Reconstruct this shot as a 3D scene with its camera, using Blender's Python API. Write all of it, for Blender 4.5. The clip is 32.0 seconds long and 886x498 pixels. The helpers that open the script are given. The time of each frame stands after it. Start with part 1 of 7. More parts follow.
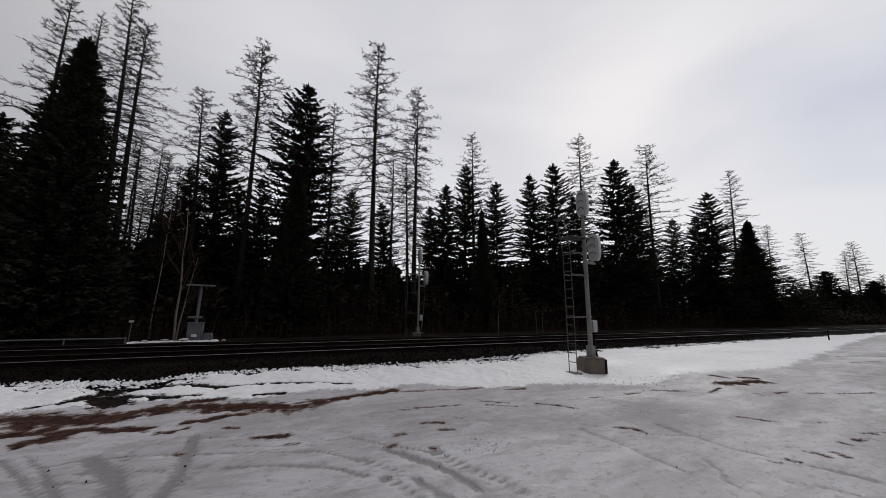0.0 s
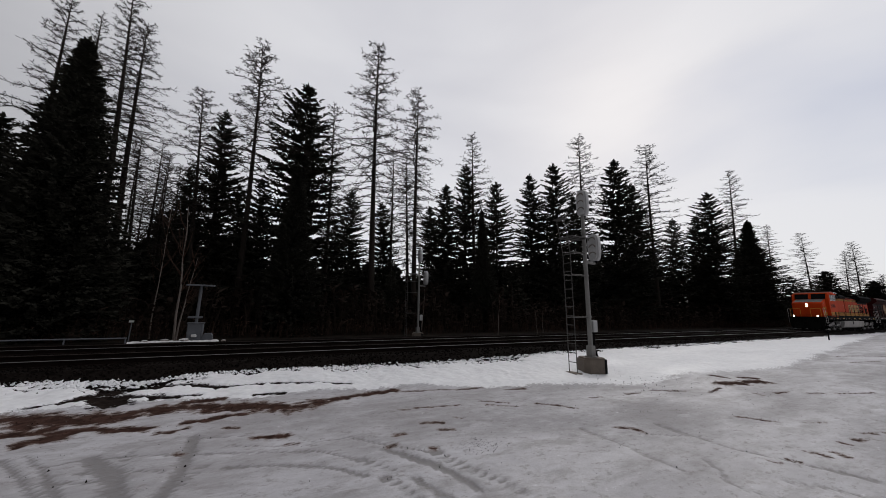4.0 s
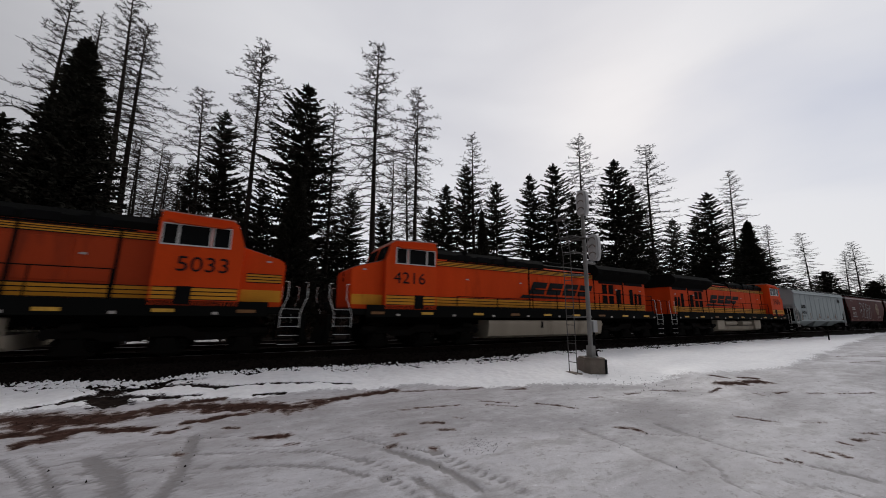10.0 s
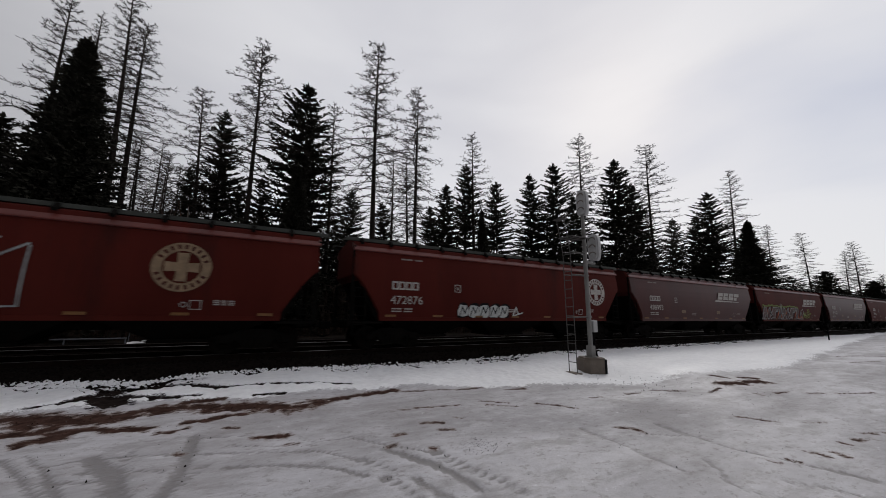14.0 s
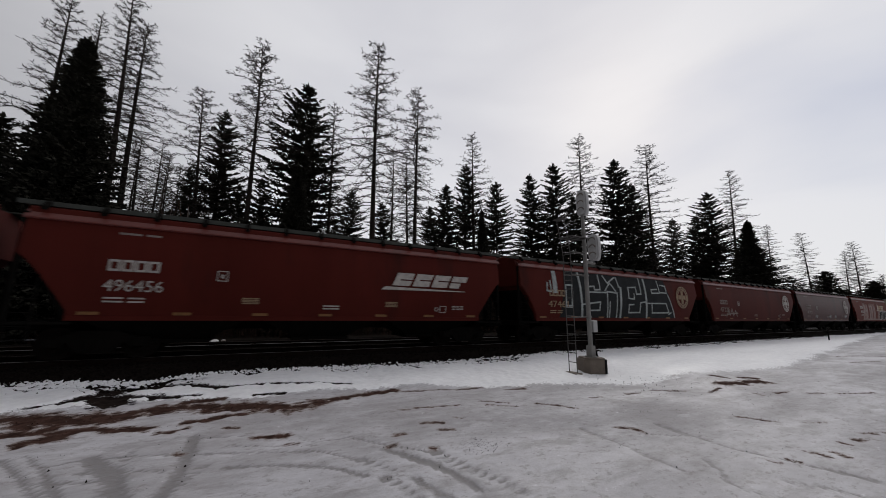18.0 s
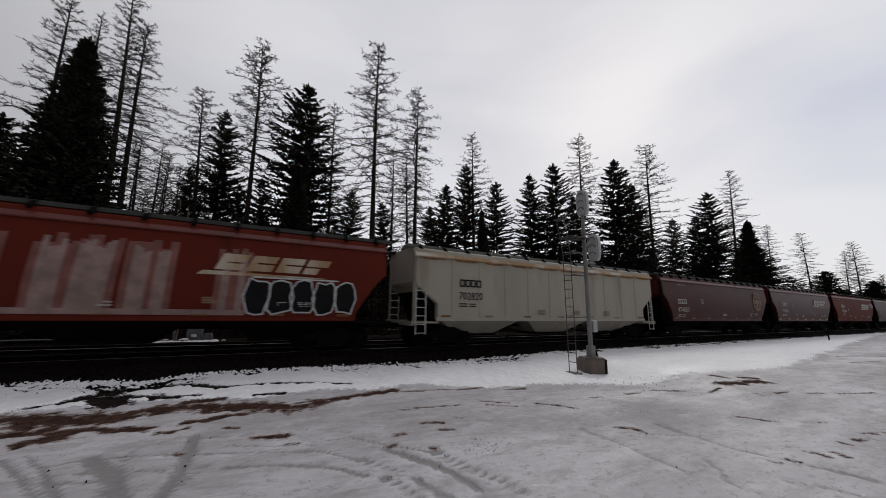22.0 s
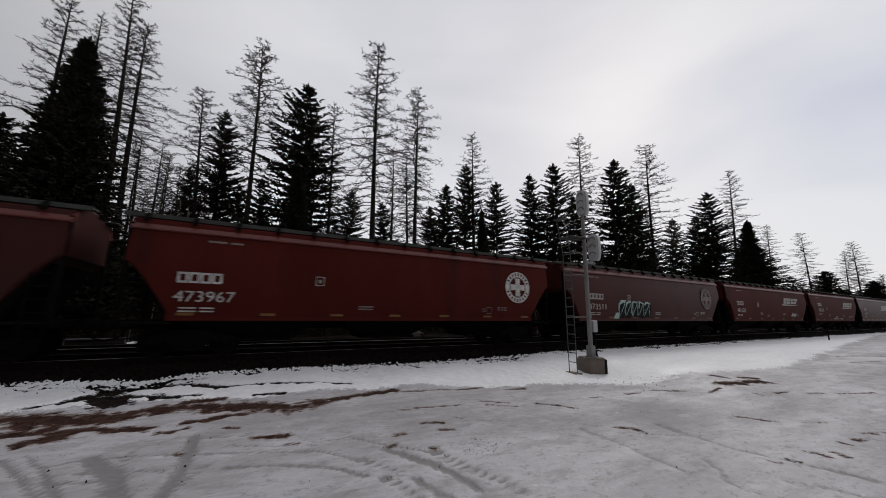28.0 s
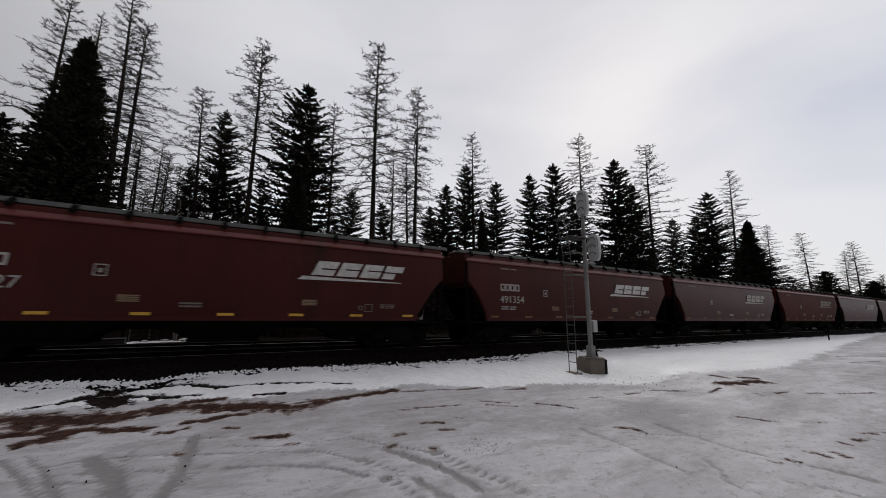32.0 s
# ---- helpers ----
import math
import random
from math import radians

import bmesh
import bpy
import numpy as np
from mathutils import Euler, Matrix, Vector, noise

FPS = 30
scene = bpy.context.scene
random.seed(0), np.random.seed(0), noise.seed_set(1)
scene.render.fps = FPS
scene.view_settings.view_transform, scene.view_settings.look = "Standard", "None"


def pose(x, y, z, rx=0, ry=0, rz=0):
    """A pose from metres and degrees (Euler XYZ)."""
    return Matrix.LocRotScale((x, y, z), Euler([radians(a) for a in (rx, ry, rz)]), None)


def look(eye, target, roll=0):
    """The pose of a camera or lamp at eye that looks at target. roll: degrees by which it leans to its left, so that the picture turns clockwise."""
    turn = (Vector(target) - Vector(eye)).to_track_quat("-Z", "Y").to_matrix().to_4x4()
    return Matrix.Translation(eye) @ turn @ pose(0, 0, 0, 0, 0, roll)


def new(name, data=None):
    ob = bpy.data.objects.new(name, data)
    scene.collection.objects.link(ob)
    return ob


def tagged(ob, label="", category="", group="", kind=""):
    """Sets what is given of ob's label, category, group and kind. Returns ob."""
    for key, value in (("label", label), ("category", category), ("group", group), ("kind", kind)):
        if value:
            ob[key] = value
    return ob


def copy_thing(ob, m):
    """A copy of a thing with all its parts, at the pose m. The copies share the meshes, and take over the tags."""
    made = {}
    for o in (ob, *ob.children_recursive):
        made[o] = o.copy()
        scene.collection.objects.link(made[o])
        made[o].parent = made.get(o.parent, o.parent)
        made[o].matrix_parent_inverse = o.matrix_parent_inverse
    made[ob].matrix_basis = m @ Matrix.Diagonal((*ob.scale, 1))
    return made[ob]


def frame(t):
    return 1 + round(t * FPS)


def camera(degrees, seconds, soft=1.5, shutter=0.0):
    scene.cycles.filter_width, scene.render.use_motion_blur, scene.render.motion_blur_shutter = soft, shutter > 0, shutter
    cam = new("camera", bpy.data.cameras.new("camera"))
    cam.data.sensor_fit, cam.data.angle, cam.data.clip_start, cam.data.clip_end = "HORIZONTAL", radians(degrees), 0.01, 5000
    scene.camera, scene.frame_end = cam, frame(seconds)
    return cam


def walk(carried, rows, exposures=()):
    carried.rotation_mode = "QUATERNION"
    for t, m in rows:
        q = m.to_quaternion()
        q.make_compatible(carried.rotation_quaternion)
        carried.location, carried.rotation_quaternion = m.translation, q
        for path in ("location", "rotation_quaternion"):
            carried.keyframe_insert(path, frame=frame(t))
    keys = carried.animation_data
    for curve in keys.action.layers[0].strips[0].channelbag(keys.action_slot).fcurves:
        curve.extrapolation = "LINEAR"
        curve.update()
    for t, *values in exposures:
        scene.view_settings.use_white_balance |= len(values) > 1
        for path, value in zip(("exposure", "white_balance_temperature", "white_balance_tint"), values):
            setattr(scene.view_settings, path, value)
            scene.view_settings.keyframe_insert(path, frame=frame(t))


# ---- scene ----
# ---- camera: on a tripod, it stands still ----
EYE = (0.0, -14.197, 1.446)
cam = camera(105.16, 32.0, soft=0.9, shutter=0.15)
POSE = look(EYE, (0.47227, -13.33428, 1.62891), 0.84)
walk(cam, [(0.0, POSE), (32.0, POSE)])

# ---- world: bright overcast winter sky ----
world = bpy.data.worlds.new("overcast_sky")
scene.world = world
world.use_nodes = True
wn, wl = world.node_tree.nodes, world.node_tree.links
for n in list(wn):
    wn.remove(n)


def wnode(kind, **values):
    n = wn.new(kind)
    for k, v in values.items():
        n.inputs[k].default_value = v
    return n


w_out = wnode("ShaderNodeOutputWorld")
w_bg = wnode("ShaderNodeBackground", Strength=0.75)
w_sky = wn.new("ShaderNodeTexSky")
w_sky.sky_type = "NISHITA"
w_sky.sun_disc = False
w_sky.sun_elevation = radians(32)
w_sky.sun_rotation = radians(57)
w_scale = wn.new("ShaderNodeVectorMath")
w_scale.operation = "SCALE"
w_scale.inputs["Scale"].default_value = 0.10
wl.new(w_sky.outputs[0], w_scale.inputs[0])
w_co = wn.new("ShaderNodeTexCoord")
w_map = wnode("ShaderNodeMapping", Scale=(1.3, 1.3, 4.0), Rotation=(0.1, 0.25, 0.0))
w_noise = wnode("ShaderNodeTexNoise", Scale=1.3, Detail=4.0, Roughness=0.45, Distortion=0.3)
wl.new(w_co.outputs["Generated"], w_map.inputs[0])
wl.new(w_map.outputs[0], w_noise.inputs["Vector"])
w_ramp = wn.new("ShaderNodeValToRGB")
w_ramp.color_ramp.elements[0].position, w_ramp.color_ramp.elements[0].color = 0.30, (0.76, 0.755, 0.80, 1)
w_ramp.color_ramp.elements[1].position, w_ramp.color_ramp.elements[1].color = 0.66, (0.90, 0.893, 0.92, 1)
wl.new(w_noise.outputs["Fac"], w_ramp.inputs[0])
w_mix = wn.new("ShaderNodeMix")
w_mix.data_type = "RGBA"
w_mix.inputs[0].default_value = 0.90
wl.new(w_scale.outputs[0], w_mix.inputs[6])
wl.new(w_ramp.outputs[0], w_mix.inputs[7])
# the cloud is brightest towards the hidden sun
SUN = (0.714, 0.461, 0.527)
w_dot = wn.new("ShaderNodeVectorMath")
w_dot.operation = "DOT_PRODUCT"
w_dot.inputs[1].default_value = SUN
wl.new(w_co.outputs["Generated"], w_dot.inputs[0])
w_glow = wn.new("ShaderNodeMapRange")
w_glow.interpolation_type = "SMOOTHSTEP"
for k, v in enumerate((-0.45, 0.84, 0.24, 1.17)):
    w_glow.inputs[1 + k].default_value = v
wl.new(w_dot.outputs["Value"], w_glow.inputs[0])
w_lit = wn.new("ShaderNodeVectorMath")
w_lit.operation = "SCALE"
wl.new(w_mix.outputs[2], w_lit.inputs[0])
wl.new(w_glow.outputs[0], w_lit.inputs["Scale"])
# thinner, bluer cloud up the line
w_east = wn.new("ShaderNodeVectorMath")
w_east.operation = "DOT_PRODUCT"
w_east.inputs[1].default_value = (0.97, -0.10, 0.22)
wl.new(w_co.outputs["Generated"], w_east.inputs[0])
w_thin = wn.new("ShaderNodeMath")
w_thin.operation = "MULTIPLY_ADD"
w_thin.inputs[1].default_value = -0.9
wl.new(w_noise.outputs["Fac"], w_thin.inputs[0])
wl.new(w_east.outputs["Value"], w_thin.inputs[2])
w_blue = wn.new("ShaderNodeMapRange")
w_blue.interpolation_type = "SMOOTHSTEP"
for k, v in enumerate((0.28, 0.80, 0.0, 1.0)):
    w_blue.inputs[1 + k].default_value = v
wl.new(w_thin.outputs[0], w_blue.inputs[0])
w_tint = wn.new("ShaderNodeMix")
w_tint.data_type = "RGBA"
w_tint.blend_type = "MULTIPLY"
w_tint.inputs[7].default_value = (0.885, 0.925, 1.0, 1)
wl.new(w_blue.outputs[0], w_tint.inputs[0])
wl.new(w_lit.outputs[0], w_tint.inputs[6])
wl.new(w_tint.outputs[2], w_bg.inputs["Color"])
wl.new(w_bg.outputs[0], w_out.inputs[0])

sun_data = bpy.data.lights.new("sun", "SUN")
sun_data.energy, sun_data.angle, sun_data.color = 1.0, radians(25), (1.0, 0.97, 0.93)
sun = new("sun", sun_data)
sun.matrix_world = look((71.4, 46.1, 52.7), (0, 0, 0))
scene.view_settings.exposure = 0.0


# ---- materials ----
def tint(c, k):
    return (c[0] * k, c[1] * k, c[2] * k, 1)


def mat(name, base, rough=0.8, metal=0.0, var=0.25, scale=4.0, fine=40.0, bump=0.15, random_=0.0, spec=0.4, stain=None, streak=1.0, depth=0.02):
    """A surface with coarse and fine variation of its colour, stains of another colour, and a fine relief."""
    m = bpy.data.materials.new(name)
    m.use_nodes = True
    nd, ln = m.node_tree.nodes, m.node_tree.links
    b = nd["Principled BSDF"]
    b.inputs["Roughness"].default_value = rough
    b.inputs["Metallic"].default_value = metal
    b.inputs["Specular IOR Level"].default_value = spec
    co = nd.new("ShaderNodeTexCoord")
    mp = nd.new("ShaderNodeMapping")
    mp.inputs["Scale"].default_value = (1, 1, 1 / streak)
    ln.new(co.outputs["Object"], mp.inputs[0])
    n1, n2 = nd.new("ShaderNodeTexNoise"), nd.new("ShaderNodeTexNoise")
    n1.inputs["Scale"].default_value, n1.inputs["Detail"].default_value = scale, 5
    n2.inputs["Scale"].default_value, n2.inputs["Detail"].default_value = fine, 3
    ln.new(mp.outputs[0], n1.inputs["Vector"])
    ln.new(co.outputs["Object"], n2.inputs["Vector"])
    add = nd.new("ShaderNodeMath")
    add.operation = "MULTIPLY_ADD"
    add.inputs[1].default_value = 0.35
    ln.new(n2.outputs["Fac"], add.inputs[0])
    ln.new(n1.outputs["Fac"], add.inputs[2])
    last = add
    if random_:
        info = nd.new("ShaderNodeObjectInfo")
        r = nd.new("ShaderNodeMath")
        r.operation = "MULTIPLY_ADD"
        r.inputs[1].default_value = random_
        ln.new(info.outputs["Random"], r.inputs[0])
        ln.new(add.outputs[0], r.inputs[2])
        last = r
    ramp = nd.new("ShaderNodeValToRGB")
    e = ramp.color_ramp.elements
    e[0].position, e[0].color = 0.42, tint(base, 1 - var)
    e[1].position, e[1].color = 0.92, tint(base, 1 + var)
    ln.new(last.outputs[0], ramp.inputs[0])
    colour = ramp.outputs[0]
    if stain:
        n3 = nd.new("ShaderNodeTexNoise")
        n3.inputs["Scale"].default_value, n3.inputs["Detail"].default_value, n3.inputs["Roughness"].default_value = scale * 0.6, 6, 0.65
        ln.new(mp.outputs[0], n3.inputs["Vector"])
        rs = nd.new("ShaderNodeValToRGB")
        rs.color_ramp.elements[0].position, rs.color_ramp.elements[1].position = stain[1], stain[1] + 0.18
        ln.new(n3.outputs["Fac"], rs.inputs[0])
        mx = nd.new("ShaderNodeMix")
        mx.data_type = "RGBA"
        mx.inputs[7].default_value = (*stain[0], 1)
        ln.new(rs.outputs[0], mx.inputs[0])
        ln.new(colour, mx.inputs[6])
        colour = mx.outputs[2]
    ln.new(colour, b.inputs["Base Color"])
    if bump:
        bp = nd.new("ShaderNodeBump")
        bp.inputs["Strength"].default_value, bp.inputs["Distance"].default_value = bump, depth
        ln.new(n2.outputs["Fac"], bp.inputs["Height"])
        ln.new(bp.outputs[0], b.inputs["Normal"])
    return m


M = {}
M["bark"] = mat("larch_bark", (0.026, 0.021, 0.018), 0.95, scale=2, fine=14, bump=0.6, streak=4, random_=0.2, spec=0.1)
M["twig"] = mat("bare_twig", (0.040, 0.033, 0.029), 0.95, bump=0, spec=0.1)
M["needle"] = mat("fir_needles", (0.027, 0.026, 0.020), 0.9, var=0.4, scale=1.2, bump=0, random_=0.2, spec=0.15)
M["birch"] = mat("pale_bark", (0.20, 0.165, 0.145), 0.9, scale=3, fine=20, stain=((0.06, 0.05, 0.04), 0.55), bump=0.3)
M["brush"] = mat("dead_brush", (0.060, 0.036, 0.027), 0.95, bump=0, spec=0.1, random_=0.3)
M["rail"] = mat("worn_rail_steel", (0.25, 0.243, 0.236), 0.34, metal=0.9, scale=6)
# Rail webs, ties, ballast near black: the train's shade put into their colour.
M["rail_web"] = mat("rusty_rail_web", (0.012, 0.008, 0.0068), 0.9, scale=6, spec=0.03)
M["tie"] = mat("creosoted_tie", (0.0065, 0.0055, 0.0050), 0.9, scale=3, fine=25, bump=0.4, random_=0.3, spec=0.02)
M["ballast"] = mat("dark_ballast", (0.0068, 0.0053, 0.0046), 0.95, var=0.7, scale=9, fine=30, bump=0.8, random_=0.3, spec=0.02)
M["galv"] = mat("galvanised_steel", (0.21, 0.205, 0.195), 0.65, metal=0.1, scale=3, var=0.15, stain=((0.16, 0.13, 0.11), 0.62))
M["alum"] = mat("weathered_aluminium_paint", (0.42, 0.42, 0.42), 0.55, metal=0.2, scale=3, var=0.12, stain=((0.2, 0.18, 0.17), 0.62))
M["concrete"] = mat("wet_concrete", (0.17, 0.14, 0.115), 0.85, scale=3, fine=30, bump=0.4, stain=((0.09, 0.075, 0.065), 0.5))
M["black"] = mat("black_paint", (0.006, 0.006, 0.0065), 0.7, scale=3, spec=0.04)
# Grime kept near black so it also carries the shade under and between cars.
M["shaded_grime"] = mat("shaded_grimy_steel", (0.0065, 0.0058, 0.0053), 0.9, scale=3, stain=((0.018, 0.014, 0.011), 0.62), spec=0.02)
M["white"] = mat("white_paint", (0.72, 0.71, 0.70), 0.6, scale=3, var=0.1)
M["glass"] = mat("dark_cab_glass", (0.006, 0.0065, 0.007), 0.12, scale=2, bump=0, spec=0.05)
M["trim"] = mat("pale_window_trim", (0.55, 0.54, 0.52), 0.5, scale=4)
M["rail_white"] = mat("white_rail_paint", (0.66, 0.65, 0.63), 0.5, scale=4, var=0.12)
# Darker blue-grey than bare steel: the wood's shade is in the colour.
M["shaded_grey"] = mat("shaded_blue_grey_paint", (0.15, 0.155, 0.17), 0.7, scale=3, var=0.15, spec=0.15)
M["ladder"] = mat("dull_ladder_steel", (0.085, 0.080, 0.076), 0.7, scale=5, spec=0.2)
M["rust_line"] = mat("rust_brown_line", (0.26, 0.14, 0.05), 0.7, scale=6)
M["mud_clod"] = mat("red_brown_mud", (0.050, 0.027, 0.021), 0.95, var=0.5, scale=6, bump=0, spec=0.05)
M["snow_lump"] = mat("snow_lump", (0.80, 0.80, 0.82), 0.8, var=0.06, scale=6, bump=0.1, spec=0.2)
M["dark_rail"] = mat("dark_railhead", (0.035, 0.026, 0.022), 0.7, metal=0.2, scale=6, spec=0.15)
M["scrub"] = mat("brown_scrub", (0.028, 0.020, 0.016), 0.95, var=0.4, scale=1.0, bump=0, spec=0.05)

# ---- mesh helpers ----
def part(name, bm, material, parent=None, label=""):
    """Links a bmesh as one mesh object under a thing or a part."""
    me = bpy.data.meshes.new(name)
    bm.to_mesh(me)
    bm.free()
    me.materials.append(material)
    ob = new(name, me)
    if parent:
        ob.parent = parent
    if label:
        tagged(ob, label)
    return ob


def piece(name, me, parent, m=None, label=""):
    """An object of its own on a shared mesh."""
    ob = new(name, me)
    ob.parent = parent
    if m is not None:
        ob.matrix_basis = m
    if label:
        tagged(ob, label)
    return ob


def mesh_of(name, verts, faces, material, smooth=False):
    me = bpy.data.meshes.new(name)
    me.from_pydata(verts, [], faces)
    me.materials.append(material)
    if smooth:
        me.shade_smooth()
    me.update()
    return me


def empty(name, m=None):
    ob = new(name)
    ob.empty_display_size = 0.3
    if m is not None:
        ob.matrix_basis = m
    return ob


def box(bm, x0, x1, y0, y1, z0, z1, bev=0.0, m=None):
    r = bmesh.ops.create_cube(bm, size=1)
    vs = r["verts"]
    for v in vs:
        v.co = Vector((x0 + (v.co.x + 0.5) * (x1 - x0), y0 + (v.co.y + 0.5) * (y1 - y0), z0 + (v.co.z + 0.5) * (z1 - z0)))
    if bev:
        es = list({e for v in vs for e in v.link_edges})
        r = bmesh.ops.bevel(bm, geom=es, offset=bev, segments=1, affect="EDGES")
        vs = list({v for f in r["faces"] for v in f.verts} | {v for v in vs if v.is_valid})
    if m is not None:
        for v in vs:
            v.co = m @ v.co
    return vs


def rod(bm, a, b, r, sides=8, r2=None):
    a, b = Vector(a), Vector(b)
    d = b - a
    m = Matrix.Translation((a + b) / 2) @ d.to_track_quat("Z", "Y").to_matrix().to_4x4()
    return bmesh.ops.create_cone(bm, cap_ends=True, segments=sides, radius1=r, radius2=r if r2 is None else r2, depth=d.length, matrix=m)["verts"]


def pipe(bm, pts, r, sides=6):
    for a, b in zip(pts, pts[1:]):
        rod(bm, a, b, r, sides)


def prism(bm, outline, axis, lo, hi):
    """A closed outline of 2D points pushed out along an axis from lo to hi."""
    def at(p, t):
        return {"x": (t, p[0], p[1]), "y": (p[0], t, p[1]), "z": (p[0], p[1], t)}[axis]
    a = [bm.verts.new(at(p, lo)) for p in outline]
    b = [bm.verts.new(at(p, hi)) for p in outline]
    fs = [bm.faces.new(a), bm.faces.new(b[::-1])]
    for i in range(len(a)):
        j = (i + 1) % len(a)
        fs.append(bm.faces.new((a[i], b[i], b[j], a[j])))
    bmesh.ops.recalc_face_normals(bm, faces=fs)
    return a + b


def fbm(x, y, s, octaves=4, seed=0.0):
    v, a, t = 0.0, 1.0, 0.0
    for _ in range(octaves):
        v += a * noise.noise((x * s + seed, y * s - seed, seed * 0.7))
        t += a
        a *= 0.5
        s *= 2.1
    return v / t


# ---- ground ----
GZ = -0.42


STREAKS, EARTH, RUTS = [], [], []


def streak(points, width):
    STREAKS.append((np.array(points), width))


def earth(points, width):
    EARTH.append((np.array(points), width))


def rut(points, width, tread):
    RUTS.append((np.array(points), width, tread))


# brown mud on the ice
streak([(-3.47, -5.43), (-2.65, -5.90), (-2.30, -5.93), (-1.79, -5.93), (-1.29, -5.66)], 0.34)
streak([(-1.29, -5.66), (-0.66, -5.84), (0.01, -6.07), (0.88, -6.71), (1.33, -6.46)], 0.3)
streak([(1.33, -6.42), (1.82, -6.29), (2.48, -6.14), (3.17, -6.15)], 0.13)
streak([(-0.99, -5.36), (-0.71, -5.29), (-0.40, -5.29)], 0.16)
streak([(-3.04, -6.42), (-2.70, -6.43), (-2.54, -6.23)], 0.13)
streak([(-2.61, -6.99), (-2.46, -6.91), (-2.28, -6.77)], 0.2)
streak([(-2.39, -6.53), (-2.09, -6.59), (-1.71, -6.81), (-1.27, -6.94)], 0.14)
streak([(-1.05, -7.30), (-0.90, -7.29), (-0.73, -7.23)], 0.09)
streak([(-0.78, -6.87), (-0.47, -6.89), (-0.23, -6.73), (-0.02, -6.76)], 0.12)
streak([(-0.19, -7.41), (-0.03, -7.49)], 0.05)
streak([(0.22, -8.06), (0.43, -8.11), (0.62, -8.15)], 0.1)
streak([(3.13, -6.26), (3.78, -6.44), (4.46, -6.62), (5.24, -6.70)], 0.08)
streak([(5.67, -7.18), (5.90, -7.22), (6.17, -7.28)], 0.07)
streak([(2.62, -7.72), (2.85, -7.74)], 0.05)
streak([(2.98, -7.72), (3.59, -7.88), (3.96, -7.96)], 0.045)
streak([(2.70, -8.61), (3.03, -8.71)], 0.05)
streak([(4.47, -7.81), (4.93, -8.18)], 0.04)
streak([(4.42, -8.13), (4.91, -8.47)], 0.045)
streak([(5.44, -8.48), (5.76, -8.87)], 0.05)
streak([(5.78, -8.93), (5.91, -9.13)], 0.035)
streak([(3.35, -8.58), (3.48, -8.72)], 0.04)
streak([(6.92, -8.65), (7.21, -8.72)], 0.04)
streak([(5.66, -10.23), (5.82, -10.34), (5.77, -10.58)], 0.05)
streak([(11.72, -9.23), (12.20, -9.36), (13.22, -9.48)], 0.24)
streak([(13.09, -8.44), (12.96, -8.79)], 0.12)
streak([(13.51, -8.94), (13.82, -9.18)], 0.12)
streak([(8.16, -10.85), (8.34, -11.12), (8.48, -11.37)], 0.05)
streak([(7.02, -12.14), (7.09, -12.22), (7.07, -12.31)], 0.05)
streak([(7.34, -12.32), (7.33, -12.38), (7.25, -12.46)], 0.08)
streak([(7.99, -12.23), (7.98, -12.32)], 0.06)
streak([(8.36, -12.29), (8.71, -12.41)], 0.05)
streak([(8.91, -12.23), (9.41, -12.41)], 0.035)
streak([(6.13, -12.00), (6.18, -12.12)], 0.05)
streak([(6.41, -12.10), (6.46, -12.22)], 0.05)
streak([(8.84, -11.58), (9.29, -11.77)], 0.03)
streak([(11.64, -10.38), (12.09, -10.45)], 0.06)
streak([(12.30, -10.75), (12.75, -10.90)], 0.05)
streak([(12.99, -11.08), (14.17, -11.50)], 0.04)
streak([(11.10, -10.12), (10.98, -10.32)], 0.05)
streak([(25.37, -8.34), (26.97, -8.75), (28.04, -9.43)], 0.06)
streak([(22.41, -9.16), (24.53, -9.87)], 0.05)
streak([(8.08, -8.77), (8.45, -8.82)], 0.06)
streak([(9.17, -8.67), (9.86, -9.13)], 0.05)
streak([(10.10, -9.59), (11.10, -9.42)], 0.04)
streak([(1.78, -8.67), (1.86, -8.71)], 0.05)
streak([(2.11, -8.92), (2.25, -8.91)], 0.06)
streak([(1.88, -9.28), (1.98, -9.30)], 0.06)
streak([(2.33, -9.64), (2.42, -9.66)], 0.05)
streak([(2.85, -9.00), (3.02, -9.08)], 0.05)
streak([(0.59, -8.54), (0.77, -8.56)], 0.04)
streak([(-0.70, -8.29), (-0.64, -8.32)], 0.05)
streak([(5.54, -10.17), (5.63, -10.21)], 0.05)
# bare dark earth in the snow bank
earth([(-2.62, -3.75), (-1.96, -3.69), (-1.56, -3.62), (-1.11, -3.69)], 0.2)
earth([(-1.10, -3.77), (-0.38, -4.23), (0.21, -4.16), (0.59, -4.19), (1.59, -4.72), (2.31, -4.98)], 0.09)
earth([(-3.35, -4.84), (-3.01, -4.67), (-2.87, -4.37), (-2.71, -4.19)], 0.12)
earth([(-2.46, -4.61), (-2.10, -4.88), (-1.85, -4.85)], 0.3)
earth([(-1.85, -4.85), (-1.33, -4.95), (-0.96, -4.86)], 0.1)
earth([(-2.84, -4.18), (-2.46, -3.99), (-2.20, -3.52)], 0.13)
earth([(0.26, -5.27), (0.77, -5.39)], 0.05)
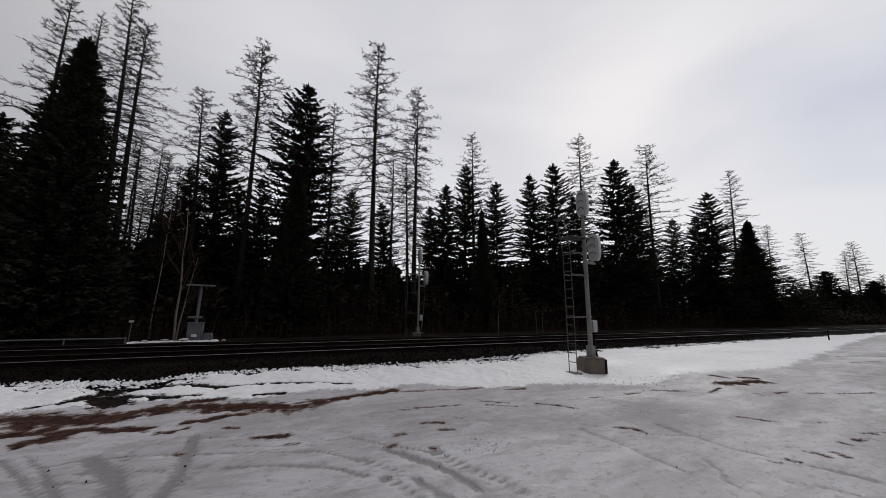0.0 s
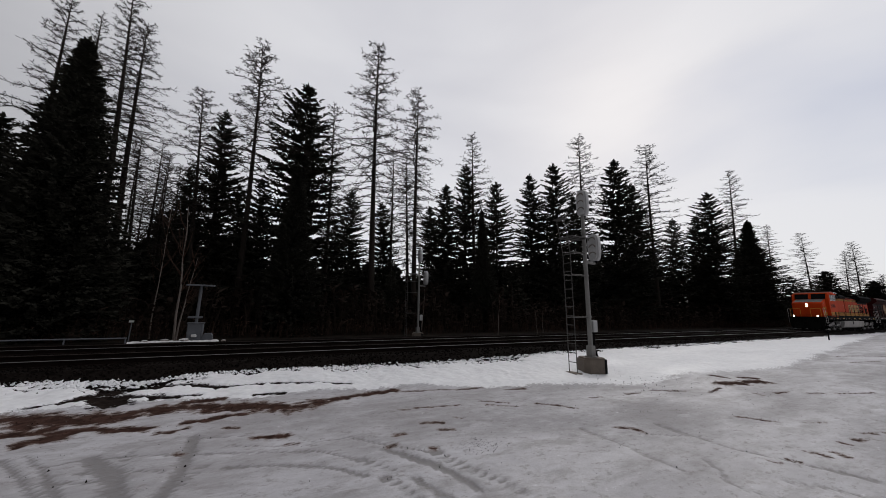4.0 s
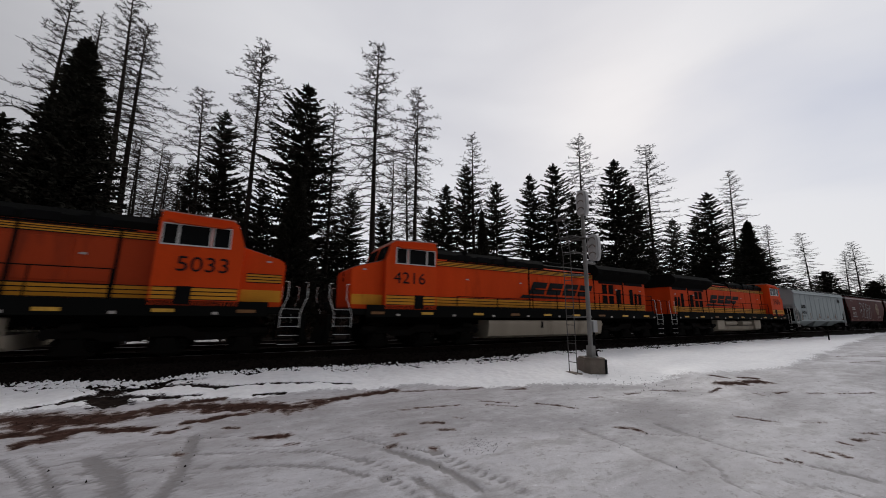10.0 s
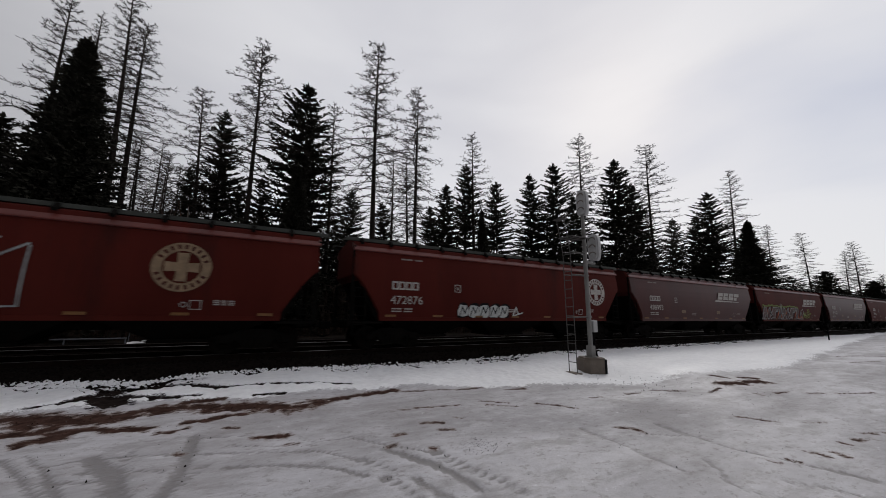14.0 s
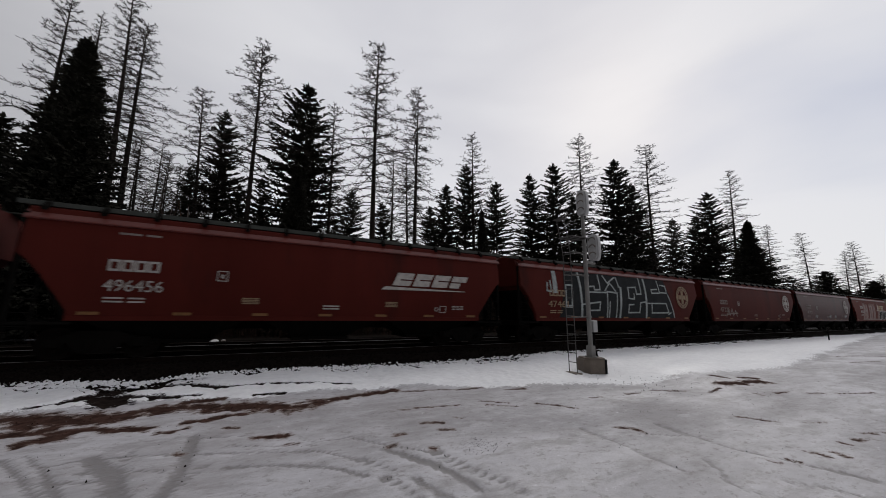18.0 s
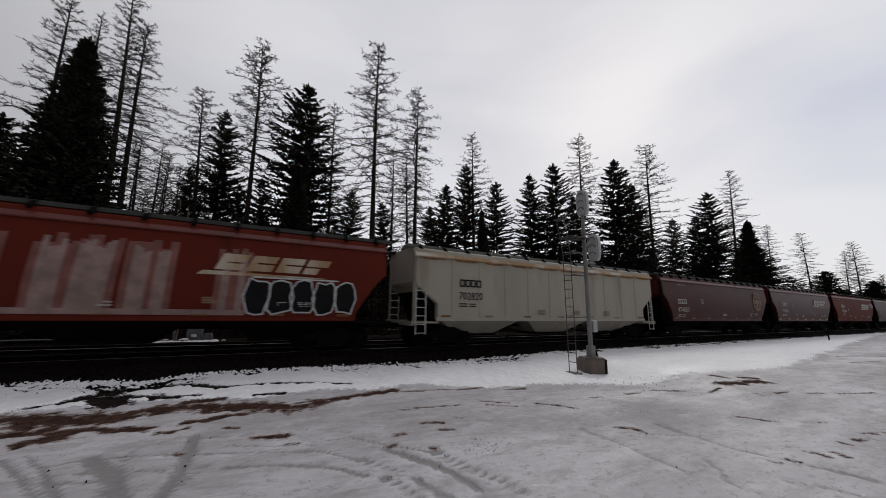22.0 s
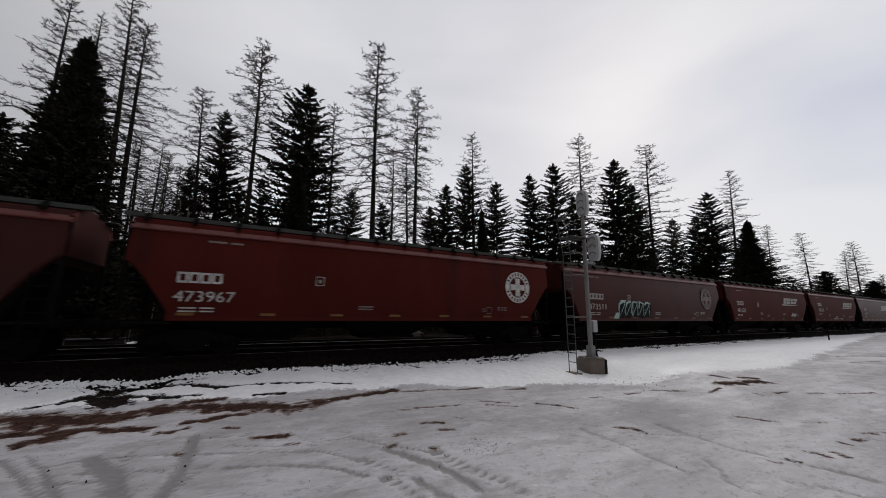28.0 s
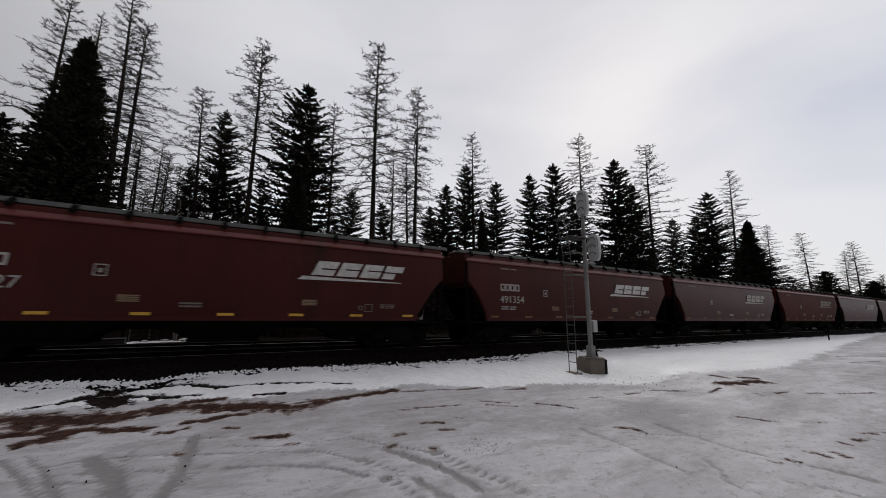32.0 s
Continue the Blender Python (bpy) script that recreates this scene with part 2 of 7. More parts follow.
# tyre marks
rut([(-2.53, -7.59), (-2.13, -8.24), (-1.71, -8.98)], 0.10, 0)
rut([(-2.35, -7.52), (-1.95, -8.18), (-1.52, -9.08)], 0.10, 0)
rut([(-1.60, -8.01), (-1.22, -8.70), (-0.97, -9.36)], 0.17, 0)
rut([(-1.20, -7.98), (-1.20, -8.72), (-1.20, -9.24)], 0.12, 1)
rut([(-0.57, -7.64), (-0.55, -8.82), (-0.63, -9.54)], 0.13, 0)
rut([(-0.35, -8.89), (-0.53, -9.31), (-0.70, -9.50)], 0.15, 1)
rut([(-1.37, -8.07), (-0.76, -8.30), (-0.13, -8.51), (0.54, -8.80), (0.94, -8.99)], 0.06, 0)
rut([(0.94, -8.99), (1.18, -9.25), (1.46, -9.61)], 0.07, 0)
rut([(1.41, -9.54), (1.56, -9.79), (1.70, -10.09)], 0.15, 1)
rut([(-0.10, -9.02), (0.50, -9.27), (0.87, -9.47), (1.10, -9.66), (1.32, -9.98)], 0.09, 0)
rut([(0.99, -8.65), (1.48, -8.64), (1.95, -9.33), (2.27, -9.76)], 0.06, 0)
rut([(2.36, -9.82), (2.42, -10.09), (2.54, -10.55), (2.66, -10.82), (2.69, -11.11)], 0.16, 1)
rut([(1.78, -9.34), (1.96, -9.72), (2.13, -10.04), (2.24, -10.40), (2.33, -10.85)], 0.11, 0)
rut([(1.52, -10.19), (1.62, -10.52), (1.69, -10.72)], 0.14, 1)
rut([(1.80, -10.33), (1.94, -10.86)], 0.12, 0)
rut([(5.04, -9.95), (4.97, -10.52), (4.98, -10.87)], 0.08, 0)
rut([(4.98, -10.87), (4.89, -11.24), (4.86, -11.61)], 0.09, 0)
rut([(6.40, -10.39), (6.34, -10.95), (6.27, -11.30)], 0.1, 0)
rut([(6.27, -11.30), (6.25, -11.58), (6.29, -11.88), (6.41, -12.23), (6.50, -12.51), (6.59, -12.78)], 0.08, 0)
rut([(5.48, -11.54), (5.28, -11.81), (5.01, -11.99), (4.94, -12.19), (5.08, -12.46)], 0.07, 0)
rut([(-0.59, -7.73), (0.20, -7.97), (1.00, -8.60)], 0.045, 0)
rut([(-0.14, -8.25), (0.98, -8.74)], 0.045, 0)
rut([(-1.86, -8.59), (-1.61, -8.69), (-1.26, -8.83)], 0.05, 0)
rut([(-1.88, -8.07), (-1.60, -8.01), (-1.30, -8.12)], 0.05, 0)
rut([(-1.59, -8.48), (-1.25, -8.54), (-0.72, -8.85)], 0.05, 0)
rut([(5.63, -12.30), (5.87, -12.61), (5.94, -12.88)], 0.06, 0)
rut([(6.45, -11.06), (6.00, -10.79), (5.64, -10.55)], 0.05, 0)


# the foot of the ballast, where the snow begins
TOE_X = [-30, -4.9, -3.8, -2.9, -2.2, -1.6, -1.0, 0.3, 2.6, 4.4, 6, 8, 9.3, 16, 20, 31, 90, 200]
TOE_Y = [-2.2, -2.1, -2.5, -3.0, -3.4, -2.75, -2.35, -2.4, -2.8, -3.05, -3.2, -3.0, -2.9, -1.95, -2.2, -2.05, -1.9, -1.9]


def off_line(X, Y, pts):
    """Distance of all points from a line of points, and how far along it they lie."""
    best, where, run = np.full(X.shape, 1e9), np.zeros(X.shape), 0.0
    for (ax, ay), (bx, by) in zip(pts, pts[1:]):
        dx, dy = bx - ax, by - ay
        n = math.hypot(dx, dy)
        t = np.clip(((X - ax) * dx + (Y - ay) * dy) / (n * n), 0, 1)
        d = np.hypot(X - ax - t * dx, Y - ay - t * dy)
        where = np.where(d < best, run + t * n, where)
        best = np.minimum(best, d)
        run += n
    return best, where


def smooth01(a, b, x):
    t = np.clip((x - a) / (b - a), 0, 1)
    return t * t * (3 - 2 * t)


def steps(stops):
    """Places from pairs of (where a step size begins, the step)."""
    out, (x, d) = [], stops[0]
    for nx, nd_ in stops[1:]:
        while x < nx - 1e-6:
            out.append(x)
            x += d
        d = nd_
    return out


def clods(name, places, material, label, tall=0.55):
    """Small four-sided lumps at (x, y, z, size)."""
    rng = random.Random(21)
    V, F = [], []
    for x, y, z, s in places:
        b = len(V)
        t = rng.uniform(0, 6.28)
        for k in range(4):
            a = t + k * 1.57 + rng.uniform(-0.4, 0.4)
            q = s * rng.uniform(0.7, 1.2)
            V.append((x + q * math.cos(a), y + q * math.sin(a), z - 0.02))
        V.append((x + s * rng.uniform(-0.5, 0.5), y + s * rng.uniform(-0.5, 0.5), z + s * tall * rng.uniform(0.3, 1.0)))
        F += [(b + k, b + (k + 1) % 4, b + 4) for k in range(4)]
    tagged(new(name, mesh_of(name, V, F, material)), label, "clods", kind="stuff")


def crumbs(between):
    """Clods of dark earth and lumps of snow along the foot of the ballast, mud crumbs and bits of gravel on the ice."""
    rng = random.Random(21)
    dark, white, brown = [], [], []

    def lie(x, y):
        return GZ + 0.05 * fbm(x, y, 0.45, 3, 3.1) + 0.014 * fbm(x, y, 2.1, 3, 7.7) + 0.004

    def toe(x):
        return float(between(x, TOE_X, TOE_Y))

    for _ in range(5200):
        x = -8 + 60 * rng.random() ** 1.9
        dark.append((x, toe(x) + rng.gauss(0.05, 0.34), GZ + 0.05, rng.uniform(0.02, 0.07)))
    for _ in range(3000):
        x = -8 + 50 * rng.random() ** 1.8
        white.append((x, toe(x) + rng.gauss(0.12, 0.22), GZ + 0.09, rng.uniform(0.02, 0.075)))
    for _ in range(900):
        x, y = rng.uniform(-4, 16), rng.uniform(-12, -5.5)
        dark.append((x, y, lie(x, y), rng.uniform(0.005, 0.016)))
    for _ in range(170):
        x, y = 3.02 + rng.gauss(0, 0.20), -9.87 + rng.gauss(0, 0.14)
        dark.append((x, y, lie(x, y), rng.uniform(0.006, 0.020)))
    for pts, w in STREAKS:
        for (ax, ay), (bx, by) in zip(pts, pts[1:]):
            n = math.hypot(bx - ax, by - ay)
            for _ in range(int(n * (12 + 260 * w))):
                t = rng.random()
                x, y = ax + (bx - ax) * t + rng.gauss(0, w * 0.7), ay + (by - ay) * t + rng.gauss(0, w * 0.7)
                brown.append((x, y, lie(x, y), rng.uniform(0.004, 0.014)))
    clods("earth_clods", dark, M["ballast"], "dark clods and gravel at the snow's edge")
    clods("snow_lumps", white, M["snow_lump"], "small lumps of snow along the ballast's foot")
    clods("mud_crumbs", brown, M["mud_clod"], "red-brown mud crumbs strewn over the ice", 0.22)


def build_ground():
    xs = [-1500, -700, -300, -140, -70, -40, -25, -16, -11] + steps([(-9, 0.12), (-5, 0.055), (9.5, 0.09), (16, 0.2), (32, 0.8), (90, 5)]) + [95, 110, 140, 180, 240, 320, 450, 700, 1200, 2000]
    ys = [-1500, -500, -150, -60, -30, -20, -16] + steps([(-14.0, 0.12), (-12.4, 0.055), (-4.2, 0.075), (-1.6, 1)]) + [-1.5, 0, 2, 5, 6.5, 8, 10, 13, 17, 22, 30, 45, 70, 120, 300, 900, 2000]
    X, Y = np.meshgrid(np.array(xs, float), np.array(ys, float))
    big = np.array([[fbm(x, y, 0.45, 3, 3.1) for x in xs] for y in ys])
    mid = np.array([[fbm(x, y, 2.1, 3, 7.7) for x in xs] for y in ys])
    tiny = np.array([[fbm(x, y, 7.0, 2, 5.2) for x in xs] for y in ys])
    edge = np.interp(X, [-30, -3.6, -2.1, -1.3, 0.8, 2, 4.6, 6, 7.8, 10.6, 15, 18, 24, 37, 59, 90, 200], [-5.0, -5.05, -5.5, -5.2, -5.4, -5.5, -6.3, -6.9, -7.8, -7.85, -8.2, -8.7, -8.0, -6.2, -3.8, -2.8, -2.6])
    edge = edge + 0.35 * big + 0.18 * mid + 0.1 * tiny
    soft = 0.22 + 0.30 * smooth01(3, 9, X)
    toe = np.interp(X, TOE_X, TOE_Y)
    toe = toe + 0.35 * big + 1.0 * mid + 1.2 * tiny
    snow = smooth01(edge - soft, edge + soft, Y) * (1 - smooth01(toe - 0.42, toe + 0.30, Y))
    mud = np.zeros(X.shape)
    for pts, w in STREAKS:
        d, _ = off_line(X, Y, pts)
        m = np.clip(1.12 - 0.75 * (d + w * (1.2 * mid + 0.9 * tiny + 0.3 * big)) / w, 0, 1)
        mud = np.maximum(mud, m * (1.0 if w > 0.085 else 0.66))
    rut_ = np.zeros(X.shape)
    for pts, w, tread in RUTS:
        d, s = off_line(X, Y, pts)
        m = smooth01(0.95, 0.35, (d + w * (0.5 * mid + 0.3 * tiny)) / (0.85 * w)) * (0.85 + 0.6 * big)
        if tread:
            m = m * (0.5 + 0.5 * np.sin(s * 6.2832 / 0.13 + 14 * d))
        rut_ = np.maximum(rut_, np.clip(m, 0, 1))
    bare = smooth01(toe - 0.30, toe + 0.35, Y + 0.25 * tiny)
    for pts, w in EARTH:
        d, _ = off_line(X, Y, pts)
        bare = np.maximum(bare, np.clip(1.45 - 0.75 * (d + w * (1.3 * mid + 1.5 * tiny)) / w, 0, 1))
    snow = snow * (1 - mud) * (1 - bare)
    Z = GZ + 0.05 * big + 0.014 * mid + 0.006 * tiny + snow * (0.07 + 0.05 * big + 0.03 * mid + 0.02 * tiny) - 0.018 * rut_ - 0.012 * mud
    Z = Z - 0.16 * np.exp(-((X - 10.1) ** 2 + (Y + 7.0) ** 2) / 2.2)
    wood = Y > -1.6
    Z = np.where(wood, GZ + np.where(Y > 7, 0.08 * big, 0), Z)
    snow, mud, rut_, bare = (np.where(wood, 0, k) for k in (snow, mud, rut_, bare))
    verts = np.stack([X, Y, Z], -1).reshape(-1, 3).tolist()
    nx, ny = len(xs), len(ys)
    faces = [(j * nx + i, j * nx + i + 1, (j + 1) * nx + i + 1, (j + 1) * nx + i) for j in range(ny - 1) for i in range(nx - 1)]
    me = mesh_of("ground", verts, faces, M["lot"], True)
    for key, values in (("snow", snow), ("mud", mud), ("rut", rut_), ("bare", bare)):
        me.attributes.new(key, "FLOAT", "POINT").data.foreach_set("value", values.ravel().astype(np.float32))
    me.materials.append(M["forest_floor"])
    k = next(j for j in range(ny) if ys[j] >= -1.5)
    me.polygons.foreach_set("material_index", [1 if j >= k - 1 else 0 for j in range(ny - 1) for i in range(nx - 1)])
    crumbs(np.interp)
    return tagged(new("ground", me), "icy gravel lot with tyre marks, a snow bank and dark forest floor", "ground", kind="structure")


def lot_material():
    m = bpy.data.materials.new("icy_lot")
    m.use_nodes = True
    nd, ln = m.node_tree.nodes, m.node_tree.links
    b = nd["Principled BSDF"]
    co = nd.new("ShaderNodeTexCoord")

    def tex(scale, detail, rough=0.6, stretch=None):
        n = nd.new("ShaderNodeTexNoise")
        n.inputs["Scale"].default_value, n.inputs["Detail"].default_value, n.inputs["Roughness"].default_value = scale, detail, rough
        if stretch:
            mp = nd.new("ShaderNodeMapping")
            mp.inputs["Scale"].default_value = stretch
            mp.inputs["Rotation"].default_value = (0, 0, 0.35)
            ln.new(co.outputs["Object"], mp.inputs[0])
            ln.new(mp.outputs[0], n.inputs["Vector"])
        else:
            ln.new(co.outputs["Object"], n.inputs["Vector"])
        return n

    def ramp(src, stops):
        r = nd.new("ShaderNodeValToRGB")
        e = r.color_ramp.elements
        while len(e) < len(stops):
            e.new(0.5)
        for k, (p, c) in zip(e, stops):
            k.position, k.color = p, (*c, 1)
        ln.new(src, r.inputs[0])
        return r.outputs[0]

    def mix(f, a, c):
        x = nd.new("ShaderNodeMix")
        x.data_type = "RGBA"
        ln.new(f, x.inputs[0])
        for s, i in ((a, 6), (c, 7)):
            if isinstance(s, tuple):
                x.inputs[i].default_value = (*s, 1)
            else:
                ln.new(s, x.inputs[i])
        return x.outputs[2]

    def attr(name):
        a = nd.new("ShaderNodeAttribute")
        a.attribute_name = name
        return a.outputs["Fac"]

    coarse, fine, grit = tex(0.55, 6, 0.6, (0.55, 1.3, 1)), tex(5.0, 7, 0.66), tex(45, 4, 0.7)
    scuff = tex(1.7, 9, 0.66, (0.7, 1.6, 1))
    ice = ramp(coarse.outputs[0], [(0.34, (0.33, 0.317, 0.328)), (0.48, (0.415, 0.403, 0.422)), (0.64, (0.52, 0.51, 0.537))])
    grey = ramp(scuff.outputs[0], [(0.36, (0.8, 0.8, 0.8)), (0.50, (0, 0, 0))])
    base = mix(grey, ice, (0.30, 0.285, 0.292))
    pale = ramp(scuff.outputs[0], [(0.56, (0, 0, 0)), (0.70, (0.6, 0.6, 0.6))])
    base = mix(pale, base, (0.60, 0.59, 0.622))
    nick = tex(6.5, 9, 0.72, (0.9, 1.35, 1))
    base = mix(ramp(nick.outputs[0], [(0.36, (0.75, 0.75, 0.75)), (0.44, (0, 0, 0))]), base, (0.265, 0.250, 0.248))
    base = mix(ramp(nick.outputs[0], [(0.62, (0, 0, 0)), (0.72, (0.75, 0.75, 0.75))]), base, (0.74, 0.73, 0.765))
    specks = ramp(grit.outputs[0], [(0.68, (0, 0, 0)), (0.74, (0.7, 0.7, 0.7))])
    base = mix(specks, base, (0.12, 0.10, 0.09))
    ragged = tex(13.0, 7, 0.75, (0.7, 1.3, 1))

    def worn(name, k, lo, hi):
        """A mask whose edge is broken up by fine grain."""
        a = nd.new("ShaderNodeMath")
        a.operation = "MULTIPLY_ADD"
        a.inputs[1].default_value = k
        ln.new(ragged.outputs[0], a.inputs[0])
        ln.new(attr(name), a.inputs[2])
        r = nd.new("ShaderNodeMapRange")
        r.interpolation_type = "SMOOTHSTEP"
        r.inputs[1].default_value, r.inputs[2].default_value = lo + k / 2, hi + k / 2
        ln.new(a.outputs[0], r.inputs[0])
        return r.outputs[0]

    base = mix(worn("rut", 1.5, 0.08, 0.95), base, (0.215, 0.204, 0.207))
    mudc = ramp(fine.outputs[0], [(0.35, (0.024, 0.014, 0.011)), (0.7, (0.085, 0.047, 0.038))])
    base = mix(worn("mud", 1.3, 0.0, 0.55), base, (0.205, 0.160, 0.142))
    muddy = worn("mud", 2.2, 0.20, 0.70)
    base = mix(muddy, base, mudc)
    snowc = ramp(fine.outputs[0], [(0.3, (0.74, 0.74, 0.76)), (0.7, (0.86, 0.86, 0.875))])
    base = mix(worn("snow", 2.2, 0.34, 0.60), base, snowc)
    dark = worn("bare", 2.0, 0.34, 0.58)
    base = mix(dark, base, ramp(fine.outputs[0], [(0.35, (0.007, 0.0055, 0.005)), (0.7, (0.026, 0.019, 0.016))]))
    ln.new(base, b.inputs["Base Color"])
    rg = ramp(coarse.outputs[0], [(0.35, (0.75, 0.75, 0.75)), (0.7, (0.42, 0.42, 0.42))])
    ln.new(mix(dark, mix(muddy, rg, (1.0, 1.0, 1.0)), (1.0, 1.0, 1.0)), b.inputs["Roughness"])
    ln.new(mix(dark, mix(muddy, (0.35, 0.35, 0.35), (0.02, 0.02, 0.02)), (0.02, 0.02, 0.02)), b.inputs["Specular IOR Level"])
    bp = nd.new("ShaderNodeBump")
    bp.inputs["Strength"].default_value, bp.inputs["Distance"].default_value = 0.45, 0.03
    both = nd.new("ShaderNodeMath")
    both.operation = "MULTIPLY_ADD"
    both.inputs[1].default_value = 0.7
    ln.new(ragged.outputs[0], both.inputs[0])
    ln.new(fine.outputs[0], both.inputs[2])
    ln.new(both.outputs[0], bp.inputs["Height"])
    ln.new(bp.outputs[0], b.inputs["Normal"])
    return m


M["lot"] = lot_material()
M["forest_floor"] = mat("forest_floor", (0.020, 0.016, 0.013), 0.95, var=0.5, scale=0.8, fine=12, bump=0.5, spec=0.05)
build_ground()

# ---- tracks ----
def ballast_bed(name, y0, top, x0=-60, x1=420):
    rng = random.Random(5)
    prof = [(-2.75, GZ - 0.10), (-2.2, GZ + 0.03), (-1.55, top - 0.17), (0, top - 0.15), (1.55, top - 0.17)] + ([(2.3, GZ + 0.05), (2.7, GZ - 0.1)] if y0 < 1 else [(2.3, top - 0.12), (3.0, top - 0.10), (3.9, GZ - 0.1)])
    xs = [x0 + i * 1.2 for i in range(int((x1 - x0) / 1.2) + 1)]
    verts = [(x, y0 + y + rng.uniform(-0.06, 0.06), z + rng.uniform(-0.03, 0.03)) for x in xs for y, z in prof]
    k = len(prof)
    faces = [(i * k + j, (i + 1) * k + j, (i + 1) * k + j + 1, i * k + j + 1) for i in range(len(xs) - 1) for j in range(k - 1)]
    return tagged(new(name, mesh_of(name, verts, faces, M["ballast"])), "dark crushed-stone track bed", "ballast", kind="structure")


def ballast_stones(name, y0, top, count, x0, x1, yr):
    rng = random.Random(11)
    verts, faces = [], []
    for _ in range(count):
        x = x0 + (x1 - x0) * rng.random() ** 1.6
        y = rng.uniform(*yr)
        ay = abs(y)
        z = top - 0.16 if ay < 1.55 else top - 0.16 + (GZ + 0.03 - top + 0.16) * min(1, (ay - 1.55) / 0.75)
        s = rng.uniform(0.02, 0.05)
        base = len(verts)
        turn = rng.uniform(0, 6.28)
        for i in range(3):
            a = turn + i * 2.09 + rng.uniform(-0.4, 0.4)
            verts.append((x + s * math.cos(a), y0 + y + s * math.sin(a), z - 0.01))
        for i in range(3):
            a = turn + 0.5 + i * 2.09 + rng.uniform(-0.4, 0.4)
            verts.append((x + 0.7 * s * math.cos(a), y0 + y + 0.7 * s * math.sin(a), z + s * rng.uniform(0.5, 1.1)))
        b = base
        faces += [(b + 3, b + 4, b + 5)]
        for i in range(3):
            j = (i + 1) % 3
            faces += [(b + i, b + j, b + 3 + i), (b + j, b + 3 + j, b + 3 + i)]
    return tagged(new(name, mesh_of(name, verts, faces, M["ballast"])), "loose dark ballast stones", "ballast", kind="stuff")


def railway(y0, top, label, heads):
    ballast_bed("track_bed", y0, top)
    track = tagged(empty("railway_track", pose(0, y0, top)), label, "railway track", "parallel tracks", "structure")
    prof_web = [(-0.075, -0.172), (0.075, -0.172), (0.075, -0.155), (0.012, -0.135), (0.010, -0.045), (0.034, -0.036), (0.036, -0.008), (-0.036, -0.008), (-0.034, -0.036), (-0.010, -0.045), (-0.012, -0.135), (-0.075, -0.155)]
    prof_top = [(-0.036, -0.008), (0.036, -0.008), (0.030, 0.0), (-0.030, 0.0)]
    for s in (-1, 1):
        bm = bmesh.new()
        prism(bm, [(s * 0.755 + y, z) for y, z in prof_web], "x", -60, 420)
        rail = part("rail", bm, M["rail_web"], track, "rust-brown steel rail")
        bm = bmesh.new()
        prism(bm, [(s * 0.755 + y, z) for y, z in prof_top], "x", -60, 420)
        # the front rail takes the bright head, the rear rail the dark one
        part("railhead", bm, heads[0 if s < 0 else 1], rail, "worn running surface")
    bm = bmesh.new()
    box(bm, -0.115, 0.115, -1.3, 1.3, -0.36, -0.168, 0.012)
    tie = bpy.data.meshes.new("tie")
    bm.to_mesh(tie)
    bm.free()
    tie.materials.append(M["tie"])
    rng = random.Random(3)
    for i in range(120):
        piece("tie", tie, track, pose(-12 + i * 0.52, rng.uniform(-0.03, 0.03), rng.uniform(-0.008, 0.006), 0, 0, rng.uniform(-1, 1)))
    verts, faces = [], []
    for i in range(500):
        x = -12 + (120 + i) * 0.52
        b = len(verts)
        verts += [(x + dx, y, z) for z in (-0.36, -0.168) for dx, y in ((-0.115, -1.3), (0.115, -1.3), (0.115, 1.3), (-0.115, 1.3))]
        faces += [(b + 4, b + 5, b + 6, b + 7), (b, b + 1, b + 5, b + 4), (b + 1, b + 2, b + 6, b + 5), (b + 2, b + 3, b + 7, b + 6), (b + 3, b, b + 4, b + 7)]
    far = new("far_ties", mesh_of("far_ties", verts, faces, M["tie"]))
    far.parent = track
    tagged(far, "receding row of dark ties", kind="stuff")
    return track


railway(0.0, 0.0, "near railway track with a bright front rail", (M["rail"], M["dark_rail"]))
railway(4.65, -0.10, "far railway track with a bright front rail", (M["rail"], M["dark_rail"]))
ballast_stones("ballast_stones", 0.0, 0.0, 14000, -9, 45, (-2.6, 1.6))
ballast_stones("ballast_stones", 4.65, -0.1, 4000, -9, 45, (-2.2, 2.0))

# ---- trees ----
def tube(V, F, pts, radii, sides=3):
    """A tapered tube through points, added to the lists of corners and faces."""
    rings = []
    for k, (p, r) in enumerate(zip(pts, radii)):
        d = (pts[min(k + 1, len(pts) - 1)] - pts[max(k - 1, 0)]).normalized()
        side = d.cross(Vector((0.13, 0.21, 0.97)))
        side = side.normalized() if side.length > 1e-3 else Vector((1, 0, 0))
        up = side.cross(d)
        b = len(V)
        for i in range(sides):
            a = 6.2832 * i / sides
            V.append(p + side * (r * math.cos(a)) + up * (r * math.sin(a)))
        rings.append(b)
    for a, b in zip(rings, rings[1:]):
        for i in range(sides):
            j = (i + 1) % sides
            F.append((a + i, a + j, b + j, b + i))


def spike(V, F, a, d, r, flat=1.0):
    """A thin four-faced point: a twig or a spray of needles."""
    side = d.cross(Vector((0.1, 0.15, 0.98)))
    side = side.normalized() if side.length > 1e-4 else Vector((1, 0, 0))
    up = side.cross(d).normalized()
    b = len(V)
    m = a + d * 0.35
    V += [a, m + side * r, m - side * r + up * (r * flat), a + d]
    F += [(b, b + 1, b + 2), (b + 1, b + 3, b + 2), (b, b + 2, b + 3), (b, b + 3, b + 1)]


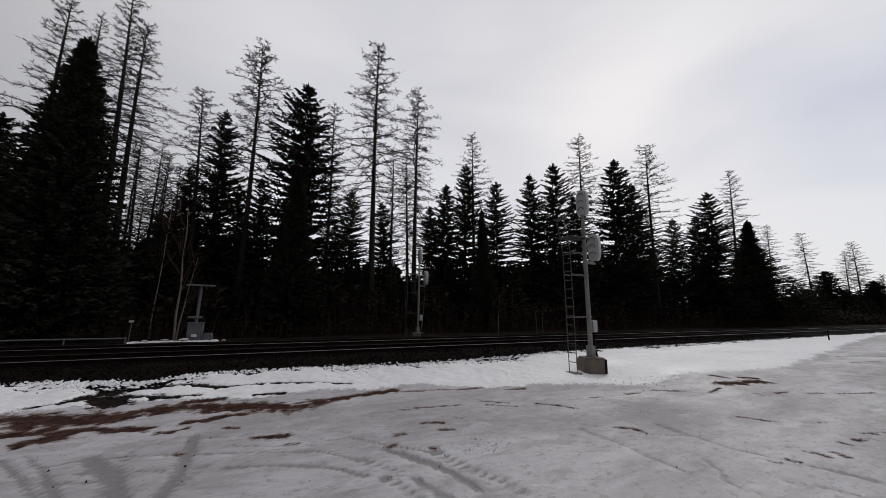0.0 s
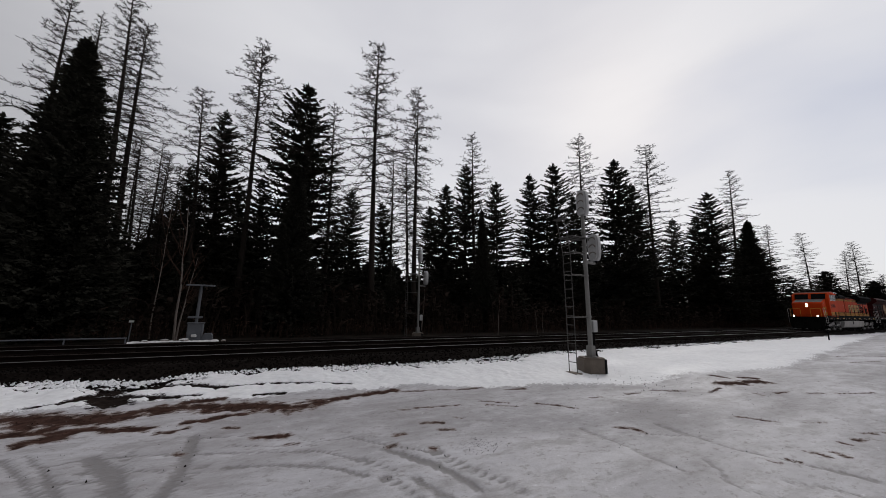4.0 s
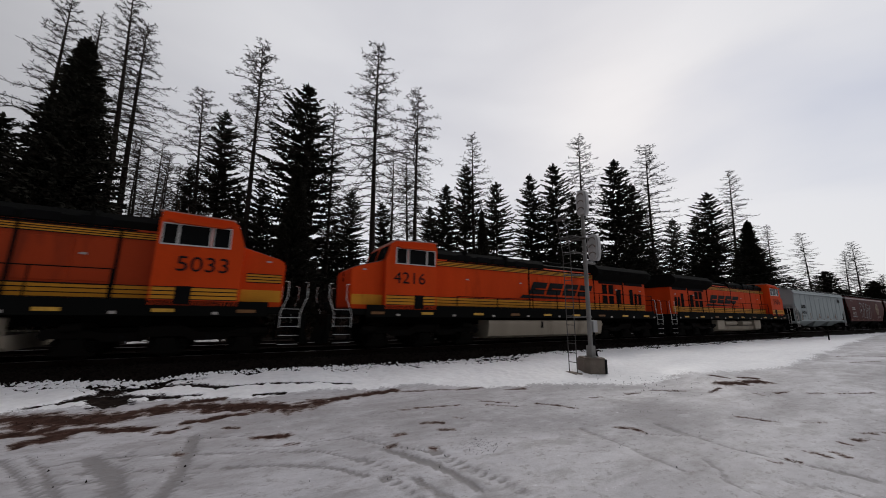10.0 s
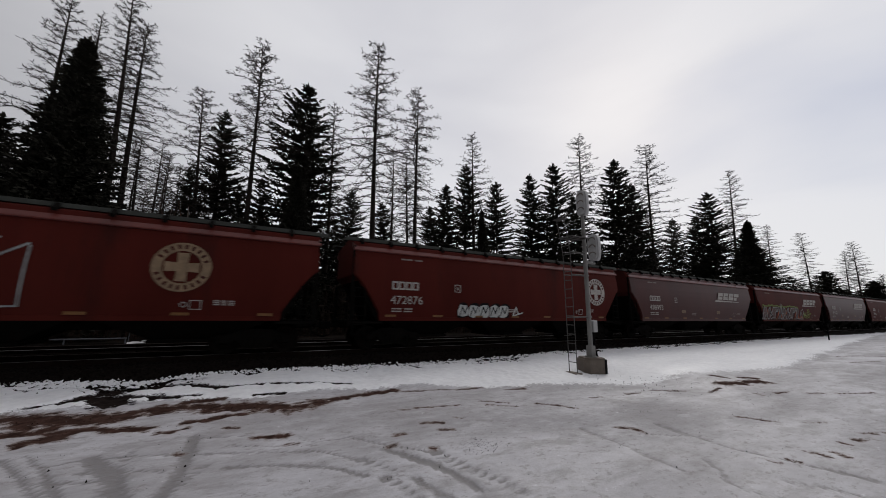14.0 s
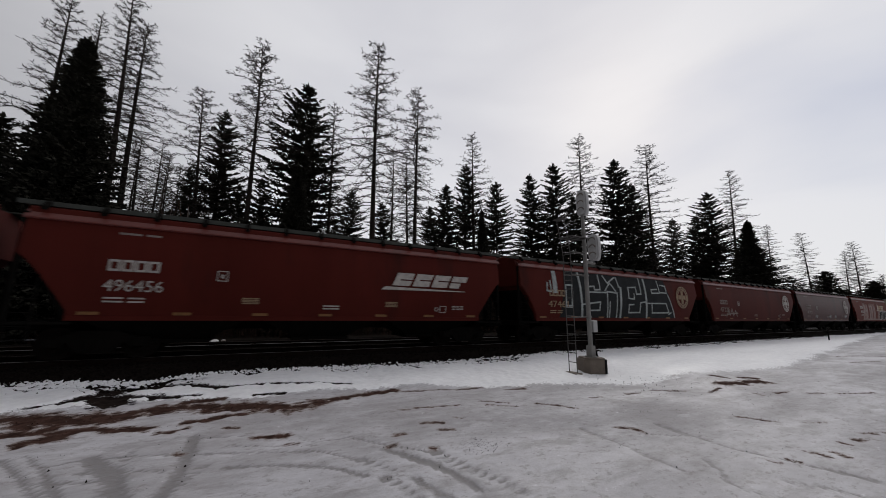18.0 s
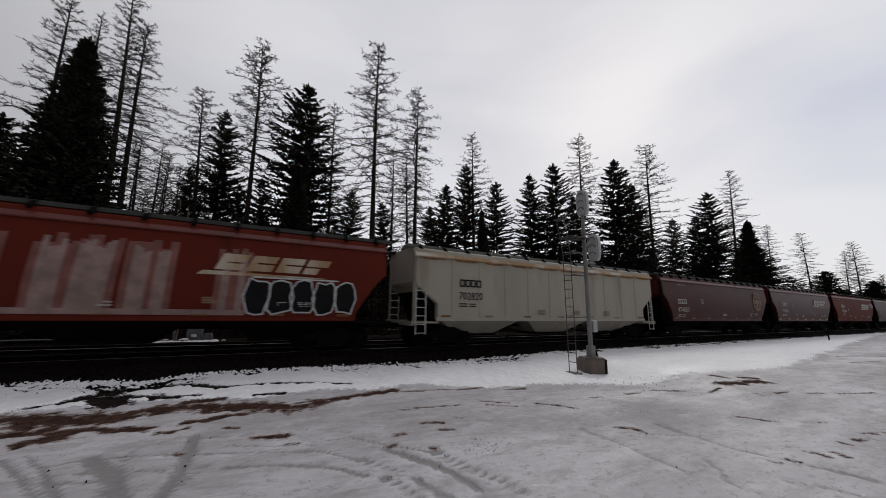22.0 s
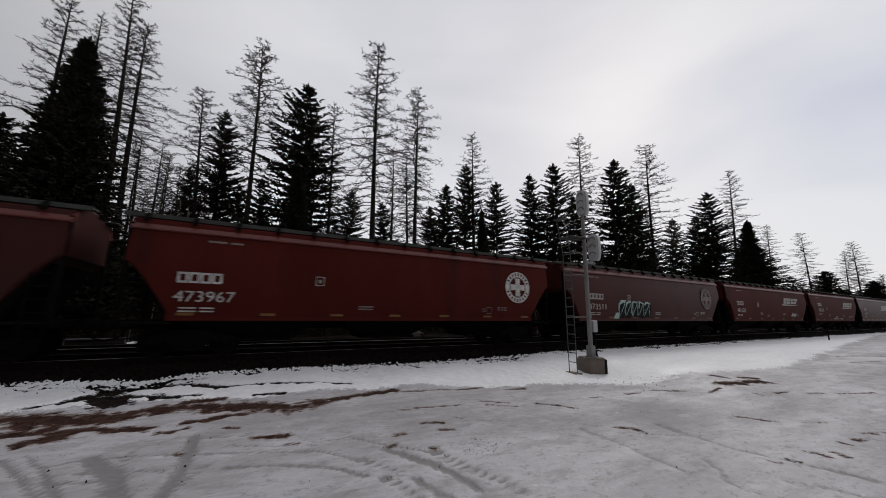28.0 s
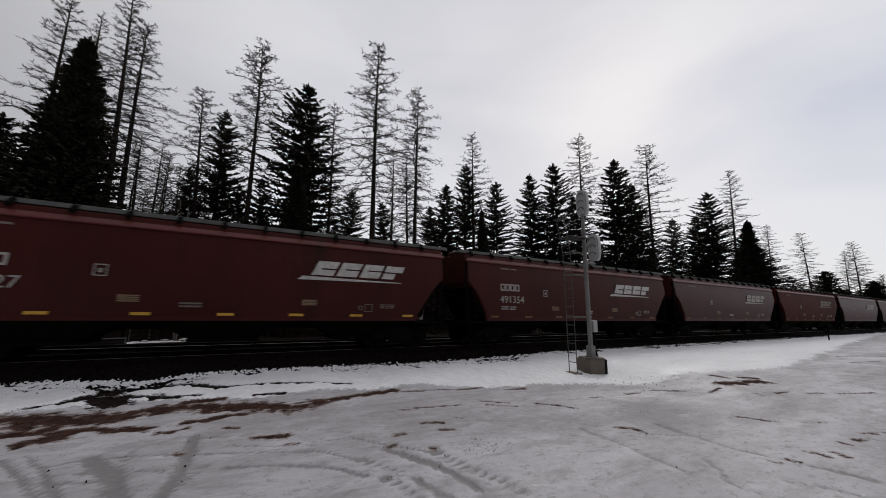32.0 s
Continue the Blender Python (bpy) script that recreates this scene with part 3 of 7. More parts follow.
def spray_of(V, F, a, d, r, tilt):
    """One flat pointed spray of needles or a bare twig, folded along its middle."""
    side = d.cross(Vector((0.1, 0.15, 0.98)))
    side = side.normalized() if side.length > 1e-4 else Vector((1, 0, 0))
    up = side.cross(d).normalized()
    side = side * math.cos(tilt) + up * math.sin(tilt)
    b = len(V)
    m = a + d * 0.38
    V += [a, m + side * r, a + d, m - side * r]
    F += [(b, b + 1, b + 2), (b, b + 2, b + 3)]


def trunk_mesh(name, height, radius, seed, material, bend=0.25):
    rng = random.Random(seed)
    pts, rr = [], []
    for i in range(9):
        t = i / 8
        pts.append(Vector((bend * math.sin(t * 2.6 + seed) - bend * math.sin(seed), bend * math.cos(t * 2.1 + seed) - bend * math.cos(seed), t * height)))
        rr.append(radius * ((1 - t) ** 0.85 * 0.95 + 0.05) * (1.25 if i == 0 else 1) * rng.uniform(0.96, 1.04))
    V, F = [], []
    tube(V, F, pts, rr, 9)
    return mesh_of(name, V, F, material, True), pts


def along(pts, t):
    k = min(int(t * (len(pts) - 1)), len(pts) - 2)
    return pts[k].lerp(pts[k + 1], t * (len(pts) - 1) - k)


def larch_meshes(seed, start=0.35, count=120, droop=0.35):
    """A bare larch 28 m high with a crown 3 m wide to each side: long limbs that arch down and turn up at the tip, set with knobby twigs."""
    rng = random.Random(seed)
    trunk, tp = trunk_mesh("trunk", 28, 0.31, seed, M["bark"])
    V, F = [], []
    for i in range(count):
        t = start + (1 - start) * (i / count) ** 0.9 * 0.995
        u = (t - start) / (1 - start)
        reach = 3.7 * (1.03 - u) ** 0.62 * (0.55 + 0.45 * min(1, u / 0.2)) * rng.uniform(0.45, 1.15)
        if rng.random() < 0.18:
            reach *= 0.4
        az = i * 2.4 + rng.uniform(-0.6, 0.6)
        out = Vector((math.cos(az), math.sin(az), 0))
        side = Vector((-out.y, out.x, 0))
        rise = 0.10 + 0.55 * u ** 2 + rng.uniform(-0.2, 0.15)
        sag = droop * (1.1 - u) * rng.uniform(0.6, 1.3)
        p0 = along(tp, t)
        pts = []
        sway = rng.uniform(-0.15, 0.15)
        for k in range(7):
            s = k / 6
            up = rise * s - sag * (1.7 * s * s - 0.9 * s ** 4)
            pts.append(p0 + out * (reach * s) + Vector((0, 0, reach * up)) + side * (reach * (sway * s + 0.03 * rng.uniform(-1, 1))) + Vector((0, 0, 0.03 * reach * rng.uniform(-1, 1))))
        r0 = 0.030 + 0.022 * reach / 3
        tube(V, F, pts, [r0 * (1 - 0.8 * k / 6) for k in range(7)], 3)
        for k in range(int(6 + 10 * reach)):
            s = rng.uniform(0.15, 1.0)
            q = along(pts, min(s, 0.999))
            d = out * rng.uniform(0.3, 1.0) + side * rng.choice((-1, 1)) * rng.uniform(0.3, 1.0) + Vector((0, 0, rng.uniform(-0.5, 0.6)))
            d = d.normalized() * rng.uniform(0.16, 0.50) * (0.5 + 0.5 * reach / 3)
            spray_of(V, F, q, d, 0.020, rng.uniform(0, 3.14))
            for _ in range(3):
                e = d * rng.uniform(0.2, 0.95)
                x = (d.normalized() + Vector((rng.uniform(-1, 1), rng.uniform(-1, 1), rng.uniform(-0.8, 0.8)))).normalized() * rng.uniform(0.08, 0.20)
                spray_of(V, F, q + e, x, 0.020, rng.uniform(0, 3.14))
    return trunk, mesh_of("crown", V, F, M["twig"])


def fir_meshes(seed, height=22.0, wide=3.2, start=0.10, whorls=34, around=6, dense=1.0, leaf=0.34, gaps=0.10, even=0.55, taper=0.66):
    """A dark fir: bushy boughs set with rows of short overlapping sprays, upswept at the top and sagging lower down, with missing boughs and an uneven outline."""
    rng = random.Random(seed)
    trunk, tp = trunk_mesh("trunk", height, 0.011 * height, seed, M["bark"], 0.12)
    V, F = [], []
    lop = rng.uniform(0, 6.28)
    for w in range(whorls):
        full = rng.uniform(0.90, 1.06)
        for i in range(around):
            if rng.random() < gaps:
                continue
            t = min(0.985, max(start, start + (1 - start) * ((w + rng.uniform(-1.0, 1.0)) / whorls)))
            u = (t - start) / (1 - start)
            az = (i + rng.uniform(-0.45, 0.45)) * 6.2832 / around + w * 0.9
            reach = wide * ((1 - u) ** taper * 1.02 + 0.03) * full * rng.uniform(even, 1.70 - even) * (0.82 + 0.18 * min(1, u / 0.12)) * (1 + 0.10 * math.sin(az + lop))
            out = Vector((math.cos(az), math.sin(az), 0))
            side = Vector((-out.y, out.x, 0))
            rise = -0.34 + 0.92 * u ** 1.1 + rng.uniform(-0.14, 0.12)
            curl = rng.uniform(0.15, 0.36)
            p0 = along(tp, t)
            pts = [p0 + out * (reach * k / 4) + Vector((0, 0, reach * (rise * k / 4 + curl * (k / 4) ** 2))) for k in range(5)]
            n = max(3, int((3 + 3.2 * reach / leaf ** 0.75) * dense))
            for k in range(n):
                s = 0.05 + 0.93 * (k + rng.uniform(0, 0.8)) / n
                q = along(pts, min(s, 0.999))
                size = leaf * (1.30 - 0.62 * s) * (0.6 + 0.4 * reach / wide)
                for e in (-1, 1):
                    d = (out * rng.uniform(0.55, 1.0) + side * e * rng.uniform(0.35, 1.0) * (1.1 - 0.5 * s) + Vector((0, 0, rng.uniform(-0.35, 0.30)))).normalized()
                    spray_of(V, F, q, d * (size * rng.uniform(1.2, 2.0)), size * rng.uniform(0.36, 0.62), rng.uniform(0.2, 2.9))
                d = Vector((rng.uniform(-0.5, 0.5), rng.uniform(-0.5, 0.5), -1.0 if k % 3 else 0.8)) + out * 0.35
                spray_of(V, F, q, d.normalized() * (size * rng.uniform(1.0, 2.1)), size * rng.uniform(0.40, 0.62), rng.uniform(0, 3.14))
            spray_of(V, F, pts[3], (pts[4] - pts[3]) * 1.25, leaf * 0.30, 1.5)
    top = tp[-1]
    for k in range(12):
        a = k * 2.4
        spray_of(V, F, top - Vector((0, 0, 0.045 * height * k / 12)), Vector((0.22 * math.cos(a) * (0.3 + k / 10), 0.22 * math.sin(a) * (0.3 + k / 10), 0.022 * height)), 0.07, k * 0.7)
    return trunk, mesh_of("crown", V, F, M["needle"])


LARCH = [larch_meshes(s, st, n, dr) for s, st, n, dr in ((1, 0.34, 130, 0.45), (2, 0.44, 115, 0.30), (3, 0.48, 110, 0.38), (4, 0.30, 135, 0.62))]
FIR = [fir_meshes(s, 22, w, st, n, a, d, f, g, e, 0.92 if s == 14 else 0.68) for s, w, st, n, a, d, f, g, e in ((11, 3.0, 0.08, 60, 6, 0.95, 0.18, 0.16, 0.60), (12, 3.6, 0.05, 64, 6, 0.95, 0.18, 0.14, 0.62), (13, 2.7, 0.10, 60, 6, 0.95, 0.17, 0.18, 0.58), (14, 3.0, 0.02, 130, 9, 0.8, 0.22, 0.0, 0.70))]
DENSE = [fir_meshes(s, 9, 1.9, 0.01, 20, 6, 0.6, 0.36, 0.0, 0.65) for s in (31, 32)]
FAR = [fir_meshes(s, 9, 2.0, 0.02, 14, 5, 0.5, 0.40, 0.0, 0.65) for s in (41, 42)]
YOUNG = [fir_meshes(s, 9, 2.0, 0.02, 20, 6, 0.5, 0.30, 0.0, 0.65) for s in (21, 22)]
tree_rng = random.Random(77)


def plant(kind, meshes, x, y, high, wide, lean, label, group, tall, broad, z=GZ - 0.1):
    """A tree at a place: its height, its crown's half width and how far its top leans along the track."""
    tree = tagged(empty(kind, Matrix.Translation((x, y, z)) @ Matrix.Rotation(math.atan2(lean, high), 4, "Y")), label, "tree", group)
    turn = Matrix.Rotation(tree_rng.uniform(0, 6.28), 4, "Z")
    k = high / tall
    piece("trunk", meshes[0], tree, Matrix.Diagonal((k, k, k, 1)) @ turn)
    piece("crown", meshes[1], tree, Matrix.Diagonal((wide / broad, wide / broad, k, 1)) @ turn)
    return tree


def larch(x, y, high, wide, lean, v):
    return plant("larch_tree", LARCH[v], x, y, high, wide, lean, "tall bare larch with fine leafless branches", "bare larches", 28, 1.9)


def fir(x, y, high, wide, lean, v):
    return plant("fir_tree", FIR[v], x, y, high, wide, lean, "dark green fir with drooping boughs", "dark firs", 22, (1.50, 1.72, 1.32, 3.0)[v])


larch(-12.5, 16, 23.2, 1.7, -0.4, 0)
larch(-13.6, 22, 26.5, 1.2, -0.4, 1)
larch(-9.3, 16.5, 25.6, 1.6, -1.0, 1)
larch(-8.6, 17, 24.1, 2.0, -0.7, 1)
larch(-4.8, 20, 20.8, 2.3, -1.0, 0)
larch(-1.3, 18, 25.7, 2.6, -0.5, 2)
larch(5.7, 20, 23.1, 1.9, -0.3, 3)
larch(9.9, 18, 31.6, 2.9, -0.5, 0)
larch(14.3, 18, 27.3, 3.0, 0.2, 3)
larch(23.4, 20, 25.3, 2.1, -0.6, 1)
larch(45.9, 22, 32.3, 3.1, -0.3, 1)
larch(54.6, 16, 30.4, 3.4, -0.0, 3)
larch(91.9, 20, 35.7, 3.1, 3.2, 0)
larch(130.1, 26, 30.0, 2.5, 5.3, 2)
larch(129.5, 18, 25.0, 3.0, 1.4, 3)
larch(195.2, 22, 30.9, 3.6, 4.6, 0)
larch(202.0, 26, 28.5, 3.0, 2.8, 2)
larch(240.6, 24, 24.0, 3.0, 12.2, 1)
larch(-10.0, 26, 18.5, 1.2, -0.9, 3)
larch(-9.6, 28, 18.7, 1.2, -0.5, 0)
larch(-9.2, 30, 18.1, 1.1, -0.5, 3)
larch(-7.1, 27, 16.4, 0.9, -0.6, 0)
fir(-9.0, 36, 13.5, 2.0, -0.5, 0)
fir(-7.0, 37, 12.5, 1.9, -0.5, 2)
fir(-10.8, 37, 13.0, 1.9, -0.5, 2)
larch(-11.6, 34, 16.0, 1.8, -0.5, 3)
larch(-9.9, 33, 15.2, 1.8, -0.5, 0)
larch(-8.4, 34, 14.6, 1.8, -0.5, 3)
larch(-6.9, 33, 14.0, 1.7, -0.5, 0)
larch(-10.9, 27, 17.6, 1.3, -0.5, 1)
larch(-8.2, 27, 17.4, 1.3, -0.5, 2)
larch(-6.6, 29, 17.2, 1.3, -0.4, 1)
larch(-5.7, 27, 15.0, 1.2, -0.4, 3)
larch(-4.6, 28, 16.2, 1.2, -0.4, 2)
larch(15.3, 28, 24.4, 0.9, -0.7, 3)
larch(17.0, 26, 23.4, 1.9, -0.5, 0)
fir(-10.1, 12.5, 18.0, 4.6, -0.2, 3)
fir(-12.4, 14, 13.0, 2.0, -1.4, 1)
fir(-3.5, 22, 20.7, 2.1, -0.9, 0)
fir(3.5, 21, 24.9, 3.7, -0.7, 1)
fir(2.5, 14, 13.5, 2.9, -0.6, 3)
fir(0.1, 26, 16.0, 1.8, -0.8, 0)
fir(10.4, 30, 17.9, 2.4, -0.4, 2)
fir(23.1, 22, 21.0, 2.6, -0.4, 0)
fir(19.5, 20, 17.2, 2.2, -0.2, 2)
fir(28.2, 22, 20.1, 2.7, 0.1, 0)
fir(36.0, 24, 23.3, 2.9, 0.3, 2)
fir(36.9, 20, 24.0, 3.1, 0.1, 1)
fir(47.8, 18, 26.3, 3.8, 0.3, 0)
fir(59.1, 22, 25.6, 3.6, 0.1, 2)
fir(66.6, 20, 19.8, 2.8, 1.3, 0)
fir(75.0, 20, 21.4, 3.5, 2.1, 2)
fir(71.1, 15, 24.5, 3.8, 1.3, 1)
fir(84.0, 15, 21.0, 6.2, 1.9, 3)
fir(102.3, 18, 17.6, 4.7, 0.5, 1)
fir(15.2, 30, 16.7, 2.2, -0.5, 2)
fir(20.9, 15, 13.0, 2.0, -0.0, 3)
fir(21.1, 27, 16.3, 2.1, -0.4, 0)
fir(45.9, 24, 21.6, 2.9, -0.1, 2)
fir(-1.8, 26, 14.7, 1.6, -0.8, 2)
fir(-5.6, 24, 15.0, 1.6, -0.7, 0)
fir(7.6, 26, 11.7, 1.9, -0.3, 1)
fir(193.8, 30, 20.9, 5.9, 7.1, 0)
fir(116.1, 18, 11.8, 3.6, -0.9, 1)
fir(218.8, 24, 18.7, 5.7, 7.7, 2)
fir(-12.3, 16, 11.9, 1.8, -1.0, 0)


def far_wood(places):
    """The firs far up the line, too many to count, as one wood."""
    V, F, base = [], [], 0
    for (trunk, crown), m in places:
        for me, k in ((trunk, m[0]), (crown, m[1])):
            co = np.empty(len(me.vertices) * 3)
            me.vertices.foreach_get("co", co)
            k = np.array(k)
            V.append(co.reshape(-1, 3) @ k[:3, :3].T + k[:3, 3])
            F += [tuple(base + i for i in p.vertices) for p in me.polygons]
            base += len(me.vertices)
    me = mesh_of("far_wood", np.concatenate(V).tolist(), F, M["needle"])
    tagged(new("far_wood", me), "dark fir wood receding beside the line", "wood", kind="stuff")


def undergrowth():
    rng = random.Random(9)
    far = []
    for i in range(240):
        y = 17 + 34 * (i / 240) ** 1.2
        x = -30 + 120 * rng.random() ** 1.1 if i % 2 else 92 + 230 * rng.random()
        depth = 0.472 * x + 0.862 * (y + 14.2)
        if depth < 12:
            continue
        if i % 2:
            high = max(3.0, min(19, depth * rng.uniform(0.10, 0.21)))
            plant("young_fir", YOUNG[i // 2 % 2], x, y, high, high * rng.uniform(0.26, 0.38), 0, "young dark fir in the shade of the wood", "young firs", 9, 2.0)
        else:
            high = max(3.0, min(19, depth * rng.uniform(0.05, 0.105)))
            k, w = high / 9, high * rng.uniform(0.24, 0.36) / 2.0
            put = Matrix.Translation((x, y, GZ - 0.1)) @ Matrix.Rotation(rng.uniform(0, 6.28), 4, "Z")
            far.append((FAR[i // 2 % 2], (put @ Matrix.Diagonal((k, k, k, 1)), put @ Matrix.Diagonal((w, w, k, 1)))))
    far_wood(far)


undergrowth()


def back_rows():
    """Taller dark firs deep in the wood, so that no light comes through low down."""
    rng = random.Random(19)
    for i in range(170):
        y = rng.uniform(20, 44)
        turn = -25 + 85 * ((i % 56 + rng.random()) / 56) ** 1.25
        x = (y + 14.2) * math.tan(radians(turn))
        depth = 0.472 * x + 0.862 * (y + 14.2)
        rise = rng.uniform(0.30, 0.46) if turn < -20.5 else rng.uniform(0.18, 0.27) if turn < 0 else rng.uniform(0.10, 0.19)
        high = depth * rise
        plant("young_fir", DENSE[i % 2], x, y, high, max(1.9, high * rng.uniform(0.30, 0.42)), 0, "slim dark fir deep in the wood", "young firs", 9, 2.0)

    plant("young_fir", DENSE[0], -12.5, 24, 11.0, 2.6, 0, "slim dark fir deep in the wood", "young firs", 9, 2.0)


back_rows()


def thicket(name, count, x0, x1, y0, y1, high, material, label, thick, seed):
    """A tangle of upright stems and sprays along the edge of the wood."""
    rng = random.Random(seed)
    V, F = [], []
    for _ in range(count):
        x = x0 + (x1 - x0) * rng.random() ** 1.5
        y = rng.uniform(y0, y1)
        h = high * rng.uniform(0.35, 1.0) * (0.75 + 0.5 * noise.noise((x * 0.25, y * 0.3, seed)))
        p = Vector((x, y, GZ - 0.1))
        d = Vector((rng.uniform(-0.25, 0.25), rng.uniform(-0.25, 0.25), 1)) * h
        spike(V, F, p, d, thick * 0.5)
        for _ in range(5):
            t = rng.uniform(0.25, 0.95)
            e = Vector((rng.uniform(-1, 1), rng.uniform(-1, 1), rng.uniform(-0.2, 0.8))) * h * 0.22
            spike(V, F, p + d * t, e, thick)
    ob = new(name, mesh_of(name, V, F, material))
    return tagged(ob, label, "brush", kind="stuff")


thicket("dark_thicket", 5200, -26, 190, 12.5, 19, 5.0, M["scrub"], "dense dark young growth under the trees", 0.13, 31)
thicket("bare_brush", 2600, -18, 120, 9.6, 12.6, 2.2, M["brush"], "leafless brown brush along the wood", 0.012, 32)

# ---- signals and lineside things ----
def signal_head(mast, x, z, w, h, name="signal_head"):
    """A tall rounded lamp housing seen from behind, with ridges and hoods."""
    bm = bmesh.new()
    n = 20
    out = []
    for i in range(n):
        a = 6.2832 * i / n
        c, s = math.cos(a), math.sin(a)
        out.append((w / 2 * math.copysign(abs(c) ** 0.55, c), z + h / 2 * math.copysign(abs(s) ** 0.75, s)))
    prism(bm, out, "x", x - 0.14, x + 0.10)
    es = [e for e in bm.edges if abs(e.verts[0].co.x - e.verts[1].co.x) < 0.001]
    bmesh.ops.bevel(bm, geom=es, offset=0.05, segments=3, affect="EDGES")
    head = part(name, bm, M["alum"], mast, "weathered grey lamp housing")
    bm = bmesh.new()
    for k in (0.27, 0.0, -0.27):
        zc = z + k * h
        for q in range(10):
            a0, a1 = radians(18 * q), radians(18 * (q + 1))
            rod(bm, (x - 0.145, 0.13 * math.cos(a0), zc + 0.10 * math.sin(a0)), (x - 0.15, 0.13 * math.cos(a1), zc + 0.10 * math.sin(a1)), 0.018, 5)
    part("rib", bm, M["concrete"], head)
    for k in (0.27, 0.0, -0.27):
        bm = bmesh.new()
        zc = z + k * h
        for q in range(8):
            a0, a1 = radians(-10 + 25 * q), radians(-10 + 25 * (q + 1))
            pts = [(0.13 * math.cos(a0), zc + 0.13 * math.sin(a0)), (0.13 * math.cos(a1), zc + 0.13 * math.sin(a1)), (0.115 * math.cos(a1), zc + 0.115 * math.sin(a1)), (0.115 * math.cos(a0), zc + 0.115 * math.sin(a0))]
            prism(bm, pts, "x", x + 0.08, x + 0.36)
        hood_ = part("lamp_hood", bm, M["black"], head)
        bm = bmesh.new()
        rod(bm, (x + 0.09, 0, zc), (x + 0.115, 0, zc), 0.11, 14)
        part("lens", bm, M["glass"], hood_)
    bm = bmesh.new()
    rod(bm, (x, 0, z - h / 2 - 0.10), (x, 0, z - h / 2 + 0.02), 0.07, 10)
    part("head_socket", bm, M["black"], head)
    return head


def signal(label, m):
    sg = tagged(empty("railway_signal", m), label, "railway signal", "signal masts")
    bm = bmesh.new()
    prism(bm, [(0.47 * math.cos(a), 0.47 * math.sin(a)) for a in [radians(k + 90 * i) for i in range(4) for k in (8, 32)]], "z", -0.30, 0.42)
    es = [e for e in bm.edges if all(v.co.z > 0.3 for v in e.verts)]
    bmesh.ops.bevel(bm, geom=es, offset=0.05, segments=2, affect="EDGES")
    base = part("concrete_base", bm, M["concrete"], sg, "damp stained concrete foundation")
    bm = bmesh.new()
    prism(bm, [(0.06, -0.48), (0.19, -0.46), (0.19, -0.34), (0.06, -0.36)], "z", -0.25, 0.38)
    part("cable_duct", bm, M["black"], base)
    bm = bmesh.new()
    rod(bm, (0, 0, 0.37), (0, 0, 5.45), 0.080, 16, 0.066)
    rod(bm, (0, 0, 0.36), (0, 0, 0.45), 0.20, 16)
    box(bm, -0.115, 0.115, -0.115, 0.115, 0.43, 0.80, 0.02)
    for z in (1.75, 3.2, 4.35, 4.75):
        rod(bm, (0, 0, z), (0, 0, z + 0.05), 0.095, 16)
    part("mast", bm, M["galv"], sg, "dull galvanised mast")
    signal_head(sg, 0.06, 5.93, 0.47, 1.0)
    signal_head(sg, 0.56, 4.30, 0.47, 1.02)
    bm = bmesh.new()
    pipe(bm, [(0.0, 0, 3.72), (0.48, 0, 3.70), (0.56, 0, 3.74), (0.56, 0, 3.82)], 0.045, 10)
    pipe(bm, [(0.55, 0.05, 4.62), (0.8, 0.1, 4.60), (0.95, 0.1, 4.55)], 0.02)
    part("bracket_arm", bm, M["galv"], sg)
    bm = bmesh.new()
    for y in (-0.16, 0.16):
        pipe(bm, [(-0.92, y, -0.08), (-0.95, y, 3.9), (-1.05, y, 4.5), (-1.2, y, 5.15)], 0.014)
    z = 0.3
    while z < 5.0:
        x = -0.93 - 0.008 * z if z < 3.9 else -0.95 - (z - 3.9) * 0.19
        rod(bm, (x, -0.16, z), (x, 0.16, z), 0.013, 5)
        z += 0.30
    part("ladder", bm, M["ladder"], sg, "dull steel ladder")
    bm = bmesh.new()
    for z in (1.75, 3.2, 4.0):
        for y in (-0.16, 0.16):
            rod(bm, (-0.94, y, z), (0.0, y * 0.2, z + 0.02), 0.018, 6)
    part("ladder_brace", bm, M["ladder"], sg)
    bm = bmesh.new()
    box(bm, -1.0, -0.1, -0.30, 0.30, 4.52, 4.55)
    for x in (-0.9, -0.6, -0.3):
        box(bm, x - 0.02, x + 0.02, -0.3, 0.3, 4.48, 4.52)
    part("service_platform", bm, M["ladder"], sg)
    bm = bmesh.new()
    box(bm, -1.32, -1.05, -0.2, 0.2, 5.12, 5.15)
    part("ladder_top", bm, M["ladder"], sg)
    bm = bmesh.new()
    box(bm, 0.10, 0.32, -0.10, 0.10, 1.25, 1.65, 0.02)
    part("junction_box", bm, M["alum"], sg)
    bm = bmesh.new()
    pipe(bm, [(0.22, 0, 1.25), (0.2, 0, 0.8), (0.32, 0, 0.4), (0.34, 0, 0.2)], 0.035)
    part("cable", bm, M["black"], sg)
    bm = bmesh.new()
    box(bm, -1.08, -0.78, -0.26, 0.26, -0.25, -0.02, 0.02)
    part("ladder_footing", bm, M["concrete"], sg)
    return sg


near_signal = signal("galvanised signal mast with two grey lamp housings on a concrete base", pose(10.35, -6.03, -0.42))
far_signal = copy_thing(near_signal, pose(10.32, 8.2, -0.42))
far_signal["label"] = "distant signal mast beyond the tracks before dark woods"


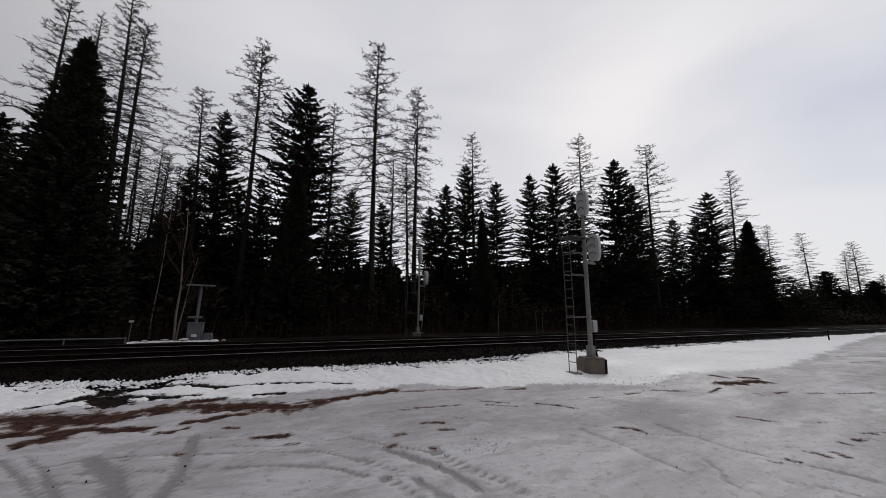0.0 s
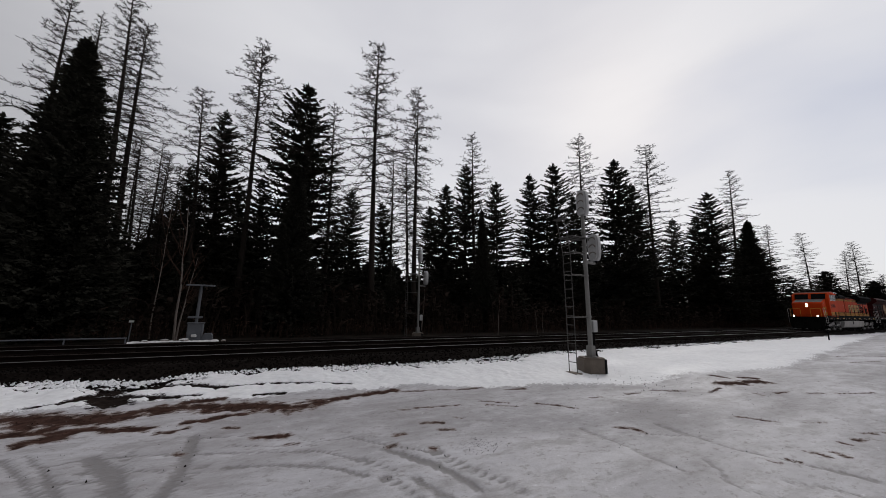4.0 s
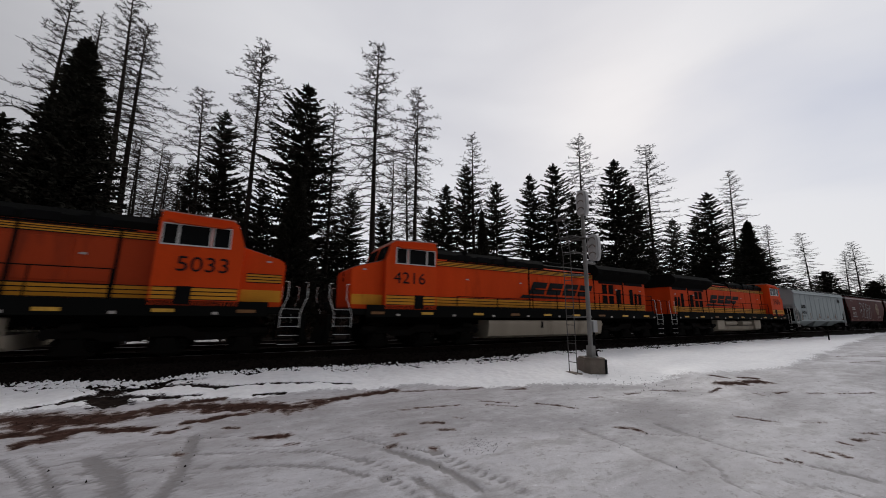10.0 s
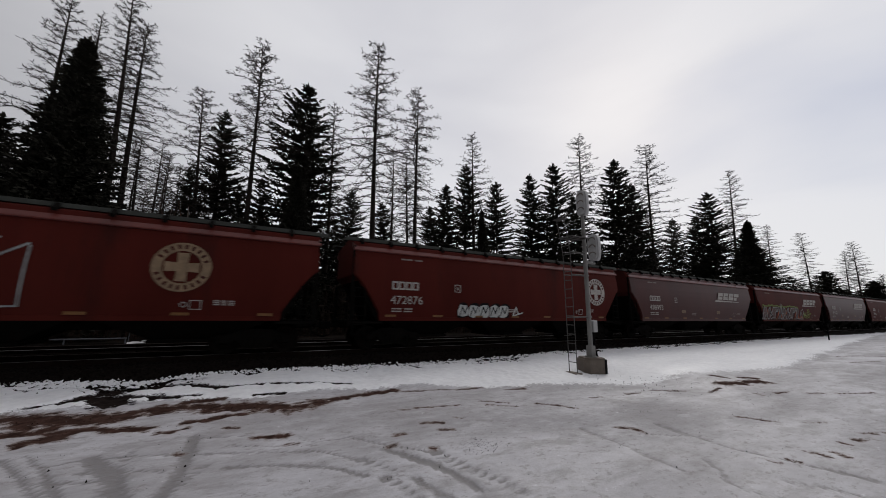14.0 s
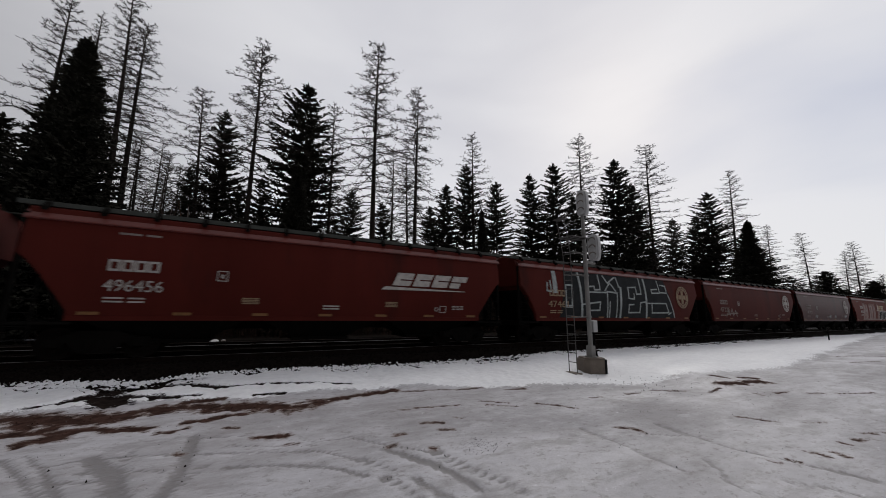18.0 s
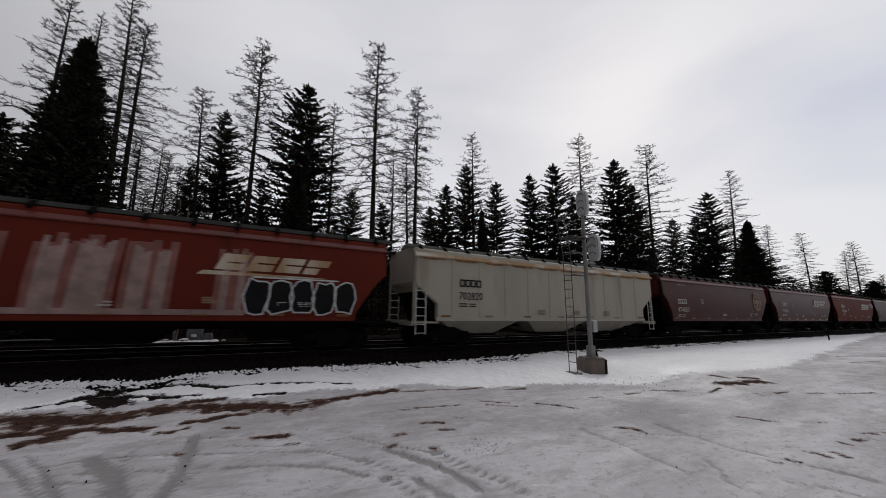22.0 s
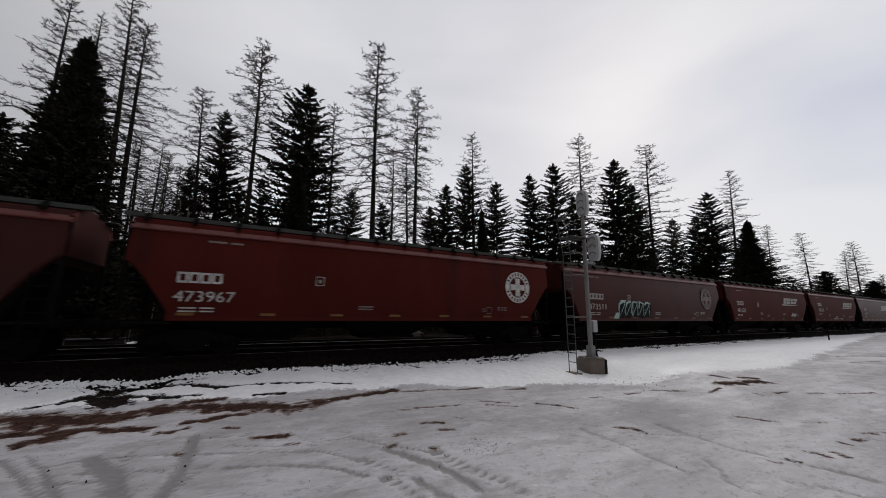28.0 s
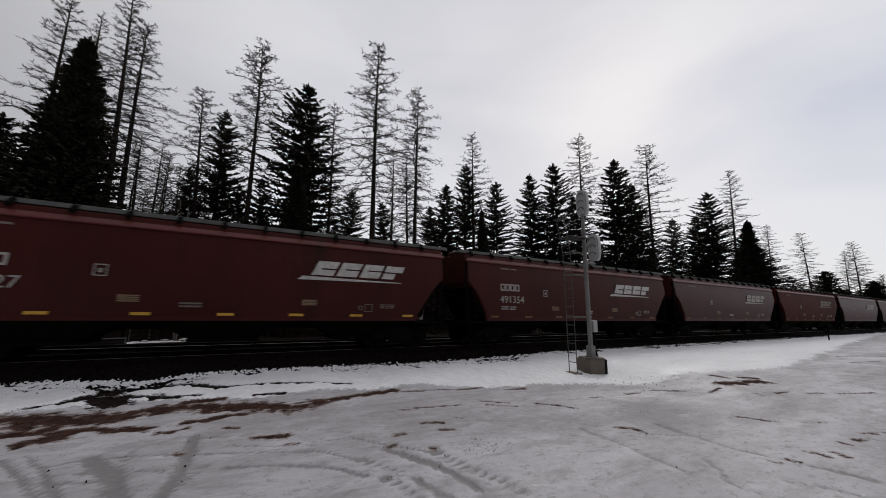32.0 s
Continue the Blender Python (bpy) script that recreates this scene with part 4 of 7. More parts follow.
def panel_post():
    p = tagged(empty("equipment_post", pose(-2.60, 8.3, -0.45)), "grey post with a flat top panel over equipment cabinets", "equipment post")
    bm = bmesh.new()
    rod(bm, (0, 0, 0), (0.02, 0, 3.1), 0.075, 10)
    part("post", bm, M["shaded_grey"], p)
    bm = bmesh.new()
    box(bm, -0.62, 0.62, -0.3, 0.3, -0.03, 0.05, 0.01, pose(0, 0, 3.12, 4, 0, 0))
    part("top_panel", bm, M["shaded_grey"], p)
    bm = bmesh.new()
    box(bm, -0.38, 0.24, -0.12, 0.12, 1.38, 1.48, 0.01)
    part("cross_arm", bm, M["shaded_grey"], p)
    bm = bmesh.new()
    box(bm, -0.32, 0.36, -0.28, 0.22, 0.0, 1.12, 0.03)
    box(bm, -0.36, 0.40, -0.32, 0.26, 1.10, 1.16, 0.02)
    cab = part("cabinet", bm, M["shaded_grey"], p, "grey steel cabinet")
    bm = bmesh.new()
    box(bm, -0.24, 0.28, -0.30, -0.282, 0.12, 1.0, 0.005)
    part("cabinet_door", bm, M["shaded_grey"], cab)
    bm = bmesh.new()
    prism(bm, [(0.38, 0.0), (0.82, 0.0), (0.82, 0.48), (0.74, 0.60), (0.46, 0.60), (0.38, 0.48)], "y", -0.3, 0.2)
    part("battery_box", bm, M["shaded_grey"], p)
    bm = bmesh.new()
    box(bm, -0.1, 0.14, -0.42, -0.3, 0.42, 0.56, 0.03)
    box(bm, -0.2, 0.1, -0.5, -0.3, 0.12, 0.24, 0.03)
    part("snow_cap", bm, M["white"], p)


panel_post()


def pipe_fence():
    f = tagged(empty("pipe_barrier", pose(-5.05, 7.3, -0.42)), "low grey pipe barrier beside the far track", "barrier")
    bm = bmesh.new()
    rod(bm, (-9.0, 0, 0.42), (0, 0, 0.44), 0.035, 8)
    part("top_pipe", bm, M["shaded_grey"], f)
    for x in (-8.2, -6.1, -4.1, -2.1, -0.05):
        bm = bmesh.new()
        rod(bm, (x, 0, -0.1), (x, 0, 0.44), 0.03, 8)
        part("post", bm, M["shaded_grey"], f)
    mk = tagged(empty("marker_stake", pose(-5.02, 7.35, -0.45)), "thin marker stake with a small pale plate", "marker")
    bm = bmesh.new()
    rod(bm, (0, 0, 0), (0.03, 0, 1.24), 0.02, 6)
    part("stake", bm, M["shaded_grey"], mk)
    bm = bmesh.new()
    box(bm, -0.07, 0.11, -0.03, 0.0, 1.20, 1.29)
    part("plate", bm, M["trim"], mk)


pipe_fence()


def boulder(x, y, s, seed):
    rng = random.Random(seed)
    bm = bmesh.new()
    bmesh.ops.create_icosphere(bm, subdivisions=2, radius=s)
    for v in bm.verts:
        k = 1 + 0.35 * noise.noise(v.co * (2.0 / s) + Vector((seed * 3.1, 0, 0)))
        v.co = Vector((v.co.x * k * 1.4, v.co.y * k, v.co.z * k * 0.7))
    rock = tagged(empty("rock", pose(x, y, -0.20, 0, 0, rng.uniform(0, 90))), "grey rock with snow on its top", "rock", "rocks by the far track")
    part("stone", bm, M["concrete"], rock)
    bm = bmesh.new()
    bmesh.ops.create_icosphere(bm, subdivisions=2, radius=s * 0.95)
    for v in bm.verts:
        k = 1 + 0.3 * noise.noise(v.co * (2.0 / s) + Vector((seed * 3.1, 1, 0)))
        v.co = Vector((v.co.x * k * 1.25, v.co.y * k * 0.9, s * 0.52 + max(v.co.z, -0.1 * s) * 0.22))
    part("snow_cap", bm, M["white"], rock)


for i, (x, y, s) in enumerate(((-4.8, 7.3, 0.10), (-4.45, 7.5, 0.14), (-4.05, 7.4, 0.11), (-3.7, 7.6, 0.16), (-3.4, 7.4, 0.10), (-2.9, 7.45, 0.22), (-1.95, 7.3, 0.10), (-1.6, 7.35, 0.12), (-1.2, 7.3, 0.09))):
    boulder(x, y, s, i + 1)


def snow_strip():
    """A ragged strip of old snow beyond the far track."""
    rng = random.Random(4)
    verts, faces = [], []
    n = 70
    for i in range(n + 1):
        x = -5.0 + 3.6 * i / n
        w = max(0.02, 0.09 + 0.22 * noise.noise((x * 2.9, 2.0, 0.0)))
        verts += [(x, 7.15 - w * 0.6, -0.23), (x, 7.2, -0.15 + 0.03 * rng.random()), (x, 7.2 + w, -0.22)]
    for i in range(n):
        for j in range(2):
            a = i * 3 + j
            faces.append((a, a + 3, a + 4, a + 1))
    tagged(new("snow_strip", mesh_of("snow_strip", verts, faces, M["white"], True)), "ragged strip of old snow by the rails", "snow", kind="structure")


snow_strip()


def mile_marker():
    p = tagged(empty("marker_post", pose(41.2, -4.46, -0.5)), "dark slim marker post standing in the snow", "marker")
    bm = bmesh.new()
    rod(bm, (0, 0, 0), (0.04, 0, 0.92), 0.045, 8)
    part("post", bm, M["black"], p)
    bm = bmesh.new()
    rod(bm, (0.04, 0, 0.92), (0.041, 0, 0.96), 0.055, 8)
    part("cap", bm, M["shaded_grime"], p)


mile_marker()


def sapling(x, y, high, lean, seed, stout, material, label):
    rng = random.Random(seed)
    t = tagged(empty("sapling", pose(x, y, GZ - 0.1)), label, "sapling", "bare saplings")
    V, F = [], []
    pts = [Vector((lean * (k / 5) ** 1.3 + rng.uniform(-0.04, 0.04), rng.uniform(-0.05, 0.05), high * k / 5)) for k in range(6)]
    tube(V, F, pts, [stout * (1 - 0.16 * k) for k in range(6)], 6)
    piece("trunk", mesh_of("trunk", V, F, material, True), t)
    V, F = [], []
    for _ in range(14):
        s = rng.uniform(0.35, 0.98)
        q = along(pts, s)
        d = Vector((rng.uniform(-1, 1), rng.uniform(-1, 1), rng.uniform(0.6, 1.6))).normalized() * high * rng.uniform(0.10, 0.28)
        tube(V, F, [q, q + d * 0.5, q + d + Vector((0, 0, 0.1 * high * rng.random()))], [stout * 0.4, stout * 0.25, stout * 0.08], 4)
        for _ in range(3):
            e = Vector((rng.uniform(-1, 1), rng.uniform(-1, 1), rng.uniform(0, 1))).normalized() * high * 0.07
            spike(V, F, q + d * rng.uniform(0.4, 1), e, stout * 0.1)
    piece("crown", mesh_of("crown", V, F, M["brush"]), t)


for i, (x, y, h, l, r) in enumerate(((-3.78, 10.5, 8.0, -0.25, 0.075), (-3.70, 10.6, 5.0, 0.45, 0.055), (-5.4, 13, 8.5, 0.1, 0.045))):
    sapling(x, y, h, l, i + 40, r, M["birch"], "pale bare sapling against the dark wood")
for i, (x, y, h, l, r) in enumerate(((11.3, 9.6, 4.2, 0.2, 0.035), (18.8, 10, 3.6, 0.3, 0.035), (23.8, 10.5, 2.4, 0.0, 0.03), (24.6, 10.5, 2.2, 0.1, 0.03), (28.0, 10.5, 2.6, 0.0, 0.03))):
    sapling(x, y, h, l, i + 60, r, M["birch"], "thin pale sapling beside the far track")

# ---- train: paints ----
def paint(name, c, dirt=(0.05, 0.035, 0.028), level=0.58, rough=0.6, var=0.16, spec=0.12):
    return mat(name, c, rough, var=var, scale=0.9, fine=25, bump=0.05, stain=(dirt, level), streak=5.0, spec=spec)


M["orange"] = paint("locomotive_orange", (0.56, 0.054, 0.008), (0.20, 0.026, 0.008), 0.58, spec=0.06)
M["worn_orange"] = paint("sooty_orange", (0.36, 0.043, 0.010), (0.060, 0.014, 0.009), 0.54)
# Light on the tilted roof edge is put into this pale paint.
M["lit_roof"] = paint("sky_lit_roof_paint", (0.36, 0.20, 0.16), (0.25, 0.13, 0.10), 0.55)
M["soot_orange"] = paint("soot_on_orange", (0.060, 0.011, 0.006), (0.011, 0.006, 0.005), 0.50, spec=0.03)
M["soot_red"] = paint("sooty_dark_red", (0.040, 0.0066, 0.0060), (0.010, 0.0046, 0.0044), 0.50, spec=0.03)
M["silver_tank"] = paint("silver_grey_tank", (0.42, 0.40, 0.38), (0.22, 0.19, 0.17), 0.6)
M["cab_orange"] = paint("fresh_orange", (0.60, 0.060, 0.010), (0.42, 0.045, 0.009), 0.64, spec=0.06)
M["yellow"] = paint("stripe_yellow", (0.58, 0.245, 0.022), (0.24, 0.105, 0.020), 0.58)
M["dark_green"] = paint("brunswick_black", (0.0062, 0.0064, 0.0060), (0.015, 0.013, 0.011), 0.62, 0.75, 0.16, 0.02)
M["cp_red"] = paint("faded_dark_red", (0.058, 0.0078, 0.0066), (0.018, 0.0050, 0.0048), 0.54, spec=0.04)
M["beige"] = paint("dusty_beige", (0.33, 0.285, 0.225), (0.13, 0.105, 0.08), 0.56)
M["truck_grey"] = paint("silver_truck", (0.30, 0.292, 0.282), (0.09, 0.077, 0.068), 0.52)
# Near black: the shade under the cars is part of this colour.
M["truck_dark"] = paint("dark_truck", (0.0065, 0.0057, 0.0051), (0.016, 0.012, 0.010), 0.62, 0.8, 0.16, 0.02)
M["rust_red"] = paint("mineral_red", (0.0700, 0.0113, 0.0082), (0.032, 0.0094, 0.0076), 0.57, rough=0.6, spec=0.06)
M["brown_red"] = paint("brown_red", (0.0540, 0.0102, 0.0084), (0.025, 0.0088, 0.0076), 0.56, rough=0.46, spec=0.14)
M["bright_red"] = paint("brighter_red", (0.1120, 0.0175, 0.0100), (0.060, 0.0135, 0.0090), 0.60, rough=0.6, spec=0.08)
M["plum_red"] = paint("plum_red", (0.0540, 0.0112, 0.0100), (0.028, 0.0098, 0.0088), 0.6, rough=0.44, spec=0.17)
M["dark_red"] = paint("dark_brown_red", (0.0440, 0.0120, 0.0104), (0.024, 0.0104, 0.0090), 0.56, rough=0.46, spec=0.14)
# Lighter, glossier red for top chords, with the sky's light put into it.
M["sky_lit_red"] = paint("sky_lit_chord_red", (0.115, 0.022, 0.017), (0.070, 0.018, 0.015), 0.58, rough=0.40, spec=0.34)
M["cai_grey"] = paint("pale_blue_grey", (0.31, 0.35, 0.355), (0.21, 0.235, 0.235), 0.62, var=0.07)
M["cream"] = paint("dirty_cream", (0.36, 0.335, 0.28), (0.25, 0.20, 0.145), 0.56, var=0.1)
M["rusty_edge"] = paint("rust_streaked_cream", (0.34, 0.22, 0.12), (0.55, 0.5, 0.42), 0.5)
M["walkway"] = mat("grey_roof_walk", (0.13, 0.135, 0.13), 0.7, scale=3, metal=0.3)
M["dark_walkway"] = mat("weathered_roof_walk", (0.050, 0.054, 0.048), 0.75, scale=3, metal=0.2)
M["dim_reflector"] = mat("dirty_reflector", (0.17, 0.075, 0.022), 0.6, scale=8)
M["reflector"] = mat("yellow_reflector", (0.60, 0.33, 0.04), 0.5, scale=8)
M["stencil"] = mat("faded_white_stencil", (0.40, 0.37, 0.345), 0.7, scale=6, var=0.25, stain=((0.2, 0.1, 0.08), 0.62))
M["grey_stencil"] = mat("grime_stencil", (0.20, 0.16, 0.145), 0.7, scale=6, var=0.25)
M["gold_mark"] = mat("golden_lettering", (0.46, 0.25, 0.055), 0.6, scale=4, var=0.2)
M["black_mark"] = mat("black_lettering", (0.010, 0.010, 0.011), 0.7, scale=4, spec=0.1)
# Wheels near black as well, the shade around them included.
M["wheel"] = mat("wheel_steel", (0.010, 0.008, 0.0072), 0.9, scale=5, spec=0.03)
M["silver_spray"] = mat("silver_spray_paint", (0.50, 0.51, 0.50), 0.5, scale=6, var=0.2)
M["mint_spray"] = mat("mint_spray_paint", (0.38, 0.52, 0.49), 0.6, scale=5, var=0.2)
M["slate_spray"] = mat("slate_spray_paint", (0.018, 0.0195, 0.021), 0.75, scale=2, var=0.3, spec=0.1)
M["white_spray"] = mat("white_spray_paint", (0.52, 0.50, 0.48), 0.6, scale=5, var=0.3)
M["green_spray"] = mat("green_spray_paint", (0.22, 0.36, 0.06), 0.6, scale=4, var=0.3)
M["chalk_spray"] = mat("chalky_spray_paint", (0.30, 0.325, 0.32), 0.7, scale=5, var=0.35)
M["dusk_spray"] = mat("dusky_pink_spray_paint", (0.105, 0.062, 0.058), 0.7, scale=3, var=0.45, stain=((0.16, 0.05, 0.06), 0.55))
M["orange_spray"] = mat("orange_spray_paint", (0.38, 0.09, 0.03), 0.7, scale=4, var=0.3)
M["moss_spray"] = mat("moss_spray_paint", (0.14, 0.20, 0.035), 0.7, scale=4, var=0.4)
M["cream_mark"] = mat("faded_cream_mark", (0.24, 0.165, 0.10), 0.7, scale=5, var=0.3)
M["rust_bloom"] = mat("rust_bloom", (0.22, 0.115, 0.05), 0.8, scale=5, var=0.35)
M["gold_leaf"] = mat("faded_gold_disc", (0.24, 0.105, 0.016), 0.6, scale=2, var=0.3)
M["thin_wash"] = mat("thin_pink_wash", (0.19, 0.075, 0.062), 0.7, scale=3, var=0.35)
M["wash"] = mat("thin_white_wash", (0.27, 0.185, 0.165), 0.7, scale=3, var=0.35)
M["lamp_on"] = bpy.data.materials.new("lit_headlight")
M["lamp_on"].use_nodes = True
M["lamp_on"].node_tree.nodes["Principled BSDF"].inputs["Emission Color"].default_value = (1.0, 0.80, 0.55, 1)
M["lamp_on"].node_tree.nodes["Principled BSDF"].inputs["Emission Strength"].default_value = 7.0


# ---- train: shared pieces ----
def lettering(text, size, material, parent, x, y, z, side, wide=1.0, name="lettering"):
    """Raised letters on a car's side; side is -1 or 1 for the y they face."""
    cu = bpy.data.curves.new("letters", "FONT")
    cu.body, cu.size, cu.extrude, cu.align_x, cu.resolution_u = text, size, 0.003, "CENTER", 3
    ob = new("letters", cu)
    me = bpy.data.meshes.new_from_object(ob)
    bpy.data.objects.remove(ob)
    me.materials.clear()
    me.materials.append(material)
    turn = Matrix.Rotation(radians(90), 4, "X") if side < 0 else Matrix.Rotation(radians(180), 4, "Z") @ Matrix.Rotation(radians(90), 4, "X")
    return piece(name, me, parent, Matrix.Translation((x, y, z)) @ turn @ Matrix.Diagonal((wide, 1, 1, 1)))


def conform(bm, style, lift):
    """Lays flat marks on a car's curved side."""
    low = min(abs(v.co.y) for v in bm.verts)
    for v in bm.verts:
        v.co.y = -(side_y(style, v.co.z) + lift + abs(v.co.y) - low)


def flat(bm, pts, y, side, thick=0.006):
    """A thin shape on a car's side from (x, z) points."""
    prism(bm, [(x, z) for x, z in pts], "y", y, y + side * thick)


def bars(bm, x, z, w, h, y, side, rows=2, gap=0.5, cells=(0.45, 0.4)):
    """Unreadable small writing: rows of plain bars."""
    for r in range(rows):
        zz = z - r * h * (1 + gap)
        cx = x
        for c in cells:
            box(bm, cx, cx + c * w, min(y, y + side * 0.005), max(y, y + side * 0.005), zz - h, zz)
            cx += c * w + 0.1 * w


def ribbon(bm, pts, width, y, side, thick=0.006):
    """A painted stroke through (x, z) points, in short runs so that it can follow a curved side."""
    for (a, b), (c, d) in zip(pts, pts[1:]):
        t = Vector((c - a, d - b))
        if t.length < 1e-4:
            continue
        n = Vector((-t.y, t.x)).normalized() * width / 2
        e = t.normalized() * width * 0.4
        k = max(1, int(abs(t.y) / 0.22 + 0.99))
        for i in range(k):
            p, q = Vector((a, b)) + t * (i / k), Vector((a, b)) + t * ((i + 1) / k)
            p, q = p - e if i == 0 else p, q + e if i == k - 1 else q
            flat(bm, [tuple(p + n), tuple(p - n), tuple(q - n), tuple(q + n)], y, side, thick)


def block_mark(material, parent, x0, x1, z0, z1, y, side, slant=0.35, tail=True, outline=None, name="painted_mark"):
    """A company mark as four plain blocks, with a wedge under them; x runs as the reader sees it."""
    d = -side

    def shape(mt, grow, yy, nm, up):
        bm = bmesh.new()
        w = (x1 - x0) / 4
        h = z1 - z0
        zb = z0 + (0.26 * h if tail else 0)
        hh = z1 - zb
        for i in range(4):
            a, b = x0 + i * w + w * 0.04 - grow, x0 + (i + 1) * w - w * (0.10 if tail else 0.22) + grow
            s = slant * hh
            mid = zb + hh * (0.45, 0.5, 0.52, 0.48)[i]
            lo, hi = zb - grow, z1 + grow
            g = 0 if grow else hh * 0.05
            if not tail:
                t = hh * 0.19
                slots = [(a, a + w * 0.30, lo, hi), (b - w * 0.24, b, lo, hi)] + [(a + w * 0.30, b - w * 0.24, q, q + t + 2 * grow) for q in (lo, mid - t / 2 - grow, hi - t - 2 * grow)]
                for q0, q1, r0, r1 in slots:
                    flat(bm, [(d * q0, r0), (d * q1, r0), (d * q1, r1), (d * q0, r1)], yy, side)
                continue
            for u0, u1 in ((lo, mid - g), (mid + g, hi)):
                k0, k1 = (u0 - zb) / hh, (u1 - zb) / hh
                bb = b - (w * 0.30 if (i == 3 and u0 < mid - 2 * g - 0.01 and not grow) else 0)
                pts = [(a + s * k0, u0), (bb + s * k0, u0), (bb + s * k1, u1), (a + s * k1, u1)]
                flat(bm, [(d * px, pz) for px, pz in pts], yy, side)
            if not grow and i in (0, 1, 2):
                box(bm, min(d * (a + s * 0.5), d * (a + s * 0.5 + w * 0.25)), max(d * (a + s * 0.5), d * (a + s * 0.5 + w * 0.25)), min(yy, yy + side * 0.006), max(yy, yy + side * 0.006), mid - g, mid + g)
        if tail:
            flat(bm, [(d * (x0 - 0.12 * (x1 - x0)), z0), (d * (x1 - 0.02), z0 + 0.05 * h), (d * (x1 - 0.02), z0 + 0.09 * h), (d * (x0 - 0.07 * (x1 - x0)), z0 + 0.19 * h)], yy, side)
        return tagged(part(nm, bm, mt, up), kind="stuff")

    yy = y
    if outline:
        shape(outline, 0.04, y, name, parent)
        yy = y + side * 0.007
    return shape(material, 0.0, yy, name, parent)


def disc(bm, x, z, r, y, side, inner=0.0, n=28, thick=0.006):
    for i in range(n):
        a, b = 6.2832 * i / n, 6.2832 * (i + 1) / n
        pts = [(x + r * math.cos(a), z + r * math.sin(a)), (x + r * math.cos(b), z + r * math.sin(b))]
        if inner:
            pts += [(x + inner * math.cos(b), z + inner * math.sin(b)), (x + inner * math.cos(a), z + inner * math.sin(a))]
        else:
            pts.append((x, z))
        flat(bm, pts, y, side, thick)


def wheelset_mesh(r, gauge=0.755):
    bm = bmesh.new()
    for s in (-1, 1):
        prof = [(0.0, 0.10), (0.05, r * 0.30), (0.075, r * 0.34), (0.03, r * 0.72), (0.055, r * 0.84), (0.062, r), (-0.055, r * 1.005), (-0.07, r * 1.055), (-0.085, r * 1.05), (-0.085, r * 0.84), (-0.03, r * 0.75), (-0.06, r * 0.3), (-0.07, 0.10)]
        n = 18
        rings = [[bm.verts.new((q * math.cos(6.2832 * i / n), s * (gauge + p), q * math.sin(6.2832 * i / n))) for p, q in prof] for i in range(n)]
        for i in range(n):
            for k in range(len(prof)):
                a, b, kk = rings[i], rings[(i + 1) % n], (k + 1) % len(prof)
                bm.faces.new((a[k], b[k], b[kk], a[kk]))
        for i in range(3):
            t = 6.2832 * i / 3
            box(bm, -0.03, 0.03, s * (gauge + 0.10) - 0.02, s * (gauge + 0.10) + 0.02, 0.03, 0.12, 0, Matrix.Rotation(t, 4, "Y"))
        rod(bm, (0, s * (gauge + 0.05), 0), (0, s * (gauge + 0.32), 0), 0.085, 12)
    rod(bm, (0, -gauge, 0), (0, gauge, 0), 0.09, 12)
    bmesh.ops.recalc_face_normals(bm, faces=bm.faces)
    me = bpy.data.meshes.new("wheelset")
    bm.to_mesh(me)
    bm.free()
    me.materials.append(M["wheel"])
    return me


WHEELS = {0.44: wheelset_mesh(0.44), 0.50: wheelset_mesh(0.50)}
turning = []


def coupler(parent, x, s):
    bm = bmesh.new()
    box(bm, min(x, x - s * 0.62), max(x, x - s * 0.62), -0.09, 0.09, 0.80, 0.96, 0.01)
    box(bm, min(x, x - s * 0.20), max(x, x - s * 0.20), -0.15, 0.17, 0.74, 1.02, 0.03)
    pipe(bm, [(x - s * 0.6, 0.35, 0.85), (x - s * 0.3, 0.42, 0.5), (x, 0.3, 0.42)], 0.025)
    part("coupler", bm, M["shaded_grime"], parent)


def freight_truck(parent, x):
    """A two-axle truck: two cast side frames with springs, a bolster, and turning wheelsets."""
    bm = bmesh.new()
    for s in (-1, 1):
        out = [(-1.15, 0.60), (-1.12, 0.36), (-0.70, 0.36), (-0.60, 0.50), (-0.34, 0.20), (0.34, 0.20), (0.60, 0.50), (0.70, 0.36), (1.12, 0.36), (1.15, 0.60), (0.72, 0.66), (0.42, 0.80), (-0.42, 0.80), (-0.72, 0.66)]
        y0 = s * 0.98
        prism(bm, out, "y", min(y0, y0 + s * 0.14), max(y0, y0 + s * 0.14))
        for k in (-0.18, 0, 0.18):
            rod(bm, (k, s * 1.08, 0.28), (k, s * 1.08, 0.56), 0.07, 8)
        for k in (-0.89, 0.89):
            box(bm, k - 0.13, k + 0.13, s * 1.09 - 0.09, s * 1.09 + 0.09, 0.36, 0.60, 0.02)
    box(bm, -0.2, 0.2, -1.0, 1.0, 0.5, 0.82, 0.03)
    truck = part("truck", bm, M["truck_dark"], parent, "dirty cast steel truck, its colour darkened for shade")
    truck.location = (x, 0, 0)
    for k in (-0.89, 0.89):
        w = piece("wheelset", WHEELS[0.44], truck, pose(k, 0, 0.44))
        turning.append((w, k, 0.44))


